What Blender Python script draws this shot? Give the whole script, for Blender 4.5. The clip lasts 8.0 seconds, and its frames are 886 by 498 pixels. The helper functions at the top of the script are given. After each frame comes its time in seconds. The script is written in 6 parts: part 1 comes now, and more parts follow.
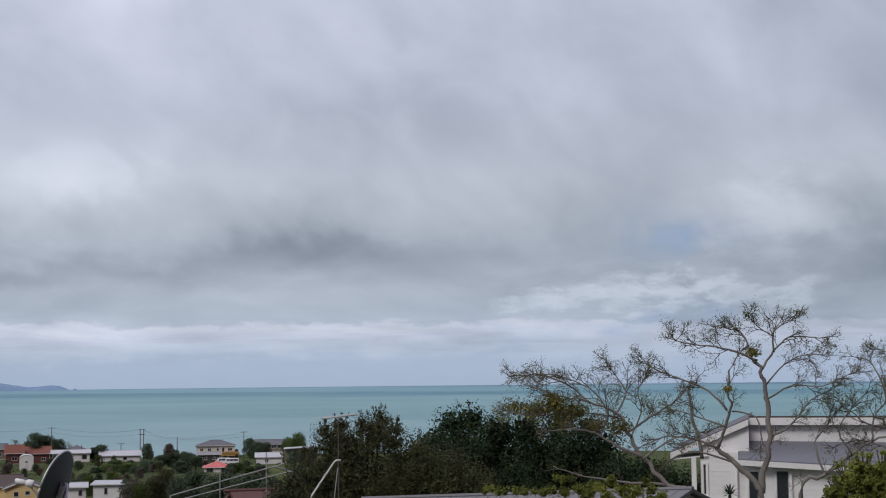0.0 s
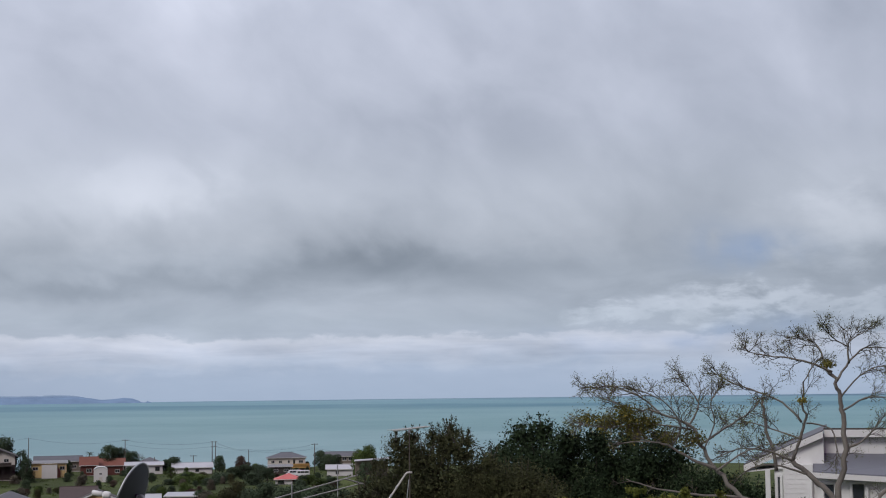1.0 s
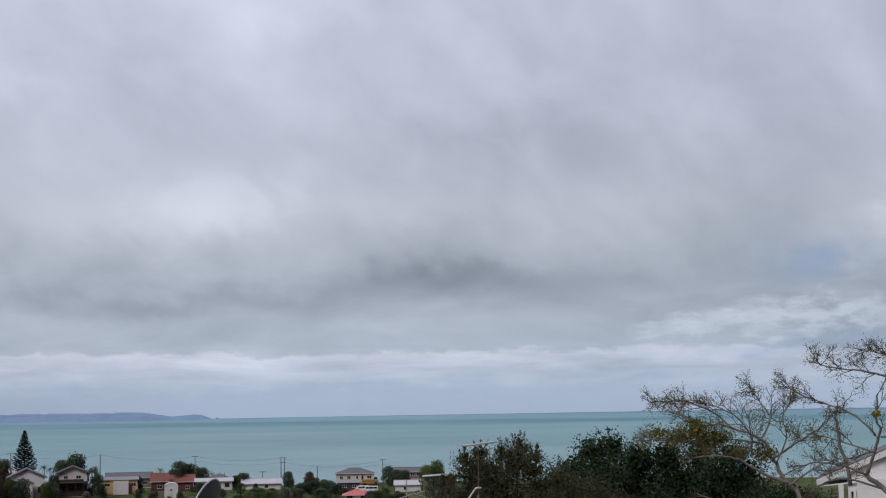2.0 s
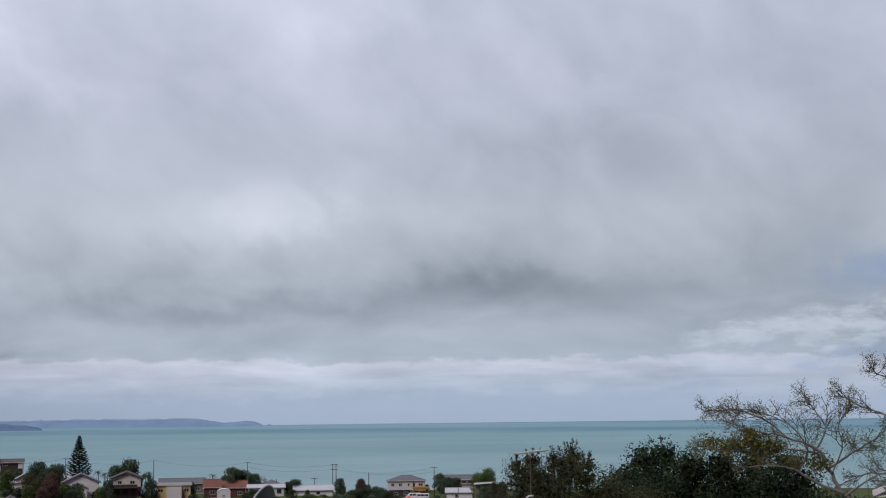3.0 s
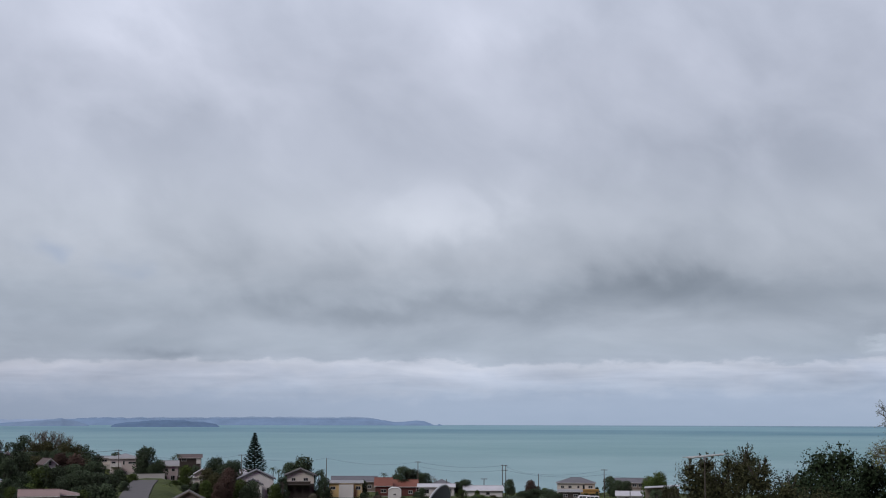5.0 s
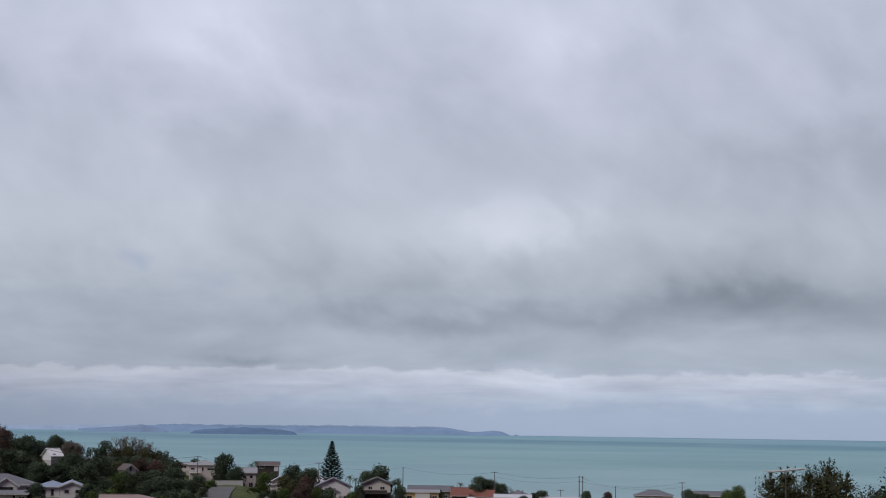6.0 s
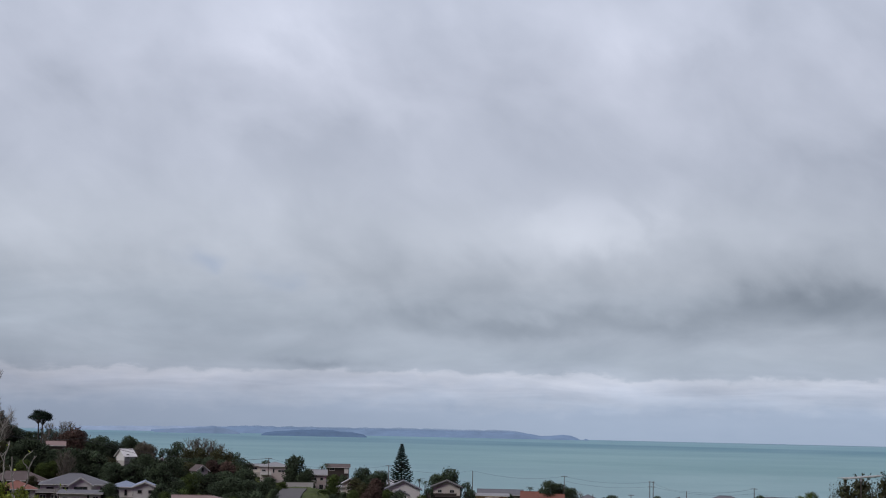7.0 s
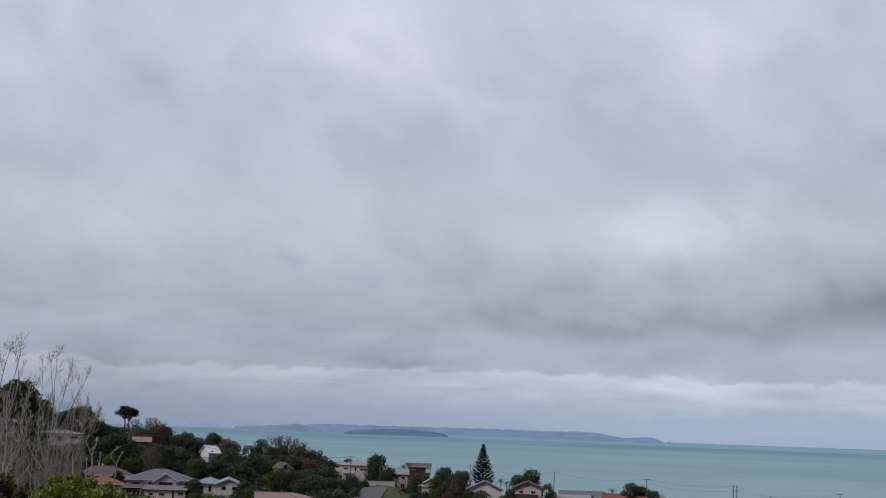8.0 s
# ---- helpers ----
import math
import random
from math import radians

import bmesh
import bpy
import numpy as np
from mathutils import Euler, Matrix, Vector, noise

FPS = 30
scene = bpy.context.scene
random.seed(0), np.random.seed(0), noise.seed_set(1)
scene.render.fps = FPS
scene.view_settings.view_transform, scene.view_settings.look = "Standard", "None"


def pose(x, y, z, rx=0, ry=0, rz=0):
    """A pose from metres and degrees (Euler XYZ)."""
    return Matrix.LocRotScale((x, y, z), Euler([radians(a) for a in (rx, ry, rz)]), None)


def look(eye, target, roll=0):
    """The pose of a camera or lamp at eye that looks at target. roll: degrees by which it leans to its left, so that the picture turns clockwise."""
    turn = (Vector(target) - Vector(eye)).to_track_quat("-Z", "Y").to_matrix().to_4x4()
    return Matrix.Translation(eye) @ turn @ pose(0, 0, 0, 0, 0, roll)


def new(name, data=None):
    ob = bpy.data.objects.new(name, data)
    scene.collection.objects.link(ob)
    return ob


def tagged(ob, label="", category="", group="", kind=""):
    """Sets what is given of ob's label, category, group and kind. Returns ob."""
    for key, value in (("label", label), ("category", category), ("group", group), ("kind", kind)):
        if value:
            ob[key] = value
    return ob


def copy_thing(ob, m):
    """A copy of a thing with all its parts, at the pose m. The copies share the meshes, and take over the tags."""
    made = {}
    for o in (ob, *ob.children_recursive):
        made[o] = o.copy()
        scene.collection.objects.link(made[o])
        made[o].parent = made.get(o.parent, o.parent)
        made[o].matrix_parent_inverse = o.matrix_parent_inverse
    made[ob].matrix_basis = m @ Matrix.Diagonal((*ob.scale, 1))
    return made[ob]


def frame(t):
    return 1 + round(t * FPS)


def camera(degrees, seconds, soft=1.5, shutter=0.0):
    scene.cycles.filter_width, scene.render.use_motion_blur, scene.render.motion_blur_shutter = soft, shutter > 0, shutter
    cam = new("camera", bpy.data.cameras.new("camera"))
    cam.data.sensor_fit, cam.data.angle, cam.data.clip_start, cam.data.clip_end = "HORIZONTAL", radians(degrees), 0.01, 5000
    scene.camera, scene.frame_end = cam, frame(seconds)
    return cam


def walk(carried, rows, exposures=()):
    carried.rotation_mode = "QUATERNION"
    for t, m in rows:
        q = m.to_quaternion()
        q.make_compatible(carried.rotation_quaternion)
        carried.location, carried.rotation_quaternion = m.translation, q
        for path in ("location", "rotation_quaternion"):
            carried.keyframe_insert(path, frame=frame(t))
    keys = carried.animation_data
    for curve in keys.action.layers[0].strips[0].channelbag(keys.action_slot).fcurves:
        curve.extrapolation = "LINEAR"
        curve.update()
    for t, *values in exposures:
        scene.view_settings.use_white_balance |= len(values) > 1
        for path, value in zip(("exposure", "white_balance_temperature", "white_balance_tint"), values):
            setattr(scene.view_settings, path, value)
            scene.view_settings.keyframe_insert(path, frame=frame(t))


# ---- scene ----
EYE = 32.0          # eye height over the sea
cam = camera(33.06, 8.0, soft=1.1)
ROWS = [            # seconds, bearing to the left of north, pitch, lean to the right (degrees)
    (0.0, 0.030, 4.847, 0.604),
    (0.5, 1.268, 4.972, 0.581),
    (1.0, 2.677, 5.337, 0.703),
    (1.5, 4.109, 5.680, 0.914),
    (3.0, 7.203, 6.269, 0.678),
    (3.5, 8.588, 6.320, 0.391),
    (4.0, 10.119, 6.351, 0.204),
    (4.5, 11.796, 6.311, 0.027),
    (5.0, 13.753, 6.349, -0.137),
    (6.5, 18.041, 6.839, -1.070),
    (7.0, 19.459, 6.790, -1.238),
    (7.5, 21.023, 6.735, -1.714),
    (8.0, 22.652, 6.711, -1.960),
]


ARM = 0.6           # the camera is held out in front of the body that turns


def aim(az, pitch, lean):
    a, p = radians(az), radians(pitch)
    eye = Vector((-math.sin(a) * ARM, (math.cos(a) - 1) * ARM, EYE))
    ahead = Vector((-math.sin(a) * math.cos(p), math.cos(a) * math.cos(p), math.sin(p)))
    return look(eye, eye + ahead, -lean)


walk(cam, [(t, aim(a, p, r)) for t, a, p, r in ROWS], [(0.0, 0.05), (1.5, 0.03), (3.5, -0.02), (5.0, -0.04), (8.0, -0.04)])

# ---- sky and sun ----
world = bpy.data.worlds.new("world")
scene.world = world
world.use_nodes = True


class Nodes:
    """Short hand for building node trees."""

    def __init__(self, tree):
        self.tree, self.n, self.l = tree, tree.nodes, tree.links

    def add(self, kind, inputs=None, operation=""):
        node = self.n.new(kind)
        if operation:
            node.operation = operation
        for k, v in (inputs or {}).items():
            self.put(node.inputs[k], v)
        return node

    def put(self, socket, v):
        if isinstance(v, bpy.types.NodeSocket):
            self.l.new(v, socket)
        else:
            socket.default_value = v

    def m(self, op, a, b=0.0, c=0.0, clamp=False):
        node = self.add("ShaderNodeMath", operation=op)
        node.use_clamp = clamp
        for i, v in enumerate((a, b, c)):
            self.put(node.inputs[i], v)
        return node.outputs[0]

    def noise(self, vec, scale, detail=4.0, rough=0.5, distortion=0.0):
        return self.add("ShaderNodeTexNoise", {"Vector": vec, "Scale": scale, "Detail": detail, "Roughness": rough, "Distortion": distortion}).outputs["Fac"]

    def ramp(self, fac, stops, mode="LINEAR"):
        node = self.add("ShaderNodeValToRGB", {"Fac": fac})
        cr = node.color_ramp
        cr.interpolation = mode
        while len(cr.elements) < len(stops):
            cr.elements.new(0.5)
        for e, (p, c) in zip(cr.elements, stops):
            e.position, e.color = p, (*c, 1) if len(c) == 3 else c
        return node.outputs["Color"]

    def mix(self, fac, a, b, mode="MIX"):
        node = self.add("ShaderNodeMix")
        node.data_type, node.blend_type = "RGBA", mode
        self.put(node.inputs[0], fac)
        self.put(node.inputs[6], a)
        self.put(node.inputs[7], b)
        return node.outputs[2]

    def vec(self, x, y, z=0.0):
        return self.add("ShaderNodeCombineXYZ", {"X": x, "Y": y, "Z": z}).outputs[0]


def grey(v):
    return (v, v, v, 1)


def build_sky():
    k = Nodes(world.node_tree)
    k.n.clear()
    d = k.add("ShaderNodeVectorMath", operation="NORMALIZE")
    k.l.new(k.add("ShaderNodeTexCoord").outputs["Generated"], d.inputs[0])
    xyz = k.add("ShaderNodeSeparateXYZ", {0: d.outputs[0]})
    x, y, z = xyz.outputs
    az0 = k.m("MULTIPLY", k.m("ARCTAN2", k.m("MULTIPLY", x, -1.0), y), 57.2958)
    el0 = k.m("MULTIPLY", k.m("ARCSINE", z), 57.2958)
    # soft streaks that rise to the west, and long flat layers near the horizon
    along = k.m("ADD", k.m("MULTIPLY", az0, 0.85), k.m("MULTIPLY", el0, 0.52))
    across = k.m("SUBTRACT", k.m("MULTIPLY", el0, 0.85), k.m("MULTIPLY", az0, 0.52))
    n_big = k.noise(k.vec(k.m("MULTIPLY", along, 0.055), k.m("MULTIPLY", across, 0.13)), 1.0, 5, 0.5, 0.6)
    n_soft = k.noise(k.vec(k.m("MULTIPLY", along, 0.20), k.m("MULTIPLY", across, 0.27), 4.0), 1.0, 6, 0.48, 0.35)
    n_wisp = k.noise(k.vec(k.m("MULTIPLY", along, 0.48), k.m("MULTIPLY", across, 0.62), 9.0), 1.0, 6, 0.45, 0.25)
    n_flat = k.noise(k.vec(k.m("MULTIPLY", az0, 0.16), k.m("MULTIPLY", el0, 0.48), 2.0), 1.0, 5, 0.5, 0.5)
    n_long = k.noise(k.vec(k.m("MULTIPLY", az0, 0.10), k.m("MULTIPLY", el0, 0.35)), 1.0, 4, 0.5, 0.2)
    n_thin = k.noise(k.vec(k.m("MULTIPLY", az0, 0.22), k.m("MULTIPLY", el0, 2.1), 5.0), 1.0, 5, 0.55, 0.5)
    n_curl = k.noise(k.vec(k.m("MULTIPLY", az0, 0.62), k.m("MULTIPLY", el0, 1.5), 7.0), 1.0, 6, 0.58, 0.2)
    # ragged outlines
    az = k.m("ADD", az0, k.m("MULTIPLY", k.m("SUBTRACT", n_wisp, 0.5), 5.0))
    el = k.m("ADD", el0, k.m("MULTIPLY", k.m("SUBTRACT", n_soft, 0.5), 3.0))
    el = k.m("ADD", el, k.m("MULTIPLY", k.m("SUBTRACT", n_wisp, 0.5), 1.0))

    az_heap = k.m("ADD", az0, k.m("MULTIPLY", k.m("SUBTRACT", n_wisp, 0.5), 7.0))
    el_heap = k.m("ADD", el0, k.m("MULTIPLY", k.m("SUBTRACT", n_curl, 0.5), 3.2))

    def cloud(a, e, wa, we, gain, sharp=1.0, heap=False):
        u = k.m("DIVIDE", k.m("SUBTRACT", az_heap if heap else az, a), wa)
        v = k.m("DIVIDE", k.m("SUBTRACT", el_heap if heap else el, e), we)
        r = k.m("ADD", k.m("MULTIPLY", u, u), k.m("MULTIPLY", v, v))
        if sharp > 1:
            r = k.m("POWER", r, sharp)
        return k.m("MULTIPLY", k.m("EXPONENT", k.m("MULTIPLY", r, -1.0)), gain)

    high = k.m("MULTIPLY", k.m("SUBTRACT", el0, 2.2), 0.4, clamp=True)
    tone = k.m("MULTIPLY", k.m("SUBTRACT", n_big, 0.5), 0.20)
    for n_, g_ in ((n_soft, 0.27), (n_wisp, 0.08)):
        tone = k.m("ADD", tone, k.m("MULTIPLY", k.m("SUBTRACT", n_, 0.5), g_))
    tone = k.m("MULTIPLY", tone, high)
    flat = k.m("SUBTRACT", 1.0, k.m("MULTIPLY", k.m("SUBTRACT", el0, 4.0), 0.4, clamp=True))
    tone = k.m("ADD", tone, k.m("MULTIPLY", k.m("MULTIPLY", k.m("SUBTRACT", n_flat, 0.5), flat), 0.36))
    lowest = k.m("SUBTRACT", 1.0, k.m("MULTIPLY", k.m("SUBTRACT", el0, 1.5), 1.0, clamp=True))
    tone = k.m("ADD", tone, k.m("MULTIPLY", k.m("MULTIPLY", k.m("SUBTRACT", n_thin, 0.5), lowest), 0.36))
    # the larger clouds, bright and dark
    for c in ((14.0, 7.9, 2.9, 1.15, 0.13, 1.5), (17.5, 6.9, 4.5, 0.9, 0.07), (15.8, 4.1, 3.6, 0.55, -0.11), (20.5, 3.9, 2.6, 0.45, -0.06),
              (5.2, 4.8, 3.4, 0.7, -0.16), (11.0, 4.2, 2.6, 0.5, -0.07), (0.8, 9.9, 3.2, 1.5, -0.08), (24.3, 10.6, 4.2, 1.2, -0.07),
              (27.0, 15.0, 3.2, 1.6, 0.09), (12.0, 15.2, 3.0, 1.2, 0.05), (-0.5, 4.6, 3.0, 0.8, -0.07)):
        tone = k.m("ADD", tone, cloud(*c))
    for c in ((-13.5, 7.6, 3.4, 1.4, 0.06, 1.5), (-8.4, 3.1, 2.6, 0.55, 0.20, 1.3, True), (-12.5, 2.9, 2.2, 0.45, 0.12, 1.3, True), (-4.0, 2.75, 1.7, 0.40, 0.14, 1.3, True), (-12.4, 5.8, 2.8, 1.3, 0.10, 1.6, True),
              (7.0, 7.2, 3.5, 0.8, 0.03), (31.0, 7.0, 5.0, 1.0, 0.03), (33.0, 11.5, 4.0, 1.2, -0.04), (24.0, 2.3, 1.6, 0.2, -0.10), (-16.5, 3.6, 2.5, 0.8, -0.05)):
        tone = k.m("ADD", tone, cloud(*c))
    # layers low over the sea, under the ragged edge of the sheet
    hgt = k.m("ADD", el0, k.m("MULTIPLY", k.m("SUBTRACT", n_long, 0.5), 1.1))
    hgt = k.m("ADD", hgt, k.m("MULTIPLY", k.m("SUBTRACT", n_curl, 0.5), 1.15))
    t = k.m("DIVIDE", k.m("ADD", hgt, 0.38), 20.0, clamp=True)
    base = k.ramp(t, [(0.0, (0.355, 0.437, 0.575)), (0.045, (0.385, 0.465, 0.605)), (0.070, (0.455, 0.525, 0.655)), (0.096, (0.515, 0.57, 0.69)), (0.115, (0.565, 0.61, 0.715)),
                      (0.123, (0.43, 0.49, 0.59)), (0.15, (0.415, 0.475, 0.565)), (0.18, (0.435, 0.49, 0.58)), (0.21, (0.405, 0.457, 0.54)), (0.25, (0.39, 0.44, 0.52)), (0.31, (0.445, 0.49, 0.57)),
                      (0.40, (0.49, 0.535, 0.625)), (0.52, (0.50, 0.542, 0.65)), (0.68, (0.515, 0.555, 0.67)), (0.85, (0.55, 0.595, 0.72)), (1.0, (0.57, 0.61, 0.73))])
    # the dimmer north-east
    tone = k.m("ADD", tone, k.m("MULTIPLY", k.m("MINIMUM", k.m("SUBTRACT", az0, 10.0), 0.0), 0.004))
    fade = k.m("MULTIPLY", k.m("SUBTRACT", el0, 0.3), 0.8, clamp=True)
    gain = k.m("ADD", 1.0, k.m("MULTIPLY", k.m("MULTIPLY", tone, fade), 1.75))
    # an overcast sky grows brighter towards the zenith
    zen = k.m("MULTIPLY", k.m("SUBTRACT", el0, 20.0), 0.02, clamp=True)
    gain = k.m("MULTIPLY", gain, k.m("ADD", 1.0, k.m("MULTIPLY", zen, 1.2)))
    # duller air low in the west
    dull = k.m("MULTIPLY", k.m("MULTIPLY", k.m("SUBTRACT", az0, 13.0), 0.05, clamp=True), k.m("SUBTRACT", 1.0, k.m("MULTIPLY", k.m("SUBTRACT", el0, 1.6), 0.5, clamp=True)))
    tint = k.vec(k.m("POWER", gain, 1.08), gain, k.m("POWER", gain, 0.93))
    col = k.mix(1.0, base, tint, "MULTIPLY")
    col = k.mix(dull, col, k.mix(1.0, col, (0.76, 0.745, 0.75, 1), "MULTIPLY"))
    # gaps in the cloud, through which the clear sky shows
    gap = k.m("ADD", cloud(-8.6, 5.0, 1.7, 0.75, 1.0), cloud(28.5, 6.2, 0.7, 0.25, 0.5))
    gap = k.m("ADD", gap, cloud(25.8, 5.9, 0.8, 0.35, 0.35))
    gap = k.m("ADD", gap, cloud(-7.0, 1.9, 5.0, 0.45, 0.6))
    gap = k.m("MULTIPLY", gap, k.m("MULTIPLY", k.m("SUBTRACT", n_wisp, 0.25), 1.6, clamp=True), clamp=True)
    sky = k.add("ShaderNodeTexSky")
    sky.sky_type, sky.sun_disc, sky.sun_elevation, sky.sun_rotation = "NISHITA", False, radians(42), radians(SUN_TURN)
    sky.air_density, sky.dust_density = 1.0, 0.4
    steep = k.add("ShaderNodeVectorMath", {0: k.vec(x, y, k.m("ADD", z, 0.7))}, operation="NORMALIZE").outputs[0]
    k.l.new(steep, sky.inputs["Vector"])
    clear = k.add("ShaderNodeBackground", {"Color": sky.outputs[0], "Strength": 0.21})
    clouds = k.add("ShaderNodeBackground", {"Color": col, "Strength": 1.0})
    both = k.add("ShaderNodeMixShader", {0: gap, 1: clouds.outputs[0], 2: clear.outputs[0]})
    k.add("ShaderNodeOutputWorld", {"Surface": both.outputs[0]})


SUN_TURN = 205.0
build_sky()
sun = new("sun", bpy.data.lights.new("sun", "SUN"))
sun.data.energy, sun.data.angle, sun.data.color = 1.45, radians(20), (1.0, 0.96, 0.9)
sun.matrix_world = look((0, 0, 60), Vector((0, 0, 60)) - Vector((math.sin(radians(SUN_TURN)) * math.cos(radians(42)), math.cos(radians(SUN_TURN)) * math.cos(radians(42)), math.sin(radians(42)))))


# ---- materials ----
def material(name, colour, rough=0.7, vary=0.25, grain=3.0, bump=0.15, metal=0.0, spec=0.4, tint=None, stains=0.3):
    """A painted or natural surface: two scales of mottling, a little relief, and a difference from object to object."""
    mat = bpy.data.materials.new(name)
    mat.use_nodes = True
    k = Nodes(mat.node_tree)
    bsdf = k.n["Principled BSDF"]
    pos = k.add("ShaderNodeTexCoord").outputs["Object"]
    fine, broad = k.noise(pos, grain * 4, 4, 0.6), k.noise(pos, grain * 0.35, 3, 0.5)
    other = tint or tuple(c * 0.6 for c in colour)
    col = k.mix(k.m("MULTIPLY", k.m("SUBTRACT", broad, 0.35), stains * 3, clamp=True), (*colour, 1), (*other, 1))
    shade = k.m("ADD", 1 - vary * 0.5, k.m("MULTIPLY", fine, vary))
    shade = k.m("MULTIPLY", shade, k.m("ADD", 1 - vary * 0.25, k.m("MULTIPLY", k.add("ShaderNodeObjectInfo").outputs["Random"], vary * 0.5)))
    k.put(bsdf.inputs["Base Color"], k.mix(1.0, col, k.vec(shade, shade, shade), "MULTIPLY"))
    k.put(bsdf.inputs["Roughness"], k.m("ADD", rough - 0.08, k.m("MULTIPLY", fine, 0.16)))
    bsdf.inputs["Metallic"].default_value, bsdf.inputs["Specular IOR Level"].default_value = metal, spec
    if bump:
        b = k.add("ShaderNodeBump", {"Height": fine, "Strength": bump, "Distance": 0.02})
        k.put(bsdf.inputs["Normal"], b.outputs[0])
    return mat


def foliage(name, dark, light, autumn=None, share=0.0, thin=0.0):
    """Leaves: each has its own shade, each tree its own cast."""
    mat = bpy.data.materials.new(name)
    mat.use_nodes = True
    k = Nodes(mat.node_tree)
    bsdf = k.n["Principled BSDF"]
    isl = k.add("ShaderNodeNewGeometry").outputs["Random Per Island"]
    pos = k.add("ShaderNodeTexCoord").outputs["Object"]
    patch = k.noise(pos, 0.5, 3)
    clump = k.noise(pos, 2.3, 2)
    col = k.mix(k.m("ADD", k.m("ADD", k.m("MULTIPLY", isl, 0.3), k.m("MULTIPLY", k.m("SUBTRACT", patch, 0.32), 1.1)), k.m("MULTIPLY", k.m("SUBTRACT", clump, 0.42), 1.1), clamp=True), (*dark, 1), (*light, 1))
    if autumn:
        hit = k.m("GREATER_THAN", k.m("ADD", k.m("MULTIPLY", isl, 0.6), k.m("MULTIPLY", patch, 0.6)), 1 - share)
        col = k.mix(hit, col, (*autumn, 1))
    obr = k.m("ADD", 0.75, k.m("MULTIPLY", k.add("ShaderNodeObjectInfo").outputs["Random"], 0.5))
    tint = k.mix(1.0, col, k.vec(obr, obr, obr), "MULTIPLY")
    k.put(bsdf.inputs["Base Color"], tint)
    if thin:
        glow = k.add("ShaderNodeBsdfTranslucent")
        k.put(glow.inputs["Color"], tint)
        both = k.add("ShaderNodeMixShader")
        both.inputs[0].default_value = thin
        mat.node_tree.links.new(bsdf.outputs[0], both.inputs[1])
        mat.node_tree.links.new(glow.outputs[0], both.inputs[2])
        mat.node_tree.links.new(both.outputs[0], k.n["Material Output"].inputs["Surface"])
    bsdf.inputs["Roughness"].default_value, bsdf.inputs["Specular IOR Level"].default_value = 0.75, 0.12
    return mat


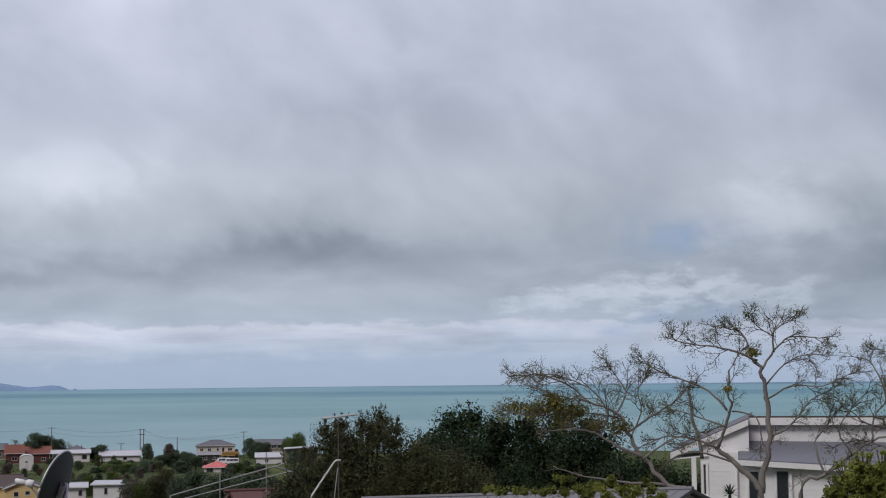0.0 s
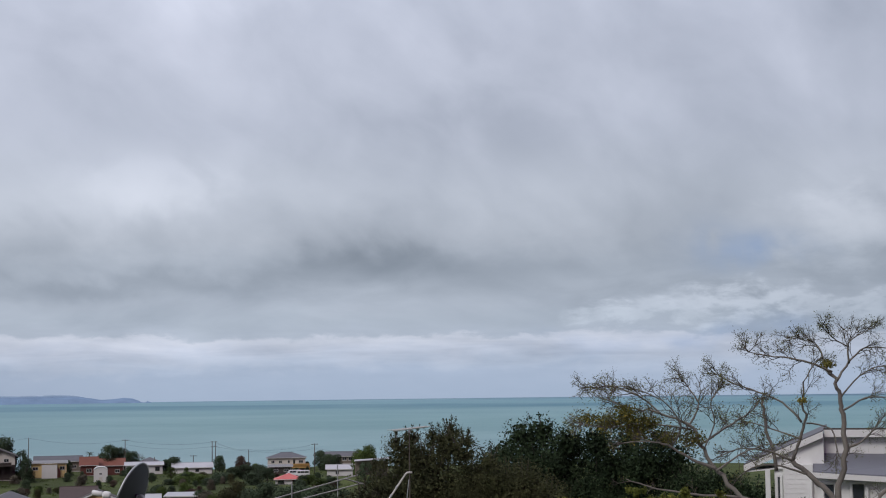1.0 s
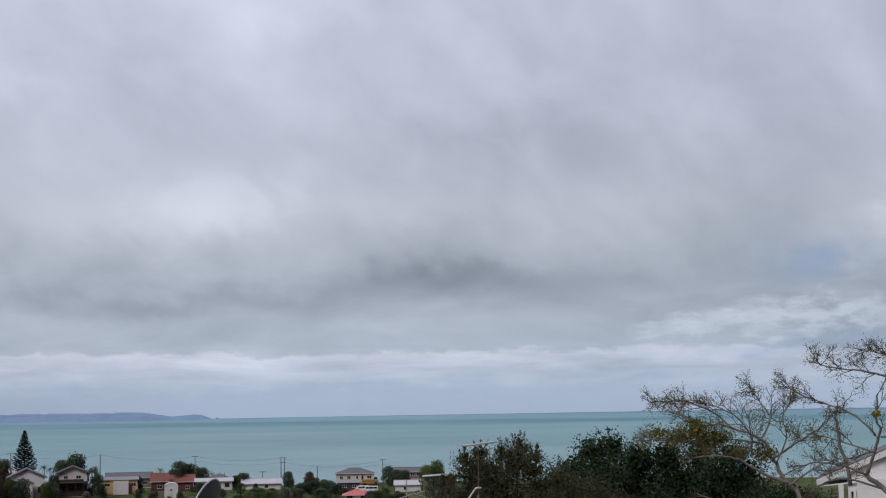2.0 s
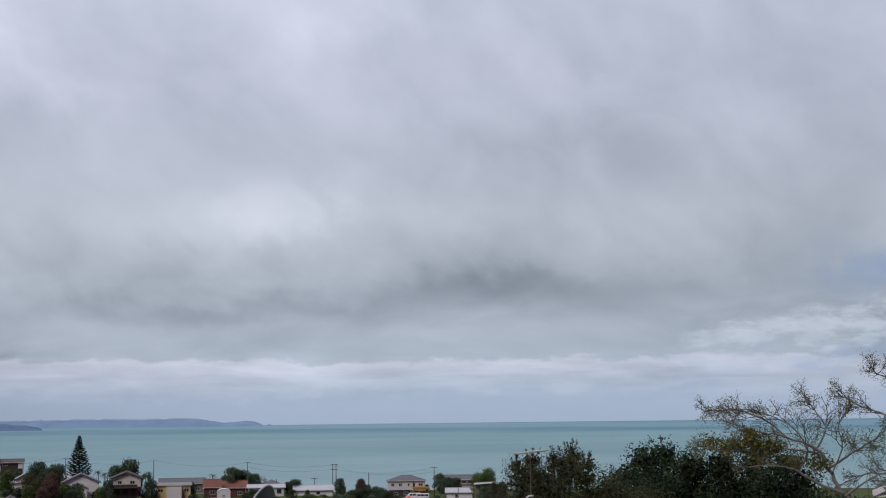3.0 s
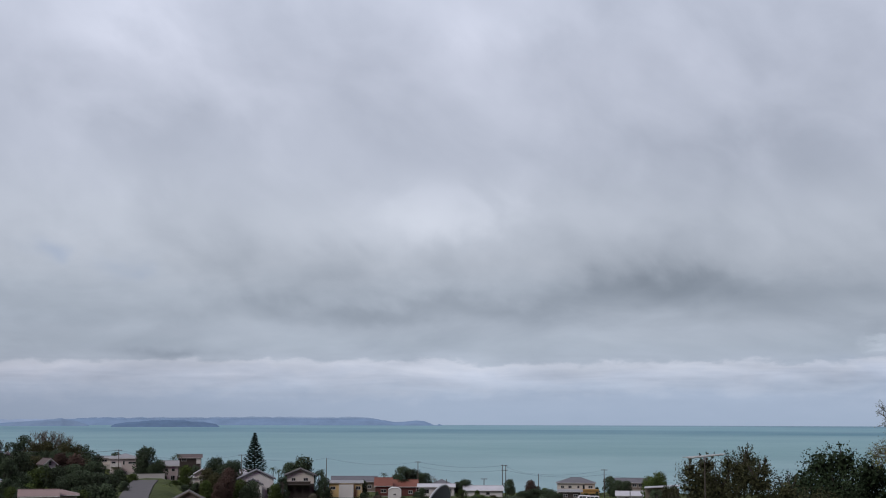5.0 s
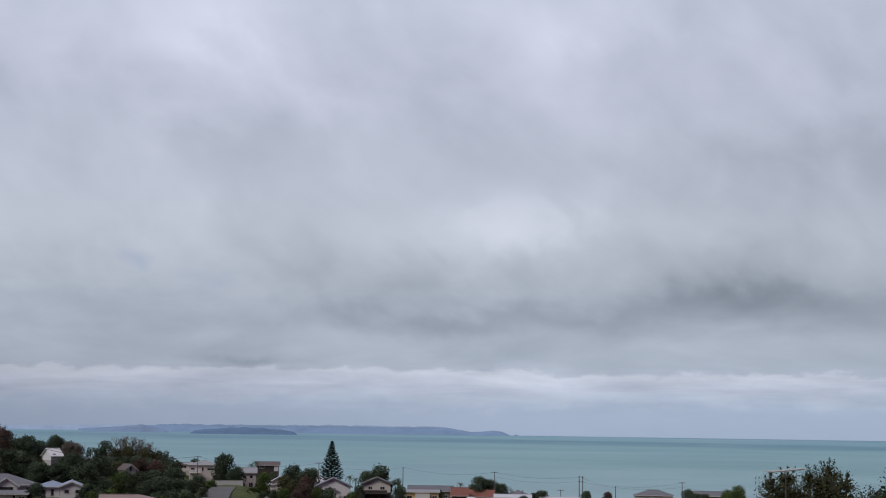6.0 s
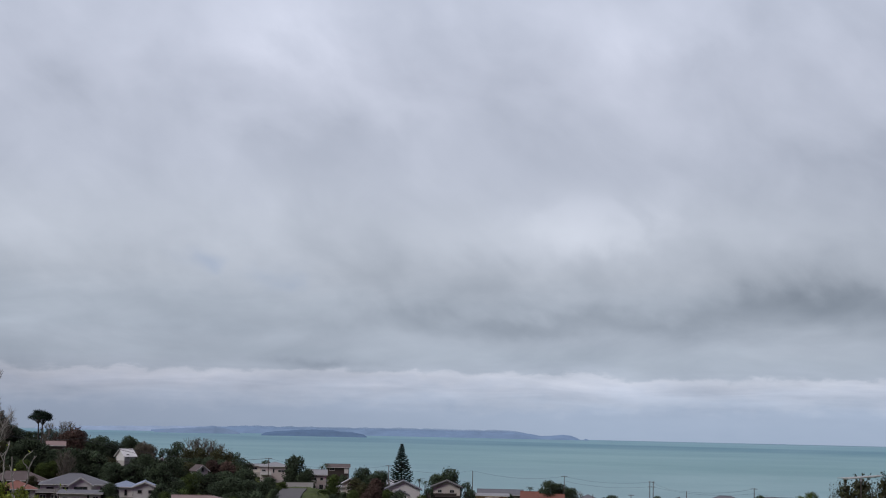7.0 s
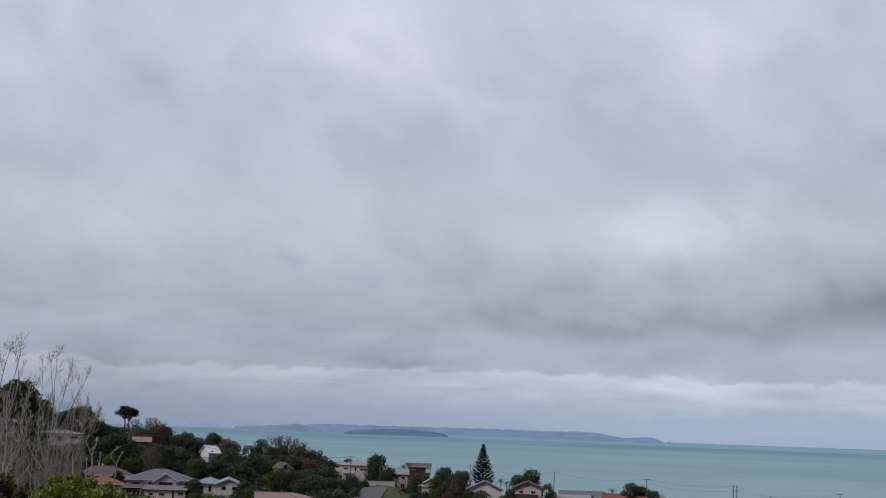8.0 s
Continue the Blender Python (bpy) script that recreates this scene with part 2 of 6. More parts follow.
M = {
    "white": material("white_paint", (0.65, 0.645, 0.635), 0.5, 0.14, 1.5, 0.05, stains=0.12),
    "cream": material("cream_paint", (0.60, 0.57, 0.52), 0.6, 0.15, 1.0, 0.05, stains=0.15),
    "pinkwall": material("pale_render", (0.56, 0.50, 0.48), 0.7, 0.15, 1.0, 0.1, stains=0.15),
    "yellow": material("yellow_weatherboard", (0.62, 0.46, 0.22), 0.6, 0.2, 1.0, 0.05, stains=0.15),
    "ochre": material("ochre_timber", (0.50, 0.30, 0.10), 0.6, 0.2, 1.0, 0.05),
    "brick": material("red_brick", (0.125, 0.045, 0.038), 0.8, 0.35, 3.0, 0.2),
    "terracotta": material("terracotta_tile", (0.18, 0.066, 0.046), 0.75, 0.3, 2.0, 0.3),
    "brownroof": material("brown_roof_tile", (0.085, 0.062, 0.06), 0.8, 0.3, 2.0, 0.3),
    "redbrown": material("red_brown_roof", (0.10, 0.045, 0.04), 0.8, 0.3, 2.0, 0.3),
    "greyroof": material("grey_roof_tile", (0.105, 0.105, 0.12), 0.7, 0.3, 2.0, 0.3),
    "blueroof": material("blue_grey_roof", (0.17, 0.21, 0.29), 0.55, 0.2, 1.5, 0.1),
    "slate": material("slate_grey_metal_roof", (0.135, 0.14, 0.165), 0.5, 0.2, 1.5, 0.1),
    "paleroof": material("pale_metal_roof", (0.40, 0.40, 0.43), 0.45, 0.25, 1.0, 0.1, stains=0.25),
    "midroof": material("dull_grey_iron_roof", (0.20, 0.20, 0.21), 0.6, 0.35, 1.2, 0.15, tint=(0.13, 0.125, 0.125)),
    "oldroof": material("weathered_metal_roof", (0.14, 0.14, 0.145), 0.7, 0.4, 2.0, 0.2, tint=(0.09, 0.085, 0.085)),
    "pinkroof": material("faded_pink_roof", (0.22, 0.155, 0.145), 0.8, 0.3, 1.2, 0.2),
    "redroof": material("red_painted_roof", (0.50, 0.10, 0.09), 0.5, 0.15, 1.5, 0.1),
    "darktimber": material("dark_stained_timber", (0.055, 0.045, 0.04), 0.7, 0.3, 2.0, 0.2),
    "timber": material("weathered_timber", (0.20, 0.17, 0.14), 0.8, 0.35, 2.0, 0.3),
    "pole": material("pole_timber", (0.10, 0.085, 0.075), 0.85, 0.3, 2.0, 0.3),
    "steel": material("galvanised_steel", (0.42, 0.42, 0.43), 0.45, 0.25, 8.0, 0.05, metal=0.7),
    "alloy": material("weathered_aluminium", (0.55, 0.53, 0.52), 0.4, 0.2, 8.0, 0.0, metal=0.8),
    "dish": material("dark_grey_dish_paint", (0.085, 0.085, 0.095), 0.6, 0.2, 6.0, 0.05),
    "bark": material("pale_grey_bark", (0.165, 0.15, 0.13), 0.9, 0.5, 6.0, 0.6, tint=(0.09, 0.08, 0.07)),
    "palebark": material("bleached_grey_bark", (0.36, 0.34, 0.31), 0.9, 0.5, 6.0, 0.5, tint=(0.12, 0.105, 0.09)),
    "twigbark": material("grey_brown_twigs", (0.085, 0.072, 0.06), 0.9, 0.4, 6.0, 0.0),
    "darkbark": material("dark_bark", (0.07, 0.06, 0.05), 0.9, 0.5, 5.0, 0.6),
    "asphalt": material("asphalt", (0.085, 0.08, 0.083), 0.9, 0.3, 1.5, 0.2),
    "concrete": material("pale_concrete", (0.45, 0.43, 0.41), 0.85, 0.25, 1.0, 0.2),
    "wire": material("cable_black", (0.05, 0.05, 0.05), 0.6, 0.1, 5.0, 0.0),
    "rubber": material("tyre_rubber", (0.03, 0.03, 0.03), 0.8, 0.1, 5.0, 0.0),
    "whitecar": material("white_car_paint", (0.75, 0.75, 0.77), 0.25, 0.05, 2.0, 0.0, spec=0.6),
    "evergreen": foliage("evergreen_leaves", (0.030, 0.045, 0.028), (0.078, 0.110, 0.060)),
    "shrubleaf": foliage("dull_olive_leaves", (0.022, 0.026, 0.013), (0.095, 0.100, 0.046)),
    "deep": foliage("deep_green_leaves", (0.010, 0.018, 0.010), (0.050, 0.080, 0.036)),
    "olive": foliage("olive_leaves", (0.026, 0.029, 0.013), (0.088, 0.088, 0.040)),
    "fresh": foliage("fresh_green_leaves", (0.035, 0.058, 0.016), (0.105, 0.145, 0.038)),
    "lime": foliage("lime_green_leaves", (0.16, 0.21, 0.04), (0.46, 0.53, 0.11), None, 0.0, 0.35),
    "oliveyellow": foliage("olive_yellow_leaves", (0.08, 0.10, 0.022), (0.30, 0.32, 0.075), (0.40, 0.34, 0.08), 0.08, 0.3),
    "russet": foliage("russet_twigs", (0.05, 0.035, 0.028), (0.13, 0.085, 0.07)),
    "dry": foliage("dry_pale_leaves", (0.07, 0.065, 0.05), (0.19, 0.17, 0.13)),
    "brush": foliage("grey_green_brush", (0.085, 0.092, 0.07), (0.20, 0.205, 0.155)),
    "pine": foliage("conifer_needles", (0.008, 0.018, 0.012), (0.03, 0.05, 0.032)),
    "coral": foliage("yellow_green_leaves", (0.11, 0.12, 0.045), (0.32, 0.33, 0.12), (0.40, 0.32, 0.07), 0.06, 0.6),
    "rusty": foliage("yellowing_leaves", (0.05, 0.05, 0.016), (0.17, 0.155, 0.04), (0.30, 0.23, 0.045), 0.14, 0.25),
}


def glass_material():
    mat = bpy.data.materials.new("window_glass")
    mat.use_nodes = True
    b = mat.node_tree.nodes["Principled BSDF"]
    b.inputs["Base Color"].default_value = (0.025, 0.03, 0.035, 1)
    b.inputs["Roughness"].default_value, b.inputs["Specular IOR Level"].default_value = 0.08, 0.6
    return mat


M["glass"] = glass_material()


def sea_material():
    mat = bpy.data.materials.new("sea_water")
    mat.use_nodes = True
    k = Nodes(mat.node_tree)
    bsdf = k.n["Principled BSDF"]
    pos = k.add("ShaderNodeTexCoord").outputs["Object"]
    xyz = k.add("ShaderNodeSeparateXYZ", {0: pos}).outputs
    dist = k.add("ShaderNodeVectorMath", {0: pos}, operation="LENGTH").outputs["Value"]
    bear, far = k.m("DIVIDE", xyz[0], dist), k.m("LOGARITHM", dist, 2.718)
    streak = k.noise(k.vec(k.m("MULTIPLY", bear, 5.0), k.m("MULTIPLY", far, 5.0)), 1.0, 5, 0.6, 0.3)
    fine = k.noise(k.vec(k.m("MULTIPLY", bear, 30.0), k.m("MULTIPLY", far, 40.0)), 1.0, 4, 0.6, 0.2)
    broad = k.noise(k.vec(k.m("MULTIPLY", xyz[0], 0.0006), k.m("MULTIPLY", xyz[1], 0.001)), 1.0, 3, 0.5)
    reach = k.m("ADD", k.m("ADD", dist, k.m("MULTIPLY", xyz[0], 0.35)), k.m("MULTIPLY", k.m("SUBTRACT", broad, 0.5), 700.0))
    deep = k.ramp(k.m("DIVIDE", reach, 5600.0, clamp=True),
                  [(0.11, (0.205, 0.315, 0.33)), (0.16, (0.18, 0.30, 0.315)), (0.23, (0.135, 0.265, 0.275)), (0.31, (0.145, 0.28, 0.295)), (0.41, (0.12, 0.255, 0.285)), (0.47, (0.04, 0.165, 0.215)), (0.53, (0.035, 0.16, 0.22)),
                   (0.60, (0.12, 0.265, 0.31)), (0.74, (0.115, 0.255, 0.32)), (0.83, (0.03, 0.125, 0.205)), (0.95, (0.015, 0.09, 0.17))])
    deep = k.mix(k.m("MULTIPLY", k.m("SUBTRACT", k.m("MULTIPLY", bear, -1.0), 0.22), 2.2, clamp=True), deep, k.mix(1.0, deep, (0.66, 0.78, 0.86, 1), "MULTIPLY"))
    streak = k.m("ADD", k.m("MULTIPLY", streak, 0.8), k.m("MULTIPLY", fine, 0.2))
    col = k.mix(k.m("MULTIPLY", k.m("SUBTRACT", streak, 0.42), 3.2, clamp=True), k.mix(0.18, deep, (0.02, 0.12, 0.15, 1)), k.mix(0.35, deep, (0.30, 0.43, 0.44, 1)))
    col = k.mix(1.0, col, (0.97, 1.0, 1.0, 1), "MULTIPLY")
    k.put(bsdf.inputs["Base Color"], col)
    bsdf.inputs["Roughness"].default_value, bsdf.inputs["Specular IOR Level"].default_value, bsdf.inputs["IOR"].default_value = 0.45, 0.25, 1.33
    waves = k.add("ShaderNodeMath", {0: k.noise(pos, 0.25, 4), 1: k.noise(pos, 0.05, 3)}, operation="ADD").outputs[0]
    k.put(bsdf.inputs["Normal"], k.add("ShaderNodeBump", {"Height": waves, "Strength": 0.5, "Distance": 1.0}).outputs[0])
    return mat


def land_material():
    mat = bpy.data.materials.new("grassy_ground")
    mat.use_nodes = True
    k = Nodes(mat.node_tree)
    bsdf = k.n["Principled BSDF"]
    pos = k.add("ShaderNodeTexCoord").outputs["Object"]
    a, b, c = k.noise(pos, 0.03, 4), k.noise(pos, 0.3, 4), k.noise(pos, 3.0, 4, 0.7)
    col = k.ramp(k.m("ADD", k.m("MULTIPLY", a, 0.6), k.m("MULTIPLY", b, 0.4)), [(0.3, (0.03, 0.04, 0.014)), (0.48, (0.055, 0.07, 0.025)), (0.64, (0.085, 0.105, 0.036)), (0.8, (0.12, 0.10, 0.07))])
    s = k.m("ADD", 0.6, k.m("MULTIPLY", c, 0.8))
    k.put(bsdf.inputs["Base Color"], k.mix(1.0, col, k.vec(s, s, s), "MULTIPLY"))
    bsdf.inputs["Roughness"].default_value, bsdf.inputs["Specular IOR Level"].default_value = 0.95, 0.1
    k.put(bsdf.inputs["Normal"], k.add("ShaderNodeBump", {"Height": c, "Strength": 0.7, "Distance": 0.3}).outputs[0])
    return mat


def hazed_shore_material(name, colour, glow, cap=0.0):
    """A far shore behind miles of damp air: a plain backdrop, its haze put into colour and glow; above the height cap
    it turns transparent, as if lost in cloud.
    """
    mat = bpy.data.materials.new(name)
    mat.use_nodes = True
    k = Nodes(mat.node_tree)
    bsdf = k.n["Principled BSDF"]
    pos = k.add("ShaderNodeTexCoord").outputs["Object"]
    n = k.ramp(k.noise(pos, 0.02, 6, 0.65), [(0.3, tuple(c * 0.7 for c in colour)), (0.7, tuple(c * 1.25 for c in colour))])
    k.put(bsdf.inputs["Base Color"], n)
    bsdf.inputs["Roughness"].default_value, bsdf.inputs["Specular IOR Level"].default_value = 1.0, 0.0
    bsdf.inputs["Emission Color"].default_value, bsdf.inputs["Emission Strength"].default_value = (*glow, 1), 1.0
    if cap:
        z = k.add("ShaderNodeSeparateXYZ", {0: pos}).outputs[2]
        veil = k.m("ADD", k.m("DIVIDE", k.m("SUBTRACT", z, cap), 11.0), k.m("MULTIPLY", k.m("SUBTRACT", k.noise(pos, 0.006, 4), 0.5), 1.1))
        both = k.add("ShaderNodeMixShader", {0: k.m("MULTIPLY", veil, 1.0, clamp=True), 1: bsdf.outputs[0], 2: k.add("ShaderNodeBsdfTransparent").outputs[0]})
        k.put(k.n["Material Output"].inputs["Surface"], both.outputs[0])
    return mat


M["sea"], M["land"] = sea_material(), land_material()


# ---- building blocks ----
def spot(az, el, d):
    """The place d metres off on the bearing az (degrees to the left of north), el degrees above the eye's level."""
    return Vector((-math.sin(radians(az)) * d, math.cos(radians(az)) * d, EYE + d * math.tan(radians(el))))


def mesh_object(name, data, mat, parent=None, label="", smooth=False):
    """data: a bmesh, or (vertices, faces)."""
    me = bpy.data.meshes.new(name)
    if isinstance(data, tuple):
        me.from_pydata(data[0], [], data[1])
    else:
        data.normal_update()
        data.to_mesh(me)
        data.free()
    me.materials.append(M[mat] if isinstance(mat, str) else mat)
    if smooth:
        me.polygons.foreach_set("use_smooth", [True] * len(me.polygons))
    ob = new(name, me)
    if parent:
        ob.parent = parent
    return tagged(ob, label)


def part(name, bm, mat, parent, label="", smooth=False):
    return mesh_object(name, bm, mat, parent, label, smooth)


def thing(name, place, turn, label, category, group="", kind=""):
    ob = new(name)
    ob.empty_display_size = 0.3
    ob.matrix_world = Matrix.Translation(place) @ Matrix.Rotation(radians(turn), 4, "Z")
    return tagged(ob, label, category, group, kind)


def solid(bm, pts, faces):
    vs = [bm.verts.new(p) for p in pts]
    for f in faces:
        bm.faces.new([vs[i] for i in f])


BOX = ((0, 3, 2, 1), (4, 5, 6, 7), (0, 1, 5, 4), (1, 2, 6, 5), (2, 3, 7, 6), (3, 0, 4, 7))


def box(bm, x0, x1, y0, y1, z0, z1):
    solid(bm, [(x0, y0, z0), (x1, y0, z0), (x1, y1, z0), (x0, y1, z0), (x0, y0, z1), (x1, y0, z1), (x1, y1, z1), (x0, y1, z1)], BOX)
    return bm


def slab(bm, a, b, c, d, t):
    """A sheet of thickness t (downwards) on four corners."""
    solid(bm, [(p[0], p[1], p[2] - t) for p in (a, b, c, d)] + [a, b, c, d], BOX)
    return bm


def tube(points, radii, sides=6):
    """Vertices and faces of a tapered pipe along points."""
    v, f = [], []
    pts = [Vector(p) for p in points]
    for i, p in enumerate(pts):
        way = (pts[min(i + 1, len(pts) - 1)] - pts[max(i - 1, 0)]).normalized()
        side = way.cross(Vector((0.31, 0.17, 0.93)) if abs(way.z) < 0.9 else Vector((1, 0.2, 0))).normalized()
        up = side.cross(way)
        for j in range(sides):
            a = 2 * math.pi * j / sides
            v.append(tuple(p + radii[i] * (math.cos(a) * side + math.sin(a) * up)))
        if i:
            for j in range(sides):
                f.append(((i - 1) * sides + j, (i - 1) * sides + (j + 1) % sides, i * sides + (j + 1) % sides, i * sides + j))
    f.append(tuple(reversed(range(sides))))
    f.append(tuple(range((len(pts) - 1) * sides, len(pts) * sides)))
    return v, f


def join(pieces):
    v, f = [], []
    for pv, pf in pieces:
        n = len(v)
        v += pv
        f += [tuple(i + n for i in q) for q in pf]
    return v, f


def leaves(points, size, rng, flat=0.0, long=1.5, facing=None, loose=0.7):
    """Small bent leaves at the points, each two faces folded along its rib; facing: the way that each one looks, more or less."""
    n = len(points)
    p = np.asarray(points, float)
    a = rng.normal(size=(n, 3))
    a[:, 2] *= 1 - flat
    a /= np.linalg.norm(a, axis=1)[:, None] + 1e-9
    other = rng.normal(size=(n, 3))
    if facing is not None:
        out = np.asarray(facing, float) + other * loose
        out /= np.linalg.norm(out, axis=1)[:, None] + 1e-9
        a -= out * (a * out).sum(1)[:, None]
        a /= np.linalg.norm(a, axis=1)[:, None] + 1e-9
        other = out
    b = np.cross(a, other)
    b /= np.linalg.norm(b, axis=1)[:, None] + 1e-9
    c = np.cross(a, b)
    s = size * rng.uniform(0.6, 1.4, size=(n, 1))
    v = np.empty((n, 4, 3))
    v[:, 0], v[:, 2] = p - a * s * long / 2, p + a * s * long / 2
    v[:, 1], v[:, 3] = p + b * s / 2 + c * s * 0.15, p - b * s / 2 + c * s * 0.15
    idx = np.arange(n)[:, None] * 4
    f = np.concatenate([idx + [0, 1, 2], idx + [0, 2, 3]]).tolist()
    return [tuple(q) for q in v.reshape(-1, 3).tolist()], f


# ---- the ground, its fall to the shore and the hill ----
PADS = []           # level places under buildings


def smooth(a, b, x):
    t = min(max((x - a) / (b - a), 0), 1)
    return t * t * (3 - 2 * t)


def height(x, y):
    d, az = math.hypot(x, y), math.degrees(math.atan2(-x, y))
    if abs(az) > 100:
        d, az = d * 0.15, 0
    z = float(np.interp(d, (0, 30, 60, 120, 250, 400, 520, 580, 610, 700, 1100), (28, 26.5, 24.5, 17, 8.5, 6, 4.2, 2.6, -0.6, -6, -12)))
    z += float(np.interp(az, (20, 24, 27, 30, 33, 36, 40), (0, 0.12, 0.32, 0.5, 0.72, 0.95, 1.1))) * float(np.interp(d, (0, 80, 200, 330, 415, 450, 520, 590, 640), (0, 0, 4, 10, 14.5, 21, 22, 6, -3)))
    w = dz = 0.0
    for px, py, pz, pr in PADS:
        g = math.exp(-((x - px) ** 2 + (y - py) ** 2) / pr ** 2)
        if g > 1e-3:
            w, dz = w + g, dz + g * pz
    if w:
        k = min(w, 1.0)
        z = z * (1 - k) + dz / w * k
    return z + 0.25 * noise.noise((x * 0.05, y * 0.05, 0))


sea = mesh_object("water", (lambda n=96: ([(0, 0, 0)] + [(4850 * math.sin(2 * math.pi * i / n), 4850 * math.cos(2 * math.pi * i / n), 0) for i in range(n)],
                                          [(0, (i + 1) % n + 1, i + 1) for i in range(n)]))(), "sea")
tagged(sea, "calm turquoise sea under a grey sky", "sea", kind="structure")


def far_shore(name, label, a0, a1, d, profile, depth, colour, glow, seed, cap=0.0):
    """A ridge of land from bearing a0 to a1: profile gives its height (metres) along its length."""
    rng = random.Random(seed)
    v, f, n, rows = [], [], 260, 7
    off = rng.random() * 50
    fq = abs(a0 - a1) / 9.0
    for i in range(n + 1):
        s = i / n
        az = a0 + (a1 - a0) * s
        h = float(np.interp(s, [p[0] for p in profile], [p[1] for p in profile]))
        h *= 1 + 0.13 * noise.noise((s * 22 * fq + off, 0, 0)) + 0.05 * noise.noise((s * 70 * fq + off, 5, 0))
        for j in range(rows):
            r = j / (rows - 1)
            p = spot(az, 0, d + depth * r)
            lump = math.sin(math.pi * min(r * 0.9 + 0.02, 1)) ** 0.8 if 0 < j < rows - 1 else 0
            v.append((p.x, p.y, -1 + max(h, 0.5) * lump * (1 + 0.05 * noise.noise((s * 40 * fq + off, r * 5, 3)))))
    for i in range(n):
        for j in range(rows - 1):
            q = i * rows + j
            f.append((q, q + 1, q + rows + 1, q + rows))
    ob = mesh_object(name, (v, f), hazed_shore_material(name + "_hazed_land", colour, glow, cap), smooth=True)
    return tagged(ob, label, "far shore", kind="structure")


# the colour and glow of each shore include the haze over the water
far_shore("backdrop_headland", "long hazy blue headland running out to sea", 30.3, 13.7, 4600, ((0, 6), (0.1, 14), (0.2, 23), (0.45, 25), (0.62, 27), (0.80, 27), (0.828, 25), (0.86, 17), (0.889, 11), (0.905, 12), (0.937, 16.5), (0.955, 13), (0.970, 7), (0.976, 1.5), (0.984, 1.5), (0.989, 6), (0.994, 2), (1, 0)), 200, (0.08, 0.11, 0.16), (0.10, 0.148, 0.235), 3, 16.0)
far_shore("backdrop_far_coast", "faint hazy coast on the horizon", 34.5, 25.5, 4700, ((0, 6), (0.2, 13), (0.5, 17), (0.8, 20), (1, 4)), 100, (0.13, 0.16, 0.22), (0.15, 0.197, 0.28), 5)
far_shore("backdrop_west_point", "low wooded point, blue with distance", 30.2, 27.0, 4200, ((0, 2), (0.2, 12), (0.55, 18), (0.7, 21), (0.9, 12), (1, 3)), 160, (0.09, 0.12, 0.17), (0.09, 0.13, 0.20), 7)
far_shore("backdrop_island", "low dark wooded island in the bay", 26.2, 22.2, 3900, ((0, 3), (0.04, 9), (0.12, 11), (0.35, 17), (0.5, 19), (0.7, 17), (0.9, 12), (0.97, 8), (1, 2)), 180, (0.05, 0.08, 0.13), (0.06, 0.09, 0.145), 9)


# ---- houses ----
def window(house, x, y, z, w, h, turn=0.0, bars=1, frame_mat="white"):
    """A window on a wall that faces the local -y (turned by turn): frame, bars and panes."""
    bm = bmesh.new()
    e = 0.07
    for a in ((-w / 2, w / 2, -0.05, 0.02, -h / 2, -h / 2 + e), (-w / 2, w / 2, -0.05, 0.02, h / 2 - e, h / 2), (-w / 2, -w / 2 + e, -0.05, 0.02, -h / 2 + e, h / 2 - e), (w / 2 - e, w / 2, -0.05, 0.02, -h / 2 + e, h / 2 - e)):
        box(bm, *a)
    for i in range(bars):
        u = -w / 2 + w * (i + 1) / (bars + 1)
        box(bm, u - 0.03, u + 0.03, -0.045, 0.02, -h / 2 + e, h / 2 - e)
    win = part("window", bm, frame_mat, house, "white framed window" if frame_mat == "white" else "dark framed window")
    win.matrix_local = Matrix.Translation((x, y, z)) @ Matrix.Rotation(radians(turn), 4, "Z")
    u0, step = -w / 2 + e, (w - 2 * e) / (bars + 1)
    for i in range(bars + 1):
        part("pane", box(bmesh.new(), u0 + step * i + 0.02, u0 + step * (i + 1) - 0.02, -0.02, -0.008, -h / 2 + e, h / 2 - e), "glass", win)
    part("sill", box(bmesh.new(), -w / 2 - 0.06, w / 2 + 0.06, -0.12, 0.0, -h / 2 - 0.05, -h / 2), frame_mat, win)
    return win


def wall_shell(w, d, h, t=0.2, gable=0.0, along="x"):
    """Four walls with thickness, and gable ends up to the ridge."""
    bm = bmesh.new()
    box(bm, -w / 2, w / 2, 0, t, 0, h)
    box(bm, -w / 2, w / 2, d - t, d, 0, h)
    box(bm, -w / 2, -w / 2 + t, t, d - t, 0, h)
    box(bm, w / 2 - t, w / 2, t, d - t, 0, h)
    if gable:
        if along == "x":
            for x in (-w / 2, w / 2 - t):
                solid(bm, [(x, 0, h), (x, d, h), (x, d / 2, h + gable), (x + t, 0, h), (x + t, d, h), (x + t, d / 2, h + gable)], ((0, 2, 1), (3, 4, 5), (0, 3, 5, 2), (1, 2, 5, 4), (0, 1, 4, 3)))
        else:
            for y in (0, d - t):
                solid(bm, [(-w / 2, y, h), (w / 2, y, h), (0, y, h + gable), (-w / 2, y + t, h), (w / 2, y + t, h), (0, y + t, h + gable)], ((0, 1, 2), (3, 5, 4), (0, 2, 5, 3), (1, 4, 5, 2), (0, 3, 4, 1)))
    bmesh.ops.recalc_face_normals(bm, faces=bm.faces)
    return bm


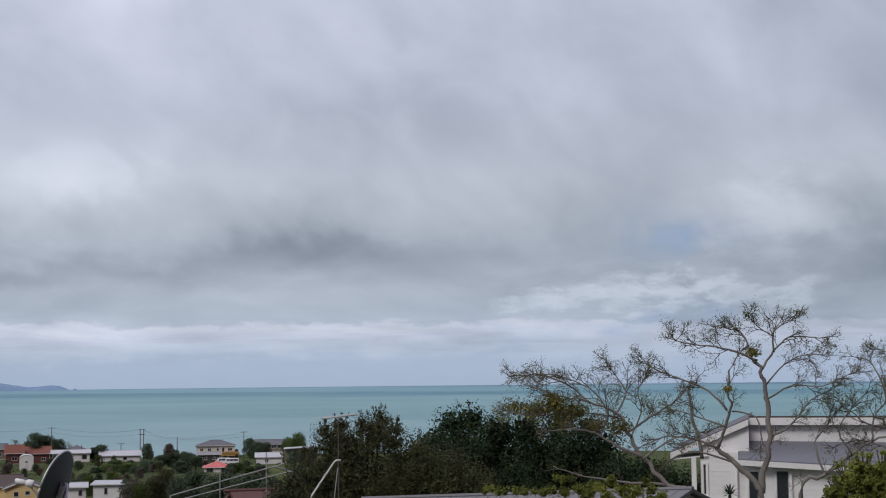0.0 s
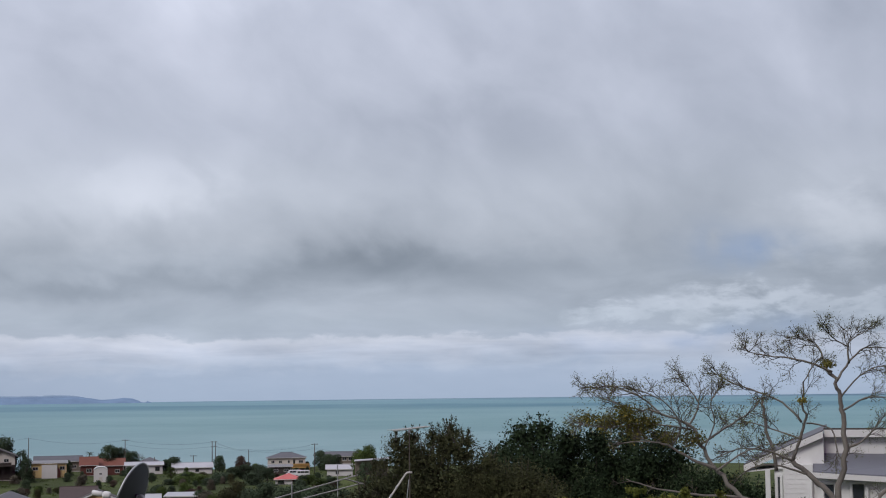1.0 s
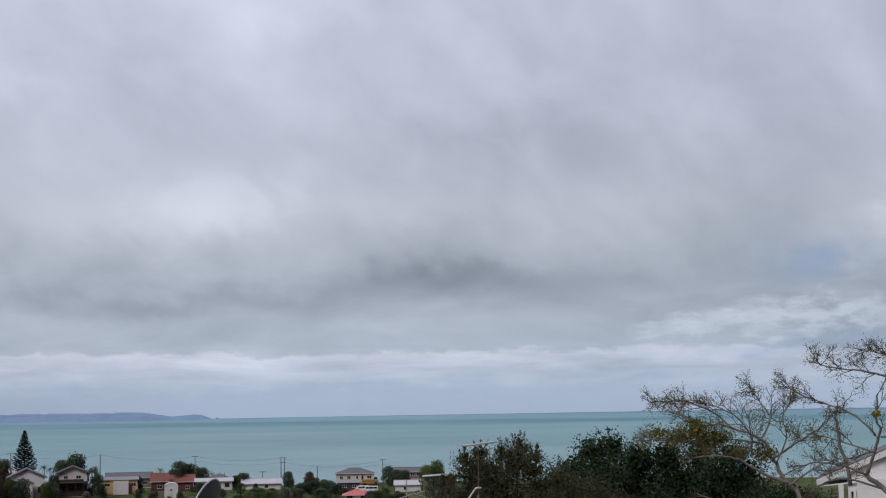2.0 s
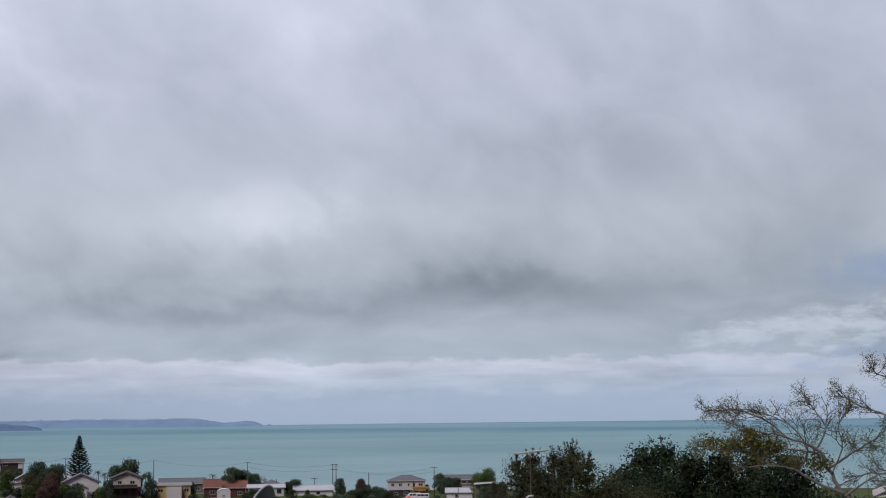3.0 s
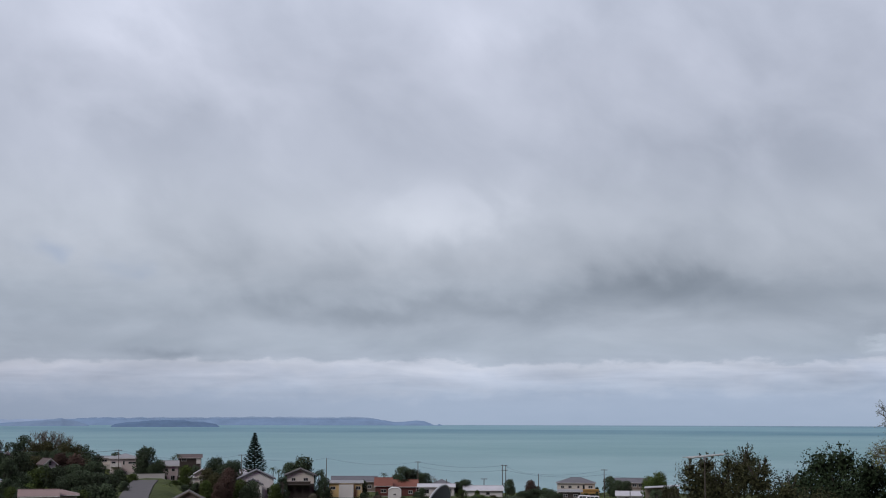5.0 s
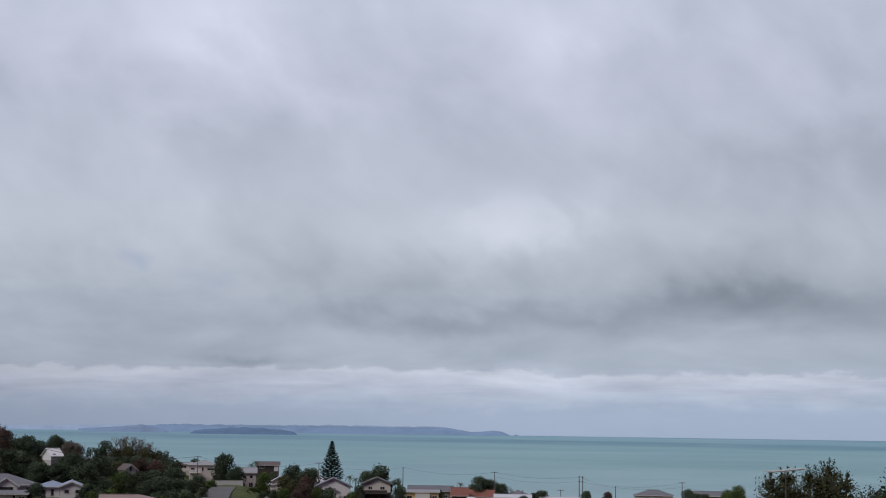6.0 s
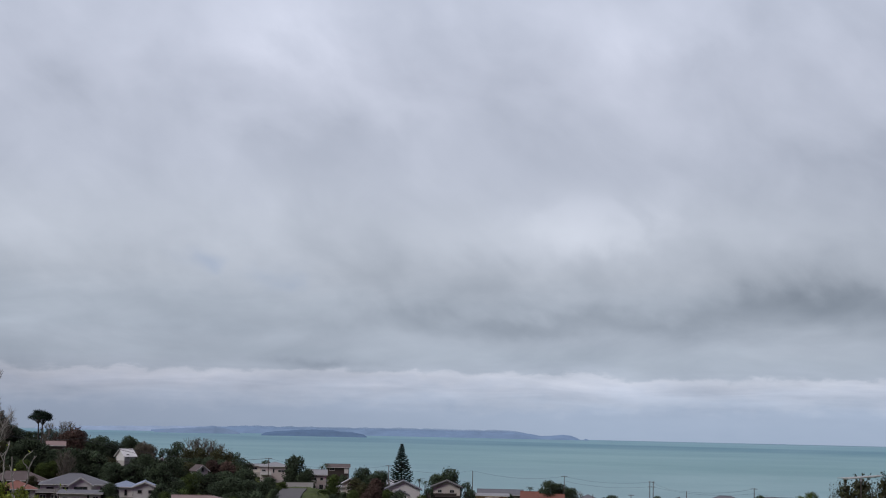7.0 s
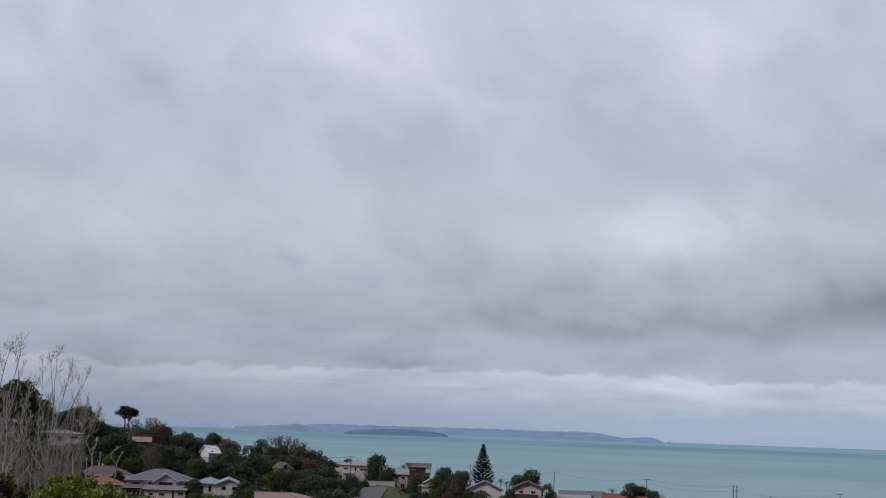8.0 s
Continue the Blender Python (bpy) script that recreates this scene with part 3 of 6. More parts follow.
def roof_slopes(w, d, h, rise, kind, o=0.5, t=0.14):
    """The roof's slopes, each a slab, as a list of meshes; kind: gable_x, gable_y, hip, lean."""
    x0, x1, y0, y1 = -w / 2 - o, w / 2 + o, -o, d + o
    out = []
    if kind == "lean":
        out.append(slab(bmesh.new(), (x0, y0, h + t), (x1, y0, h + t), (x1, y1, h + rise + t), (x0, y1, h + rise + t), t))
    elif kind == "gable_x":
        lo = h - rise * o / (d / 2) + t
        r = h + rise + t
        out.append(slab(bmesh.new(), (x0, y0, lo), (x1, y0, lo), (x1, d / 2, r), (x0, d / 2, r), t))
        out.append(slab(bmesh.new(), (x0, d / 2, r), (x1, d / 2, r), (x1, y1, lo), (x0, y1, lo), t))
    elif kind == "gable_y":
        lo = h - rise * o / (w / 2) + t
        r = h + rise + t
        out.append(slab(bmesh.new(), (x0, y0, lo), (0, y0, r), (0, y1, r), (x0, y1, lo), t))
        out.append(slab(bmesh.new(), (0, y0, r), (x1, y0, lo), (x1, y1, lo), (0, y1, r), t))
    else:
        m = min(w, d) / 2
        if w >= d:
            a, b = (-w / 2 + m, d / 2), (w / 2 - m, d / 2)
        else:
            a, b = (0, m), (0, d - m)
        r, lo = h + rise, h + 0.02
        bm = bmesh.new()
        solid(bm, [(x0, y0, lo - t), (x1, y0, lo - t), (x1, y1, lo - t), (x0, y1, lo - t), (x0, y0, lo), (x1, y0, lo), (x1, y1, lo), (x0, y1, lo), (*a, r), (*b, r)],
              ((0, 3, 2, 1), (0, 1, 5, 4), (1, 2, 6, 5), (2, 3, 7, 6), (3, 0, 4, 7)) + (((4, 5, 9, 8), (5, 6, 9), (6, 7, 8, 9), (7, 4, 8)) if w >= d else ((4, 5, 8), (5, 6, 9, 8), (6, 7, 9), (7, 4, 8, 9))))
        out.append(bm)
    for bm in out:
        bmesh.ops.recalc_face_normals(bm, faces=bm.faces)
    return out


def ridge_caps(w, d, h, rise, kind, house, mat):
    pts = {"gable_x": ((-w / 2 - 0.5, d / 2), (w / 2 + 0.5, d / 2)), "gable_y": ((0, -0.5), (0, d + 0.5))}.get(kind)
    if kind == "hip":
        m = min(w, d) / 2
        pts = ((-w / 2 + m, d / 2), (w / 2 - m, d / 2)) if w >= d else ((0, m), (0, d - m))
    if pts:
        z = h + rise + (0.14 if kind != "hip" else 0.0)
        part("ridge_cap", tube([(*pts[0], z), (*pts[1], z)], [0.09, 0.09], 6), mat, house)


def house(label, az, el, d, w, deep, h, rise, kind, wall, roof, turn=0.0, windows=(), o=0.5, name="house", category="house", pad=None, trim="white"):
    """A house whose front wall stands on the given spot. windows: (across 0..1, height of the middle, width, height, bars)."""
    place = spot(az, el, d)
    ob = thing(name, place, az + turn, label, category, "houses of the settlement" if name == "house" else "")
    c = ob.matrix_world @ Vector((0, deep / 2, 0))
    PADS.append((c.x, c.y, place.z + 0.05, pad or max(w, deep) * 0.9))
    part("wall", wall_shell(w, deep, h, 0.2, rise if kind.startswith("gable") else 0.0, "x" if kind == "gable_x" else "y"), wall, ob)
    part("foundation", box(bmesh.new(), -w / 2 + 0.05, w / 2 - 0.05, 0.05, deep - 0.05, -2.5, 0.0), "concrete", ob)
    for bm in roof_slopes(w, deep, h, rise, kind, o):
        part("roof", bm, roof, ob)
    ridge_caps(w, deep, h, rise, kind, ob, roof)
    lo = h + 0.0 if kind in ("hip", "lean") else h - rise * o / (deep / 2 if kind == "gable_x" else w / 2)
    if kind != "gable_y":
        part("gutter", box(bmesh.new(), -w / 2 - o, w / 2 + o, -o - 0.13, -o - 0.01, lo - 0.05, lo + 0.10), trim, ob)
        part("downpipe", tube([(w / 2 - 0.3, -0.08, 0), (w / 2 - 0.3, -0.08, h - 0.1)], [0.05, 0.05], 6), trim, ob)
    else:
        for s in (-1, 1):
            bm = bmesh.new()
            x1, z1 = s * (w / 2 + o), h - rise * o / (w / 2)
            slab(bm, (0, -o - 0.05, h + rise + 0.15), (x1, -o - 0.05, z1 + 0.15), (x1, -o - 0.01, z1 + 0.15), (0, -o - 0.01, h + rise + 0.15), 0.28)
            bmesh.ops.recalc_face_normals(bm, faces=bm.faces)
            part("barge_board", bm, trim, ob)
    for u, z, ww, wh, bars in windows:
        window(ob, -w / 2 + w * u, 0, z, ww, wh, 0, bars, "white" if wall != "white" else "darktimber")
    for y in (0.3, 0.7):
        window(ob, w / 2, deep * y, h * 0.55, 1.2, 1.0, 90, 1, "white" if wall != "white" else "darktimber")
    return ob


def deck(ob, x0, x1, y0, z, mat, legs=True, rail=True, foot=-2.0):
    """A raised timber deck in front of a house."""
    part("deck", box(bmesh.new(), x0, x1, y0, -0.02, z - 0.2, z), mat, ob, "raised timber deck")
    n = max(2, int((x1 - x0) / 2.4) + 1)
    for i in range(n):
        x = x0 + 0.1 + (x1 - x0 - 0.2) * i / (n - 1)
        if legs:
            part("post", box(bmesh.new(), x - 0.07, x + 0.07, y0 + 0.05, y0 + 0.19, foot, z - 0.2), mat, ob)
        if rail:
            part("rail_post", box(bmesh.new(), x - 0.05, x + 0.05, y0 + 0.02, y0 + 0.12, z, z + 0.95), mat, ob)
    if rail:
        part("handrail", box(bmesh.new(), x0, x1, y0, y0 + 0.14, z + 0.95, z + 1.02), mat, ob)
        part("rail_panel", box(bmesh.new(), x0 + 0.1, x1 - 0.1, y0 + 0.04, y0 + 0.09, z + 0.12, z + 0.9), mat, ob)


W2 = ((0.22, 1.5, 1.8, 1.1, 1), (0.75, 1.5, 1.6, 1.1, 1))
W3 = ((0.15, 1.5, 1.5, 1.1, 1), (0.48, 1.4, 2.2, 1.3, 2), (0.84, 1.5, 1.5, 1.1, 1))

# the flat by the shore
h = house("red brick house with a terracotta tiled roof", 15.52, -3.07, 520, 14.4, 8, 3.5, 2.0, "gable_x", "brick", "terracotta", windows=W3)
part("porch", box(bmesh.new(), -6.8, -3.4, -2.2, -0.01, -0.4, 1.7), "white", h, "white lean-to porch")
house("brick house wing with a terracotta roof", 16.00, -3.04, 516, 5.4, 6, 3.6, 2.3, "gable_x", "brick", "terracotta", windows=((0.5, 1.6, 1.8, 1.1, 1),))
house("grey hip-roofed house among trees", 13.80, -2.93, 560, 8.6, 8, 2.8, 2.0, "hip", "cream", "greyroof", windows=W2)
h = house("long white bungalow with a pale metal roof", 14.00, -3.04, 500, 11.8, 7, 2.9, 0.8, "gable_x", "white", "paleroof", windows=((0.2, 1.5, 2.2, 1.2, 2), (0.86, 1.6, 1.5, 1.3, 1)))
house("white bungalow with a low white roof", 12.22, -3.06, 500, 12.7, 8, 2.0, 1.3, "gable_x", "white", "paleroof", windows=((0.62, 1.0, 1.2, 0.8, 1),))
h = house("two-storey cream house with a grey hip roof and ochre deck", 8.71, -3.01, 530, 13.2, 9, 4.3, 1.8, "hip", "cream", "greyroof",
          windows=((0.14, 3.0, 1.2, 1.0, 1), (0.34, 3.0, 1.2, 1.0, 1), (0.56, 3.0, 0.8, 1.0, 0), (0.7, 2.9, 0.9, 1.7, 0), (0.88, 3.0, 1.6, 1.0, 1)))
deck(h, 1.0, 8.0, -2.5, 1.1, "ochre")
part("deck_screen", box(bmesh.new(), 1.2, 7.9, -2.46, -2.38, 1.15, 2.4), "ochre", h, "ochre timber screen")
house("dark shed with a grey flat roof", 8.94, -3.17, 500, 7.4, 6, 2.6, 0.4, "lean", "darktimber", "midroof", windows=((0.3, 1.4, 1.5, 0.9, 1), (0.75, 1.4, 1.5, 0.9, 1)))
house("small white house with a bright red roof", 8.64, -3.64, 440, 7.6, 7, 2.2, 1.6, "hip", "white", "redroof", windows=W2)
house("low dark house with a long dark roof", 6.64, -2.77, 540, 11.2, 8, 2.5, 1.3, "gable_x", "timber", "greyroof", windows=((0.6, 1.5, 1.6, 1.1, 1), (0.8, 1.5, 1.6, 1.2, 1)))
house("white garden shed with a white roof", 6.70, -3.28, 480, 8.2, 5, 2.5, 1.1, "gable_x", "white", "paleroof", windows=((0.4, 1.3, 1.0, 0.9, 0),))
house("small white shed with one window", 13.78, -4.55, 300, 3.5, 3.5, 3.2, 0.6, "gable_x", "white", "paleroof", windows=((0.7, 2.0, 0.7, 0.9, 0),))
house("pale blue-white shed with a flat roof", 12.64, -4.58, 300, 5.8, 5, 3.6, 0.4, "lean", "white", "paleroof", turn=-8, windows=((0.42, 2.4, 0.6, 1.1, 0),))
h = house("yellow weatherboard house with a dark roof", 15.66, -4.61, 300, 7.0, 8, 3.6, 1.4, "gable_y", "yellow", "darktimber", windows=((0.3, 2.4, 1.0, 1.0, 0), (0.6, 2.6, 1.0, 0.8, 0)))
house("brown-roofed cottage at the road", 16.36, -4.43, 305, 6.5, 7, 3.2, 1.8, "gable_x", "yellow", "brownroof", windows=W2)
h = house("yellow house with white flat-roofed porch", 17.44, -3.09, 500, 11.0, 7, 4.6, 0.5, "lean", "yellow", "midroof", windows=((0.12, 3.0, 1.8, 1.0, 1), (0.88, 3.0, 1.6, 1.2, 1)))
part("porch", box(bmesh.new(), -2.2, 2.6, -1.8, -0.01, -0.5, 4.1), "white", h, "white glazed porch")
house("tan bungalow with a grey roof", 17.11, -2.86, 545, 16.0, 8, 3.4, 1.6, "gable_x", "timber", "greyroof", windows=W3)
h = house("two-storey house, cream above a dark timber base", 19.15, -3.12, 470, 8.4, 9, 7.2, 1.7, "gable_y", "cream", "darktimber", windows=((0.25, 5.7, 1.3, 1.0, 1), (0.7, 5.7, 1.5, 1.0, 1)), o=0.9, trim="greyroof")
part("base_cladding", box(bmesh.new(), -4.25, 4.25, -0.06, 0.0, 0, 4.4), "darktimber", h, "dark timber cladding of the lower storey")
deck(h, -6.4, 3.2, -2.4, 4.2, "darktimber", foot=-1)
h = house("white gabled house with a dark roof", 20.80, -3.15, 460, 10.4, 10, 6.2, 2.4, "gable_y", "white", "greyroof", windows=((0.5, 5.2, 1.4, 0.9, 1), (0.85, 2.4, 0.8, 1.8, 0)), o=0.7, trim="greyroof")
house("white front wing of a gabled house", 20.94, -3.19, 452, 5.6, 6, 4.6, 1.5, "gable_y", "white", "greyroof", windows=((0.5, 3.6, 1.5, 0.9, 1),), trim="greyroof")
house("white roofed house behind a pine", 21.17, -2.57, 520, 7, 7, 2.6, 1.9, "gable_x", "white", "paleroof", windows=W2)
house("small cream cottage with a pale roof", 22.82, -2.62, 470, 4.6, 6, 3.4, 1.3, "gable_y", "cream", "paleroof", windows=((0.4, 2.0, 0.9, 0.9, 0),), trim="timber")
house("white shed half hidden by bushes", 23.24, -2.57, 470, 2.6, 3, 1.8, 0.4, "lean", "white", "paleroof")
house("tall white house on the slope", 24.02, -2.54, 500, 5.2, 8, 5.6, 1.4, "gable_x", "pinkwall", "midroof", windows=((0.3, 4.2, 1.1, 1.0, 0), (0.72, 4.2, 1.1, 1.0, 0), (0.7, 1.6, 1.4, 1.6, 1)))
h = house("low-roofed dark brown house high on the slope", 23.29, -2.08, 560, 8.4, 8, 4.6, 1.0, "gable_x", "darktimber", "brownroof", windows=((0.25, 4.0, 1.8, 1.2, 1),))
part("side_panel", box(bmesh.new(), 2.4, 4.0, -0.25, -0.01, 2.4, 4.3), "white", h, "white painted panel")

house("white house with a grey hip roof below the road", 18.80, -4.60, 300, 8.2, 8, 3.4, 2.0, "hip", "white", "greyroof", windows=((0.3, 2.2, 1.2, 1.0, 1), (0.75, 2.2, 1.4, 1.0, 1)))
house("weathered timber house with a dark gabled roof", 23.30, -3.60, 350, 7.2, 8, 2.6, 1.9, "gable_y", "timber", "darktimber", windows=((0.5, 1.5, 1.4, 1.0, 1),), trim="timber")

# the slope and the hill
h = house("white two-storey house with a dull grey roof", 25.65, -2.12, 520, 10.2, 9, 4.4, 1.5, "hip", "pinkwall", "midroof", windows=((0.12, 3.0, 1.5, 0.9, 0), (0.72, 3.0, 2.6, 0.8, 1), (0.45, 3.0, 0.7, 1.4, 0)))
deck(h, -5.0, -1.2, -2.2, 1.9, "white", foot=-1)
house("white side wing with a flat grey roof", 26.41, -1.85, 525, 5.2, 6, 2.2, 0.5, "lean", "cream", "midroof", windows=((0.5, 1.3, 1.8, 0.8, 1),))
h = house("large house with a grey tiled hip roof", 32.98, -3.02, 340, 14.8, 12, 3.6, 2.3, "hip", "white", "greyroof", windows=((0.36, 2.5, 1.2, 1.2, 0), (0.9, 2.5, 1.2, 1.2, 1), (0.14, 2.5, 1.6, 1.1, 1)), trim="white")
house("white front gable of the hip-roofed house", 32.79, -2.99, 336, 4.6, 4, 3.4, 1.5, "gable_y", "white", "greyroof", windows=((0.5, 2.5, 2.9, 1.0, 2),))
h = house("cream lower block with a dark flat roof", 32.80, -3.28, 328, 8.6, 5, 3.1, 0.5, "lean", "cream", "greyroof", turn=-6, windows=((0.15, 2.0, 1.1, 0.7, 0), (0.42, 2.0, 1.3, 0.7, 0), (0.7, 2.0, 0.6, 1.8, 0), (0.88, 2.2, 1.2, 0.8, 1)))
h = house("dark pergola house on posts", 33.92, -3.14, 334, 6.0, 4, 2.6, 0.4, "lean", "darktimber", "darktimber", windows=((0.3, 1.4, 1.4, 1.4, 1), (0.7, 1.4, 1.4, 1.4, 1)))
h = house("white house with a blue-grey roof", 30.46, -2.89, 330, 4.8, 9, 2.5, 1.0, "gable_y", "white", "blueroof", windows=((0.28, 1.5, 0.9, 0.6, 1), (0.75, 1.5, 0.9, 0.6, 1)))
house("white wing with a blue-grey hip roof", 31.15, -2.84, 334, 6.0, 7, 2.1, 1.3, "hip", "white", "blueroof", windows=((0.2, 1.1, 0.8, 0.7, 0), (0.5, 1.0, 0.6, 1.2, 0), (0.8, 1.0, 0.6, 1.2, 0)))
house("cottage with an orange terracotta roof", 35.05, -3.02, 300, 6.8, 6, 2.2, 1.5, "hip", "cream", "terracotta", windows=W2)
house("house with a brown tiled hip roof", 35.05, -2.63, 375, 14.0, 9, 2.2, 2.2, "hip", "brick", "brownroof", windows=W2)
house("low house with a faded pink roof", 28.74, -3.47, 280, 6.4, 6, 2.4, 0.9, "gable_x", "cream", "pinkroof")
house("low house with a faded pink tiled roof", 27.92, -3.45, 284, 5.4, 7, 2.4, 0.9, "hip", "cream", "pinkroof")
house("white gabled cottage in the trees", 31.05, -1.50, 430, 3.6, 4, 1.4, 1.7, "gable_x", "white", "white", turn=35, windows=((0.3, 1.3, 0.8, 0.9, 0),))
h = house("white house on the wooded hill", 36.70, -1.24, 430, 11.4, 8, 3.4, 0.9, "hip", "white", "midroof", windows=((0.2, 2.2, 1.2, 1.0, 1), (0.5, 2.0, 1.8, 1.3, 1), (0.82, 2.0, 2.0, 1.6, 2)))
deck(h, 1.0, 5.7, -2.0, 0.9, "white")
house("pale long house at the hilltop", 38.75, -0.66, 425, 6.0, 6, 1.9, 0.8, "gable_x", "white", "midroof", windows=W3)
house("hut with a faded pink roof on the hill", 33.74, -1.22, 420, 4.4, 4, 1.8, 0.9, "gable_x", "timber", "pinkroof")
house("white cottage gable between trees", 28.36, -2.02, 402, 3.0, 5, 1.5, 1.2, "gable_y", "white", "brownroof", turn=20, windows=((0.5, 1.6, 0.6, 0.9, 0),))
house("white hut hidden among trees", 29.88, -1.74, 440, 2.4, 3, 1.8, 1.0, "gable_y", "white", "paleroof")


def barrel_shed(az, el, d, w, deep, h, crown):
    """A white shed with a round top."""
    place = spot(az, el, d)
    ob = thing("barrel_shed", place, az, "white round-topped garden shed", "shed")
    PADS.append((place.x, place.y, place.z + 0.05, 6))
    n = 10
    arc = [(-w / 2 * math.cos(math.pi * i / n), h + crown * math.sin(math.pi * i / n)) for i in range(n + 1)]
    bm = bmesh.new()
    outline = [(-w / 2, -0.5)] + arc + [(w / 2, -0.5)]
    front = [bm.verts.new((x, 0, z)) for x, z in outline]
    back = [bm.verts.new((x, deep, z)) for x, z in outline]
    bm.faces.new(front)
    bm.faces.new(list(reversed(back)))
    for i in range(len(outline)):
        j = (i + 1) % len(outline)
        bm.faces.new((front[j], front[i], back[i], back[j]))
    bmesh.ops.recalc_face_normals(bm, faces=bm.faces)
    part("body", bm, "white", ob)
    part("door", box(bmesh.new(), -0.5, 0.5, -0.05, 0.0, 0, 2.0), "cream", ob)
    bm = bmesh.new()
    for i in range(n):
        (xa, za), (xb, zb) = arc[i], arc[i + 1]
        slab(bm, (xa * 1.04, -0.15, za + 0.1), (xb * 1.04, -0.15, zb + 0.1), (xb * 1.04, deep + 0.1, zb + 0.1), (xa * 1.04, deep + 0.1, za + 0.1), 0.08)
    part("roof", bm, "white", ob)
    window(ob, 0, 0, 3.0, 0.9, 0.6)


barrel_shed(15.58, -3.35, 480, 4.2, 5, 3.9, 1.2)
# a flat-roofed carport
cp = spot(5.51, -3.15, 420)
h = thing("carport", cp, 4.0, "open carport with a flat pale roof on posts", "carport")
PADS.append((cp.x, cp.y, cp.z, 8))
part("roof", slab(bmesh.new(), (-4.8, 0, 3.3), (5.0, 0, 3.9), (5.0, 6, 4.0), (-4.8, 6, 3.4), 0.16), "paleroof", h)
for x in (-4.4, 0, 4.6):
    part("post", box(bmesh.new(), x - 0.08, x + 0.08, 0.2, 0.36, -1.5, 3.1), "timber", h)
    part("post", box(bmesh.new(), x - 0.08, x + 0.08, 5.4, 5.56, -1.5, 3.1), "timber", h)
part("back_wall", box(bmesh.new(), -4.4, 4.6, 5.6, 5.8, -1.5, 3.0), "timber", h)
house("low house with a dark red-brown roof", 7.10, -5.64, 62, 1.2, 3, 0.75, 0.55, "gable_x", "brick", "redbrown", turn=14, o=0.25, pad=4)
# the shelf on which the street runs
for i_ in range(11):
    q_ = spot(25.45 - 0.062 * i_, 0, 342 + 11.8 * i_)
    PADS.append((q_.x, q_.y, 11.3 + 0.16 * i_, 11))


def build_ground():
    xs = np.concatenate([np.linspace(-900, -420, 17)[:-1], np.linspace(-420, 260, 140), np.linspace(260, 900, 17)[1:]])
    ys = np.concatenate([np.linspace(-500, -40, 9)[:-1], np.linspace(-40, 160, 41)[:-1], np.linspace(160, 820, 130), np.linspace(830, 1100, 8)])
    v = [(x, y, height(x, y)) for y in ys for x in xs]
    nx = len(xs)
    f = [(j * nx + i, j * nx + i + 1, (j + 1) * nx + i + 1, (j + 1) * nx + i) for j in range(len(ys) - 1) for i in range(nx - 1)]
    tagged(mesh_object("ground", (v, f), "land", smooth=True), "grassy hillside falling to the shore", "ground", kind="structure")


build_ground()


# ---- trees and bushes ----
TEMPLATES = {}


def crown_points(shape, seed, n):
    """Points where leaves hang, in a crown 1 wide and 1 high (its foot at 0): several lobes with gaps between them."""
    rng = np.random.default_rng(seed)
    lobes = []
    if shape == "bush":
        low, count, r0 = 0.0, 15, 0.24
    elif shape == "tall":
        low, count, r0 = 0.15, 20, 0.13
    elif shape == "sparse":
        low, count, r0 = 0.25, 18, 0.12
    else:
        low, count, r0 = 0.22, 16, 0.21
    for i in range(count):
        z = low + (1 - low) * (i + 0.5) / count
        s = (z - low) / (1 - low)
        reach = {"bush": (1 - s ** 2.2) ** 0.5, "tall": math.sin(math.pi * (0.18 + 0.72 * s)) ** 0.6, "sparse": math.sin(math.pi * (0.1 + 0.8 * s)) ** 0.5}.get(shape, math.sin(math.pi * (0.2 + 0.72 * s)) ** 0.7)
        a = i * 2.4 + rng.uniform(-0.5, 0.5)
        r = r0 * rng.uniform(0.75, 1.25)
        off = max(0.0, 0.5 * reach - r * 0.85) * rng.uniform(0.55, 1.0)
        lobes.append((math.cos(a) * off, math.sin(a) * off, min(z, 1 - r * 0.75), r))
    pts, ways = [], []
    while len(pts) < n:
        x, y, z, r = lobes[rng.integers(len(lobes))]
        v = rng.normal(size=3)
        v /= np.linalg.norm(v)
        q = r * rng.uniform(0.55, 1.0) ** 0.5 * (1 + 0.45 * noise.noise((v[0] * 2.5 + x * 9, v[1] * 2.5 + y * 9, v[2] * 2.5 + z * 9)) + 0.25 * noise.noise((v[0] * 7 + x * 9, v[1] * 7, v[2] * 7 + z * 9)))
        p = (x + v[0] * q, y + v[1] * q, z + v[2] * q * 0.85)
        if p[2] > 0.0:
            pts.append(p)
            ways.append((v[0], v[1], v[2] + 0.25))
    return np.array(pts), np.array(ways), lobes


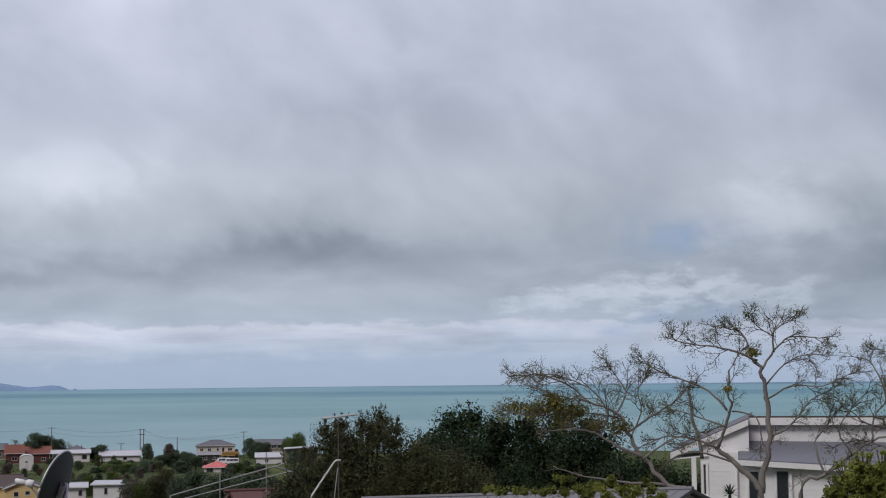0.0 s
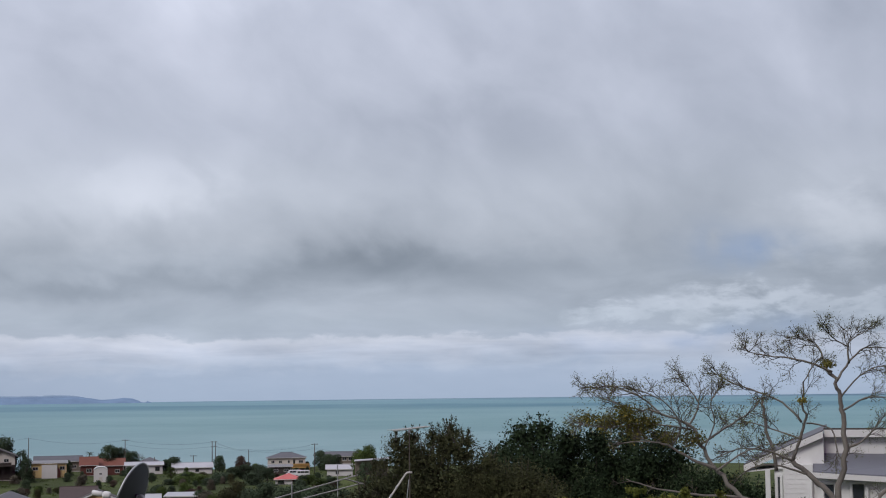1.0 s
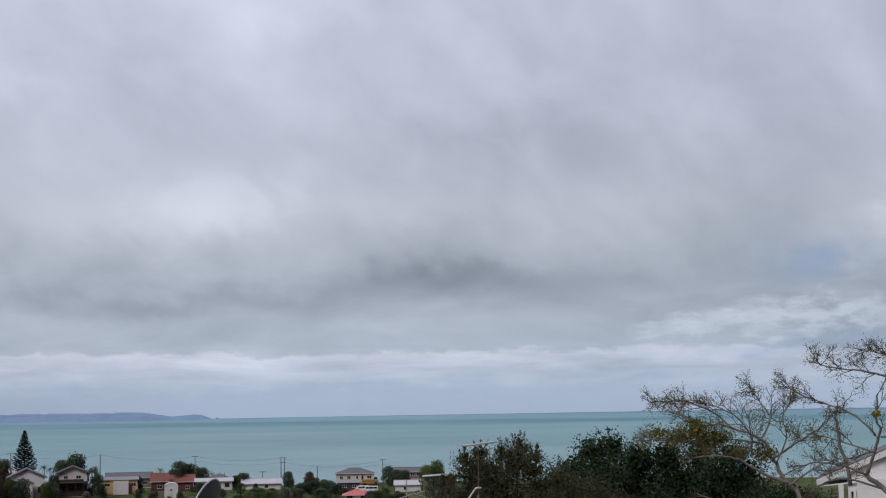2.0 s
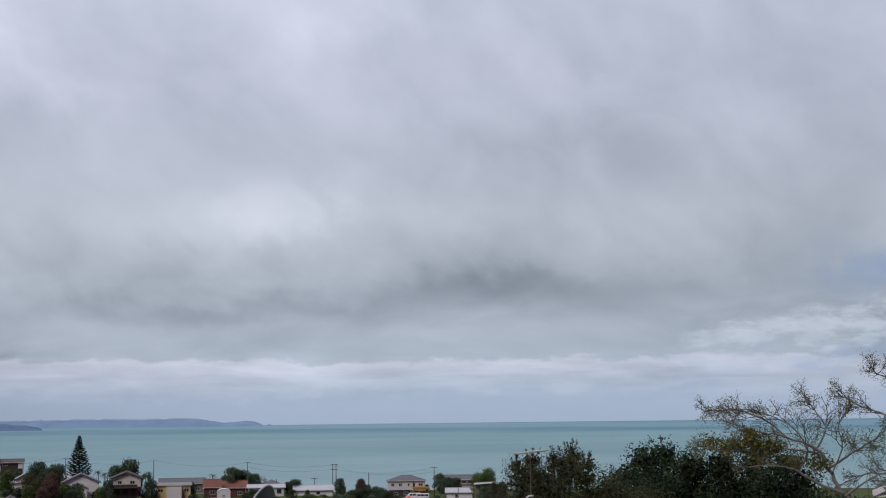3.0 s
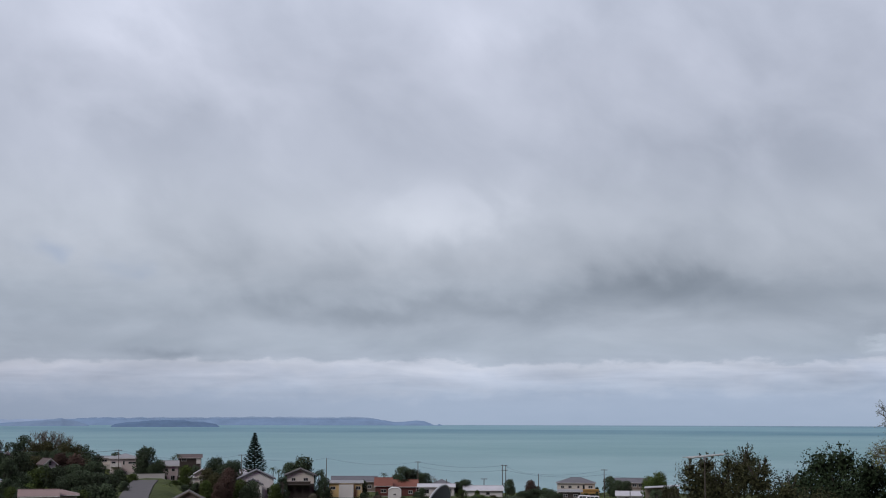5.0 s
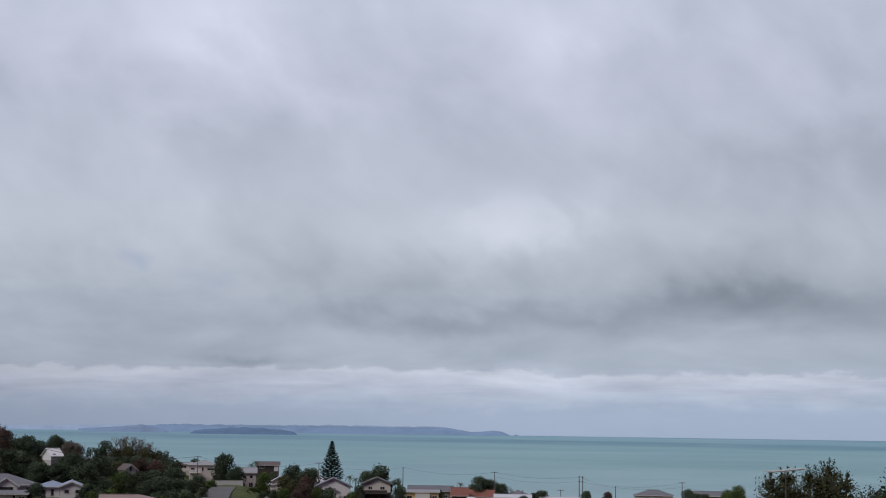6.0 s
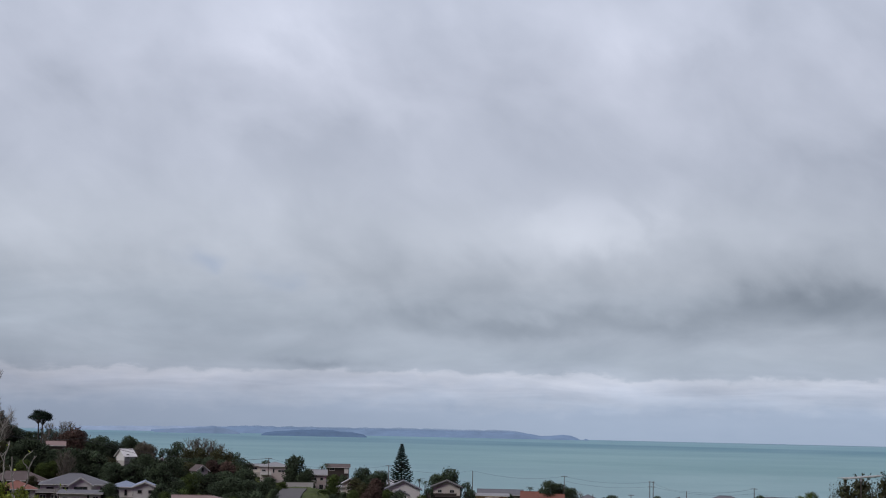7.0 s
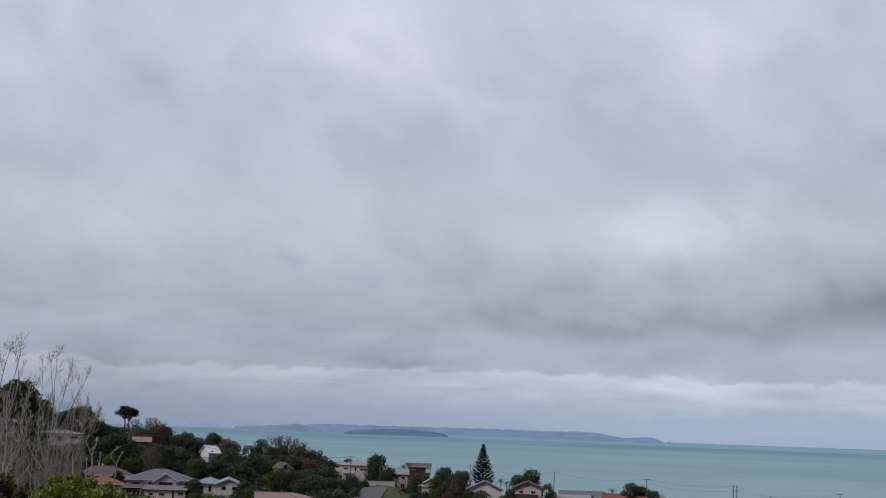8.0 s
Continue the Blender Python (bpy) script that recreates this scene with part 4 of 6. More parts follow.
def tree_template(shape, mat, variant):
    key = (shape, mat, variant)
    if key in TEMPLATES:
        return TEMPLATES[key], True
    seed = 11 + variant * 7 + len(mat) * 31 + len(shape)
    rng = np.random.default_rng(seed)
    n = {"sparse": 620, "bush": 4200, "tall": 3000}.get(shape, 5200)
    pts, ways, lobes = crown_points(shape, seed, n)
    kind = "bush" if shape == "bush" else "tree"
    ob = new(kind)
    words = {"evergreen": "dark evergreen", "olive": "olive-green", "fresh": "fresh green", "lime": "bright yellow-green", "russet": "russet-brown", "dry": "pale half-bare", "pine": "dark needled"}[mat]
    form = {"bush": "rounded bush in a garden", "tall": "tall dense tree on the slope", "sparse": "thin tree with bare twigs"}.get(shape, "broad leafy tree among the houses")
    tagged(ob, words + " " + form, kind, words + " " + kind + "s")
    pieces = []
    if shape != "bush":
        pieces.append(tube([(0, 0, -0.12), (0.01, 0.01, 0.2), (-0.01, 0.015, 0.5), (0.015, 0, 0.85)], [0.045, 0.034, 0.024, 0.006], 7))
    else:
        pieces.append(tube([(0, 0, -0.12), (0.01, 0, 0.3)], [0.03, 0.015], 6))
    for x, y, z, r in lobes:
        foot = (0, 0, max(0.05, z * 0.5))
        pieces.append(tube([foot, (x * 0.5, y * 0.5, z * 0.75), (x, y, z)], [0.016, 0.010, 0.004], 5))
        if shape == "sparse":
            for j in range(7):
                a, b = rng.uniform(0, 6.28), rng.uniform(0.1, 0.9)
                pieces.append(tube([(x * 0.7, y * 0.7, z * 0.85), (x + r * math.cos(a) * 0.8, y + r * math.sin(a) * 0.8, z + r * b), (x + r * math.cos(a) * 1.3, y + r * math.sin(a) * 1.3, min(1.02, z + r * b * 1.6))], [0.006, 0.004, 0.0015], 3))
    mesh_object("trunk", join(pieces), "darkbark" if mat != "dry" else "bark", ob)
    mesh_object("crown", leaves(pts, {"sparse": 0.026, "bush": 0.037, "tall": 0.031}.get(shape, 0.032), rng, long=1.3, facing=None if shape == "sparse" else ways), mat, ob)
    TEMPLATES[key] = ob
    return ob, False


COUNT = [0]


def tree(shape, mat, az, el, d, w, h=None):
    """A tree whose top stands at (az, el): w metres wide; h: its height, else down to the ground."""
    top = spot(az, el, d)
    g = height(top.x, top.y)
    if h is None or top.z - h > g:
        h = max(top.z - g, 1.5)
    w = max(w, h * (0.85 if shape == "bush" else 0.7))
    foot = top.z - h
    COUNT[0] += 1
    ob, old = tree_template(shape, mat, COUNT[0] % 3)
    turn = (COUNT[0] * 137.5) % 360
    if not old:
        ob.matrix_world = Matrix.LocRotScale((top.x, top.y, foot), Euler((0, 0, radians(turn))), (w, w, h))
    else:
        s = ob.scale
        copy_thing(ob, Matrix.LocRotScale((top.x, top.y, foot), Euler((0, 0, radians(turn))), (w / s[0], w / s[1], h / s[2])))


def row(shape, mat, d, w, *tops):
    for az, el in tops:
        tree(shape, mat, az, el, d, w)


# beside and behind the houses of the flat
tree("broad", "evergreen", 15.26, -1.96, 525, 7.5)
tree("broad", "evergreen", 14.90, -2.05, 530, 8.0)
tree("broad", "evergreen", 14.49, -2.19, 528, 7.0)
tree("bush", "evergreen", 15.55, -2.27, 530, 5.0)
tree("sparse", "dry", 14.19, -2.30, 535, 5.0)
tree("bush", "evergreen", 14.72, -2.88, 500, 4.0)
tree("bush", "evergreen", 14.55, -2.76, 495, 4.0)
tree("broad", "evergreen", 12.90, -2.43, 505, 6.5)
tree("broad", "evergreen", 13.19, -2.52, 505, 5.0)
tree("tall", "fresh", 13.02, -2.80, 480, 4.5)
tree("bush", "evergreen", 13.10, -3.25, 440, 5.0)
tree("bush", "fresh", 12.35, -3.00, 460, 9.0)
tree("bush", "fresh", 12.65, -3.14, 440, 7.0)
tree("bush", "fresh", 11.93, -3.11, 440, 7.0)
tree("bush", "evergreen", 11.62, -3.24, 430, 6.0)
tree("broad", "evergreen", 11.22, -2.42, 500, 4.5)
tree("broad", "russet", 10.43, -2.45, 505, 5.0)
tree("broad", "evergreen", 10.69, -2.85, 470, 7.0)
tree("broad", "evergreen", 10.28, -2.77, 470, 7.0)
tree("broad", "evergreen", 9.76, -2.78, 465, 7.0)
tree("broad", "evergreen", 9.44, -2.91, 455, 6.0)
tree("broad", "evergreen", 11.05, -3.05, 440, 8.0)
tree("bush", "evergreen", 9.96, -3.07, 430, 8.0)
tree("bush", "fresh", 7.86, -3.19, 420, 7.0)
tree("bush", "fresh", 7.44, -3.33, 400, 6.0)
tree("bush", "evergreen", 7.02, -3.29, 410, 6.0)
tree("broad", "evergreen", 7.44, -2.29, 520, 6.0)
tree("broad", "evergreen", 7.12, -2.43, 515, 6.0)
tree("broad", "evergreen", 6.81, -2.45, 512, 5.0)
tree("broad", "fresh", 5.61, -2.13, 430, 5.5)
tree("broad", "fresh", 5.96, -2.30, 440, 4.0)
tree("tall", "evergreen", 5.74, -2.77, 380, 6.0)
tree("tall", "olive", 5.21, -2.60, 360, 6.0)
for x_ in (0, 1):
    tree("bush", "fresh", 16.4 - 0.6 * x_, -3.3 - 0.15 * x_, 470, 5.0, 2.0)
# in front of them, on the slope
tree("bush", "fresh", 13.36, -3.53, 330, 4.0)
tree("bush", "evergreen", 13.46, -3.45, 345, 5.0)
tree("bush", "evergreen", 11.93, -3.69, 300, 5.0)
tree("broad", "dry", 11.72, -3.74, 290, 5.0)
tree("bush", "fresh", 11.50, -3.87, 280, 4.0)
tree("broad", "olive", 10.90, -3.66, 280, 5.5)
tree("broad", "olive", 10.55, -3.39, 285, 5.0)
tree("bush", "evergreen", 10.13, -3.67, 270, 5.0)
tree("broad", "evergreen", 9.44, -3.46, 280, 7.0)
tree("broad", "evergreen", 8.81, -3.64, 260, 6.0)
tree("broad", "evergreen", 8.29, -3.57, 270, 6.0)
tree("bush", "evergreen", 7.76, -3.66, 250, 6.0)
tree("bush", "evergreen", 7.23, -3.59, 240, 6.0)
tree("bush", "evergreen", 6.70, -3.76, 200, 5.0)
# round the gabled houses
tree("broad", "evergreen", 19.04, -1.60, 490, 5.0)
tree("broad", "evergreen", 19.54, -1.80, 490, 4.5)
tree("broad", "evergreen", 19.29, -1.93, 490, 4.0)
tree("broad", "evergreen", 22.33, -1.62, 505, 6.0)
tree("broad", "evergreen", 21.64, -1.71, 500, 5.5)
tree("bush", "evergreen", 21.94, -1.85, 500, 4.0)
tree("bush", "fresh", 23.43, -1.89, 455, 5.0)
tree("bush", "olive", 22.61, -2.01, 440, 5.0)
tree("bush", "olive", 22.34, -2.20, 430, 5.0)
tree("bush", "fresh", 22.68, -2.46, 420, 5.0)
tree("broad", "russet", 21.84, -2.02, 445, 5.0)
tree("broad", "russet", 21.93, -2.27, 425, 6.0)
tree("broad", "russet", 22.19, -2.55, 410, 5.0)
tree("bush", "fresh", 21.38, -2.44, 430, 5.0)
tree("bush", "evergreen", 20.95, -2.49, 430, 5.5)
tree("bush", "evergreen", 21.17, -2.65, 425, 4.0)
tree("bush", "evergreen", 23.04, -2.53, 440, 4.0)
tree("bush", "fresh", 23.80, -2.44, 435, 5.0)
tree("bush", "evergreen", 24.08, -2.60, 430, 4.0)
tree("bush", "evergreen", 23.44, -2.61, 430, 4.0)
tree("bush", "fresh", 20.09, -2.59, 440, 3.0)
tree("tall", "evergreen", 19.82, -2.34, 455, 3.5)
tree("tall", "evergreen", 18.43, -2.11, 475, 5.0)
tree("tall", "evergreen", 18.24, -2.36, 470, 4.0)
tree("bush", "evergreen", 16.78, -2.47, 510, 3.0)
tree("bush", "evergreen", 18.11, -2.74, 470, 4.0)
tree("broad", "evergreen", 24.91, -1.23, 492, 5.5)
tree("broad", "evergreen", 24.42, -1.70, 488, 3.5)
tree("bush", "evergreen", 25.07, -1.64, 490, 4.5)
tree("bush", "evergreen", 24.63, -1.84, 488, 3.5)
tree("bush", "fresh", 25.37, -2.20, 450, 4.5)
tree("bush", "evergreen", 25.87, -2.04, 440, 6.0)
tree("bush", "evergreen", 26.16, -2.22, 420, 6.0)
tree("bush", "evergreen", 25.68, -2.46, 400, 4.0)
tree("bush", "evergreen", 26.00, -1.43, 540, 4.0)
# woods on the hillside
row("broad", "evergreen", 440, 8.5, (29.59, -1.52), (30.02, -1.45), (29.13, -1.38))
row("broad", "evergreen", 400, 9.0, (29.45, -1.39), (26.78, -1.73), (27.52, -1.84))
row("broad", "olive", 410, 8.0, (28.91, -1.56), (27.21, -1.66))
row("bush", "evergreen", 380, 4.0, (28.08, -1.93), (28.30, -2.0), (28.55, -1.9))
row("broad", "russet", 405, 6.0, (28.0, -1.45), (27.45, -1.5))
row("broad", "fresh", 380, 7.0, (28.69, -1.92), (28.93, -2.13))
row("broad", "evergreen", 370, 8.0, (29.97, -1.60), (27.19, -2.08), (26.65, -2.15), (27.61, -2.22), (29.48, -2.11))
row("tall", "evergreen", 470, 5.0, (29.77, -1.02), (29.27, -0.77), (29.47, -1.05), (27.23, -1.11), (26.96, -1.32), (26.66, -1.48))
row("sparse", "dry", 465, 7.0, (28.74, -0.61), (28.38, -0.64), (28.06, -0.71), (27.82, -0.83))
row("broad", "olive", 455, 6.0, (28.51, -1.02), (27.87, -1.05), (27.48, -1.20), (28.94, -1.08))
row("broad", "evergreen", 430, 7.0, (28.18, -1.33), (27.64, -1.42), (28.60, -1.36), (27.11, -1.51))
row("broad", "evergreen", 445, 6.0, (31.12, -0.60), (30.96, -0.72), (31.65, -0.80), (31.94, -0.87))
row("broad", "dry", 440, 6.0, (30.58, -0.83), (30.32, -0.91))
row("broad", "evergreen", 415, 7.0, (30.52, -1.25), (30.78, -1.43), (30.23, -1.41))
row("broad", "olive", 400, 6.0, (31.98, -1.38), (32.18, -1.51), (31.77, -1.46))
row("broad", "evergreen", 385, 8.0, (31.66, -1.58), (30.92, -1.62), (30.39, -1.71), (31.27, -1.70))
row("broad", "evergreen", 440, 7.5, (32.12, -0.63), (32.43, -0.72), (32.63, -0.85))
row("broad", "russet", 440, 6.5, (33.08, -0.36), (33.28, -0.45), (32.86, -0.46), (33.48, -0.58))
row("sparse", "dry", 450, 6.0, (33.44, -0.12), (33.28, -0.16), (34.02, -0.18))
row("tall", "evergreen", 470, 5.5, (35.12, -0.39), (35.29, -0.35), (34.96, -0.46), (34.75, -0.50), (33.95, -0.39), (34.58, -0.49), (34.29, -0.51), (33.71, -0.51))
row("broad", "evergreen", 395, 9.0, (34.71, -0.75), (35.01, -0.92), (34.29, -0.94), (33.76, -1.14), (33.25, -1.08), (32.72, -1.15), (32.41, -1.18))
row("broad", "evergreen", 394, 8.0, (34.54, -1.24), (34.06, -1.40), (33.53, -1.51), (32.91, -1.47), (32.32, -1.60), (35.19, -1.39), (31.85, -1.80))
row("broad", "fresh", 390, 5.0, (33.84, -1.56), (34.19, -1.65), (34.85, -1.54))
row("sparse", "dry", 375, 5.0, (33.39, -1.17), (33.29, -1.38))
row("broad", "evergreen", 458, 8.0, (36.20, 0.16), (35.90, 0.22), (36.50, 0.03), (35.67, -0.09), (36.75, -0.06), (35.42, -0.29), (35.55, -0.44), (35.13, -0.64))
row("sparse", "dry", 452, 7.0, (35.86, 0.30), (35.56, 0.06))
row("broad", "olive", 405, 7.0, (35.67, -0.86), (35.42, -1.02), (35.81, -1.30), (36.31, -1.34), (36.82, -1.39))
row("broad", "evergreen", 446, 8.0, (37.63, 0.32), (37.37, 0.41), (37.79, 0.07), (37.23, 0.13))
row("tall", "evergreen", 430, 8.0, (38.38, 1.12), (38.14, 1.09), (38.67, 0.90), (38.85, 0.73), (37.86, 0.77), (39.17, 0.93), (39.47, 1.00))
row("broad", "olive", 385, 8.0, (37.73, -1.29), (37.32, -1.42), (36.91, -1.52), (36.40, -1.59), (35.79, -1.61), (38.04, -1.14), (38.54, -1.01), (39.05, -0.92))
row("broad", "dry", 360, 7.0, (37.81, -1.60), (37.19, -1.79), (36.69, -1.88), (38.31, -1.51), (38.82, -1.42), (36.18, -1.91), (39.32, -1.34))
row("bush", "evergreen", 330, 5.0, (31.72, -2.34), (31.82, -2.51), (29.89, -2.33), (29.97, -2.58), (29.61, -2.53), (32.02, -2.64))
row("bush", "fresh", 310, 4.0, (31.21, -2.89), (31.70, -2.84), (29.71, -2.66), (29.08, -2.56))
row("bush", "evergreen", 300, 5.0, (29.29, -2.65), (27.38, -2.68), (26.85, -2.62), (26.31, -2.57), (30.23, -2.84), (30.75, -2.94))
row("bush", "fresh", 292, 3.5, (28.44, -2.71), (27.16, -2.80))


def norfolk_pine(az, el, d, h, w):
    """A Norfolk Island pine: regular tiers of upturned branches."""
    top = spot(az, el, d)
    foot = top.z - h
    PADS.append((top.x, top.y, foot, 8))
    ob = thing("norfolk_pine", (top.x, top.y, foot), 0, "tall dark conifer with regular tiers of branches", "tree")
    mesh_object("trunk", tube([(0, 0, -0.5), (0, 0, h * 0.5), (0, 0, h)], [0.32, 0.2, 0.03], 8), "darkbark", ob)
    rng = np.random.default_rng(4)
    tiers = 23
    for i in range(tiers):
        s = (i + 0.6) / tiers
        z = h * (0.10 + 0.89 * s)
        reach = w / 2 * (1 - s) ** 1.0 * (1.0 if i > 2 else 0.82) + 0.25
        n = 7 if i < 12 else 5
        pieces, pts = [], []
        for j in range(n):
            a = 2 * math.pi * (j + rng.uniform(-0.12, 0.12)) / n + i * 0.5
            r = reach * rng.uniform(0.85, 1.1)
            line = [(math.cos(a) * r * u, math.sin(a) * r * u, z - 0.05 * r * u + 0.28 * r * u * u) for u in (0.04, 0.35, 0.7, 1.0)]
            pieces.append(tube(line, [0.05, 0.04, 0.03, 0.012], 4))
            for u in np.linspace(0.15, 1.03, 16):
                for q in range(4):
                    pts.append((math.cos(a) * r * u + rng.normal() * 0.10, math.sin(a) * r * u + rng.normal() * 0.10, z - 0.05 * r * u + 0.28 * r * u * u + rng.normal() * 0.06 + 0.03))
        tier = mesh_object("branch_tier", join(pieces), "darkbark", ob)
        mesh_object("needles", leaves(pts, 0.25, rng, long=1.8), "pine", tier)


tree("bush", "evergreen", 23.09, -1.92, 500, 5.0)
tree("bush", "olive", 23.49, -2.03, 495, 4.0)
norfolk_pine(20.88, -0.68, 505, 15.0, 9.0)


def umbrella_pine(az, el, d, h, w, seed, lean):
    top = spot(az, el, d)
    g = height(top.x, top.y)
    ob = thing("umbrella_pine", (top.x, top.y, g), 0, "tall pine with a bare trunk and flat dark crown", "tree", "pines on the skyline")
    h = top.z - g
    rng = np.random.default_rng(seed)
    pieces = [tube([(lean, 0, -1), (lean * 0.5, 0, h * 0.5), (0, 0, h * 0.93)], [0.28, 0.2, 0.06], 7)]
    pts = []
    for i in range(26):
        a, r = rng.uniform(0, 6.28), math.sqrt(rng.uniform(0, 1)) * w * 0.42
        c = np.array((math.cos(a) * r, math.sin(a) * r, h - 0.6 - 1.9 * (r / (w * 0.5)) ** 2 - rng.uniform(0, 1.3)))
        pieces.append(tube([(0, 0, h * 0.62), tuple(c * (0.6, 0.6, 1) - (0, 0, 0.6)), tuple(c)], [0.09, 0.06, 0.02], 4))
        for q in range(60):
            v = rng.normal(size=3) * (0.48, 0.48, 0.26)
            pts.append(tuple(c + v))
    mesh_object("trunk", join(pieces), "darkbark", ob)
    mesh_object("crown", leaves(pts, 0.27, rng), "pine", ob)


umbrella_pine(34.41, 0.37, 460, 8, 6.0, 3, 0.3)
umbrella_pine(34.25, 0.30, 463, 8, 5.2, 5, -0.2)


def palm(az, el, d, w, h=None):
    """A cabbage palm: a thin trunk and a head of arching blades."""
    top = spot(az, el, d)
    g = height(top.x, top.y)
    hh = top.z - g
    ob = thing("palm_tree", (top.x, top.y, g), 0, "slim palm with a head of arching fronds", "palm", "palms near the shore")
    mesh_object("trunk", tube([(0, 0, -0.5), (0.1, 0, hh * 0.5), (0, 0, hh - w * 0.3)], [0.16, 0.13, 0.1], 7), "darkbark", ob)
    rng = random.Random(int(az * 100))
    v, f = [], []
    for i in range(34):
        a, up = rng.uniform(0, 6.28), rng.uniform(-0.3, 1.0)
        ln = w * 0.55 * rng.uniform(0.8, 1.1)
        side = Vector((-math.sin(a), math.cos(a), 0)) * 0.10
        prev = None
        for u in (0.0, 0.35, 0.7, 1.0):
            p = Vector((math.cos(a) * ln * u, math.sin(a) * ln * u, hh - w * 0.3 + ln * (up * u - 0.75 * u * u)))
            k_ = 1 - u * 0.85
            v += [tuple(p - side * k_), tuple(p + Vector((0, 0, 0.05 * k_))), tuple(p + side * k_)]
            n = len(v)
            if u:
                f += [(n - 6, n - 5, n - 2, n - 3), (n - 5, n - 4, n - 1, n - 2)]
    mesh_object("frond_head", (v, f), "evergreen", ob)


palm(15.98, -2.11, 535, 4.0)
palm(15.42, -1.94, 545, 3.0)
palm(20.18, -1.88, 480, 4.0)
palm(19.97, -1.99, 485, 3.0)
palm(23.71, -1.37, 520, 5.0)
palm(23.90, -1.49, 515, 4.0)
palm(18.37, -1.99, 485, 3.0)


def scrub(label, mat, count, leaf, az0, az1, d0, d1, seed, low=0.3, high=1.8):
    """Low growth between the trees: clumps of leaves on the ground."""
    rng = np.random.default_rng(seed)
    pts = []
    for i in range(count):
        a, d = rng.uniform(az0, az1), math.sqrt(rng.uniform(d0 * d0, d1 * d1))
        c = spot(a, 0, d)
        if any((c.x - px) ** 2 + (c.y - py) ** 2 < (pr * 0.75) ** 2 for px, py, pz, pr in PADS):
            continue
        if 24.4 < a < 26.6 and d > 320 or a > 35.5 and 390 < d < 430:
            continue
        g, r, h = height(c.x, c.y), rng.uniform(0.8, 2.2), rng.uniform(low, high)
        for q in range(26):
            v = rng.normal(size=3)
            v /= np.linalg.norm(v)
            pts.append((c.x + v[0] * r, c.y + v[1] * r, g + abs(v[2]) * h))
    ob = mesh_object("scrub", leaves(pts, leaf, rng, long=1.3), mat)
    tagged(ob, label, "scrub", kind="stuff")


scrub("dark scrub covering the wooded hillside", "evergreen", 3000, 0.42, 25.5, 42, 300, 560, 3, 0.2, 1.0)
scrub("olive scrub and rough grass on the hillside", "olive", 2000, 0.4, 25.5, 42, 270, 540, 4, 0.2, 0.9)
scrub("dark garden undergrowth between the houses", "evergreen", 260, 0.28, 4, 25.5, 260, 560, 6, 0.2, 1.0)
scrub("fresh green garden growth between the houses", "fresh", 420, 0.25, 4, 25.5, 250, 540, 7, 0.15, 0.8)


def garden_bushes(count, seed, az0, az1, d0, d1):
    """Bushes and young trees in the gardens, clear of houses and street."""
    rng = random.Random(seed)
    kinds = (("bush", "evergreen"), ("bush", "evergreen"), ("bush", "fresh"), ("bush", "olive"), ("broad", "evergreen"), ("broad", "olive"), ("bush", "dry"), ("broad", "russet"))
    made = 0
    while made < count:
        a, d = rng.uniform(az0, az1), math.sqrt(rng.uniform(d0 * d0, d1 * d1))
        c = spot(a, 0, d)
        made += 1
        if 24.6 < a < 26.6 and d > 340 or 8.4 < a < 10.2 and d < 445 or any((c.x - px) ** 2 + (c.y - py) ** 2 < (pr * 0.8) ** 2 for px, py, pz, pr in PADS):
            continue
        h = rng.uniform(1.3, 3.2)
        el = math.degrees(math.atan2(height(c.x, c.y) + h - EYE, d))
        shape, mat = rng.choice(kinds)
        tree(shape, mat, a, el, d, h * rng.uniform(0.9, 1.6), h)


garden_bushes(190, 5, 6.5, 23.5, 290, 560)
garden_bushes(50, 6, 26, 40, 280, 420)
tree("bush", "evergreen", 24.25, -2.79, 425, 4.0)
tree("bush", "fresh", 24.41, -2.96, 400, 3.5)
tree("bush", "evergreen", 26.24, -2.65, 400, 5.0)
tree("broad", "evergreen", 26.53, -2.44, 405, 5.0)
tree("bush", "fresh", 25.57, -2.37, 440, 3.5)


# ---- poles and overhead lines ----
def power_pole(az, el, d, arms=1, twin=False):
    top = spot(az, el, d)
    g = height(top.x, top.y)
    h = top.z - g
    ob = thing("power_pole", (top.x, top.y, g), az, "weathered timber power pole with crossarm" if arms else "plain weathered timber pole with no crossarm", "power pole", "power poles")
    for x in ((-0.55, 0.55) if twin else (0,)):
        part("post", tube([(x, 0, -1), (x, 0, h)], [0.17, 0.12], 8), "pole", ob, smooth=True)
    for i in range(arms):
        z = h - 0.3 - 1.6 * i
        part("crossarm", box(bmesh.new(), -1.1, 1.1, -0.2, -0.08, z, z + 0.14), "pole", ob)
        for x in (-0.95, -0.45, 0.45, 0.95):
            part("insulator", tube([(x, -0.14, z + 0.14), (x, -0.14, z + 0.26), (x, -0.14, z + 0.34)], [0.03, 0.06, 0.03], 6), "concrete", ob)
    return top


p1 = power_pole(14.70, -1.75, 525, 1)
p2 = power_pole(11.43, -1.87, 505, 2, True)
p3 = power_pole(10.13, -2.21, 520, 0)
p4 = power_pole(7.65, -2.02, 500, 1)
p5 = power_pole(18.17, -1.63, 500, 0)
p6 = power_pole(21.36, -1.49, 490, 1)
p7 = power_pole(25.90, -1.30, 475, 1)
p8 = power_pole(13.62, -2.41, 515, 0)
p9 = power_pole(12.19, -2.38, 520, 1)


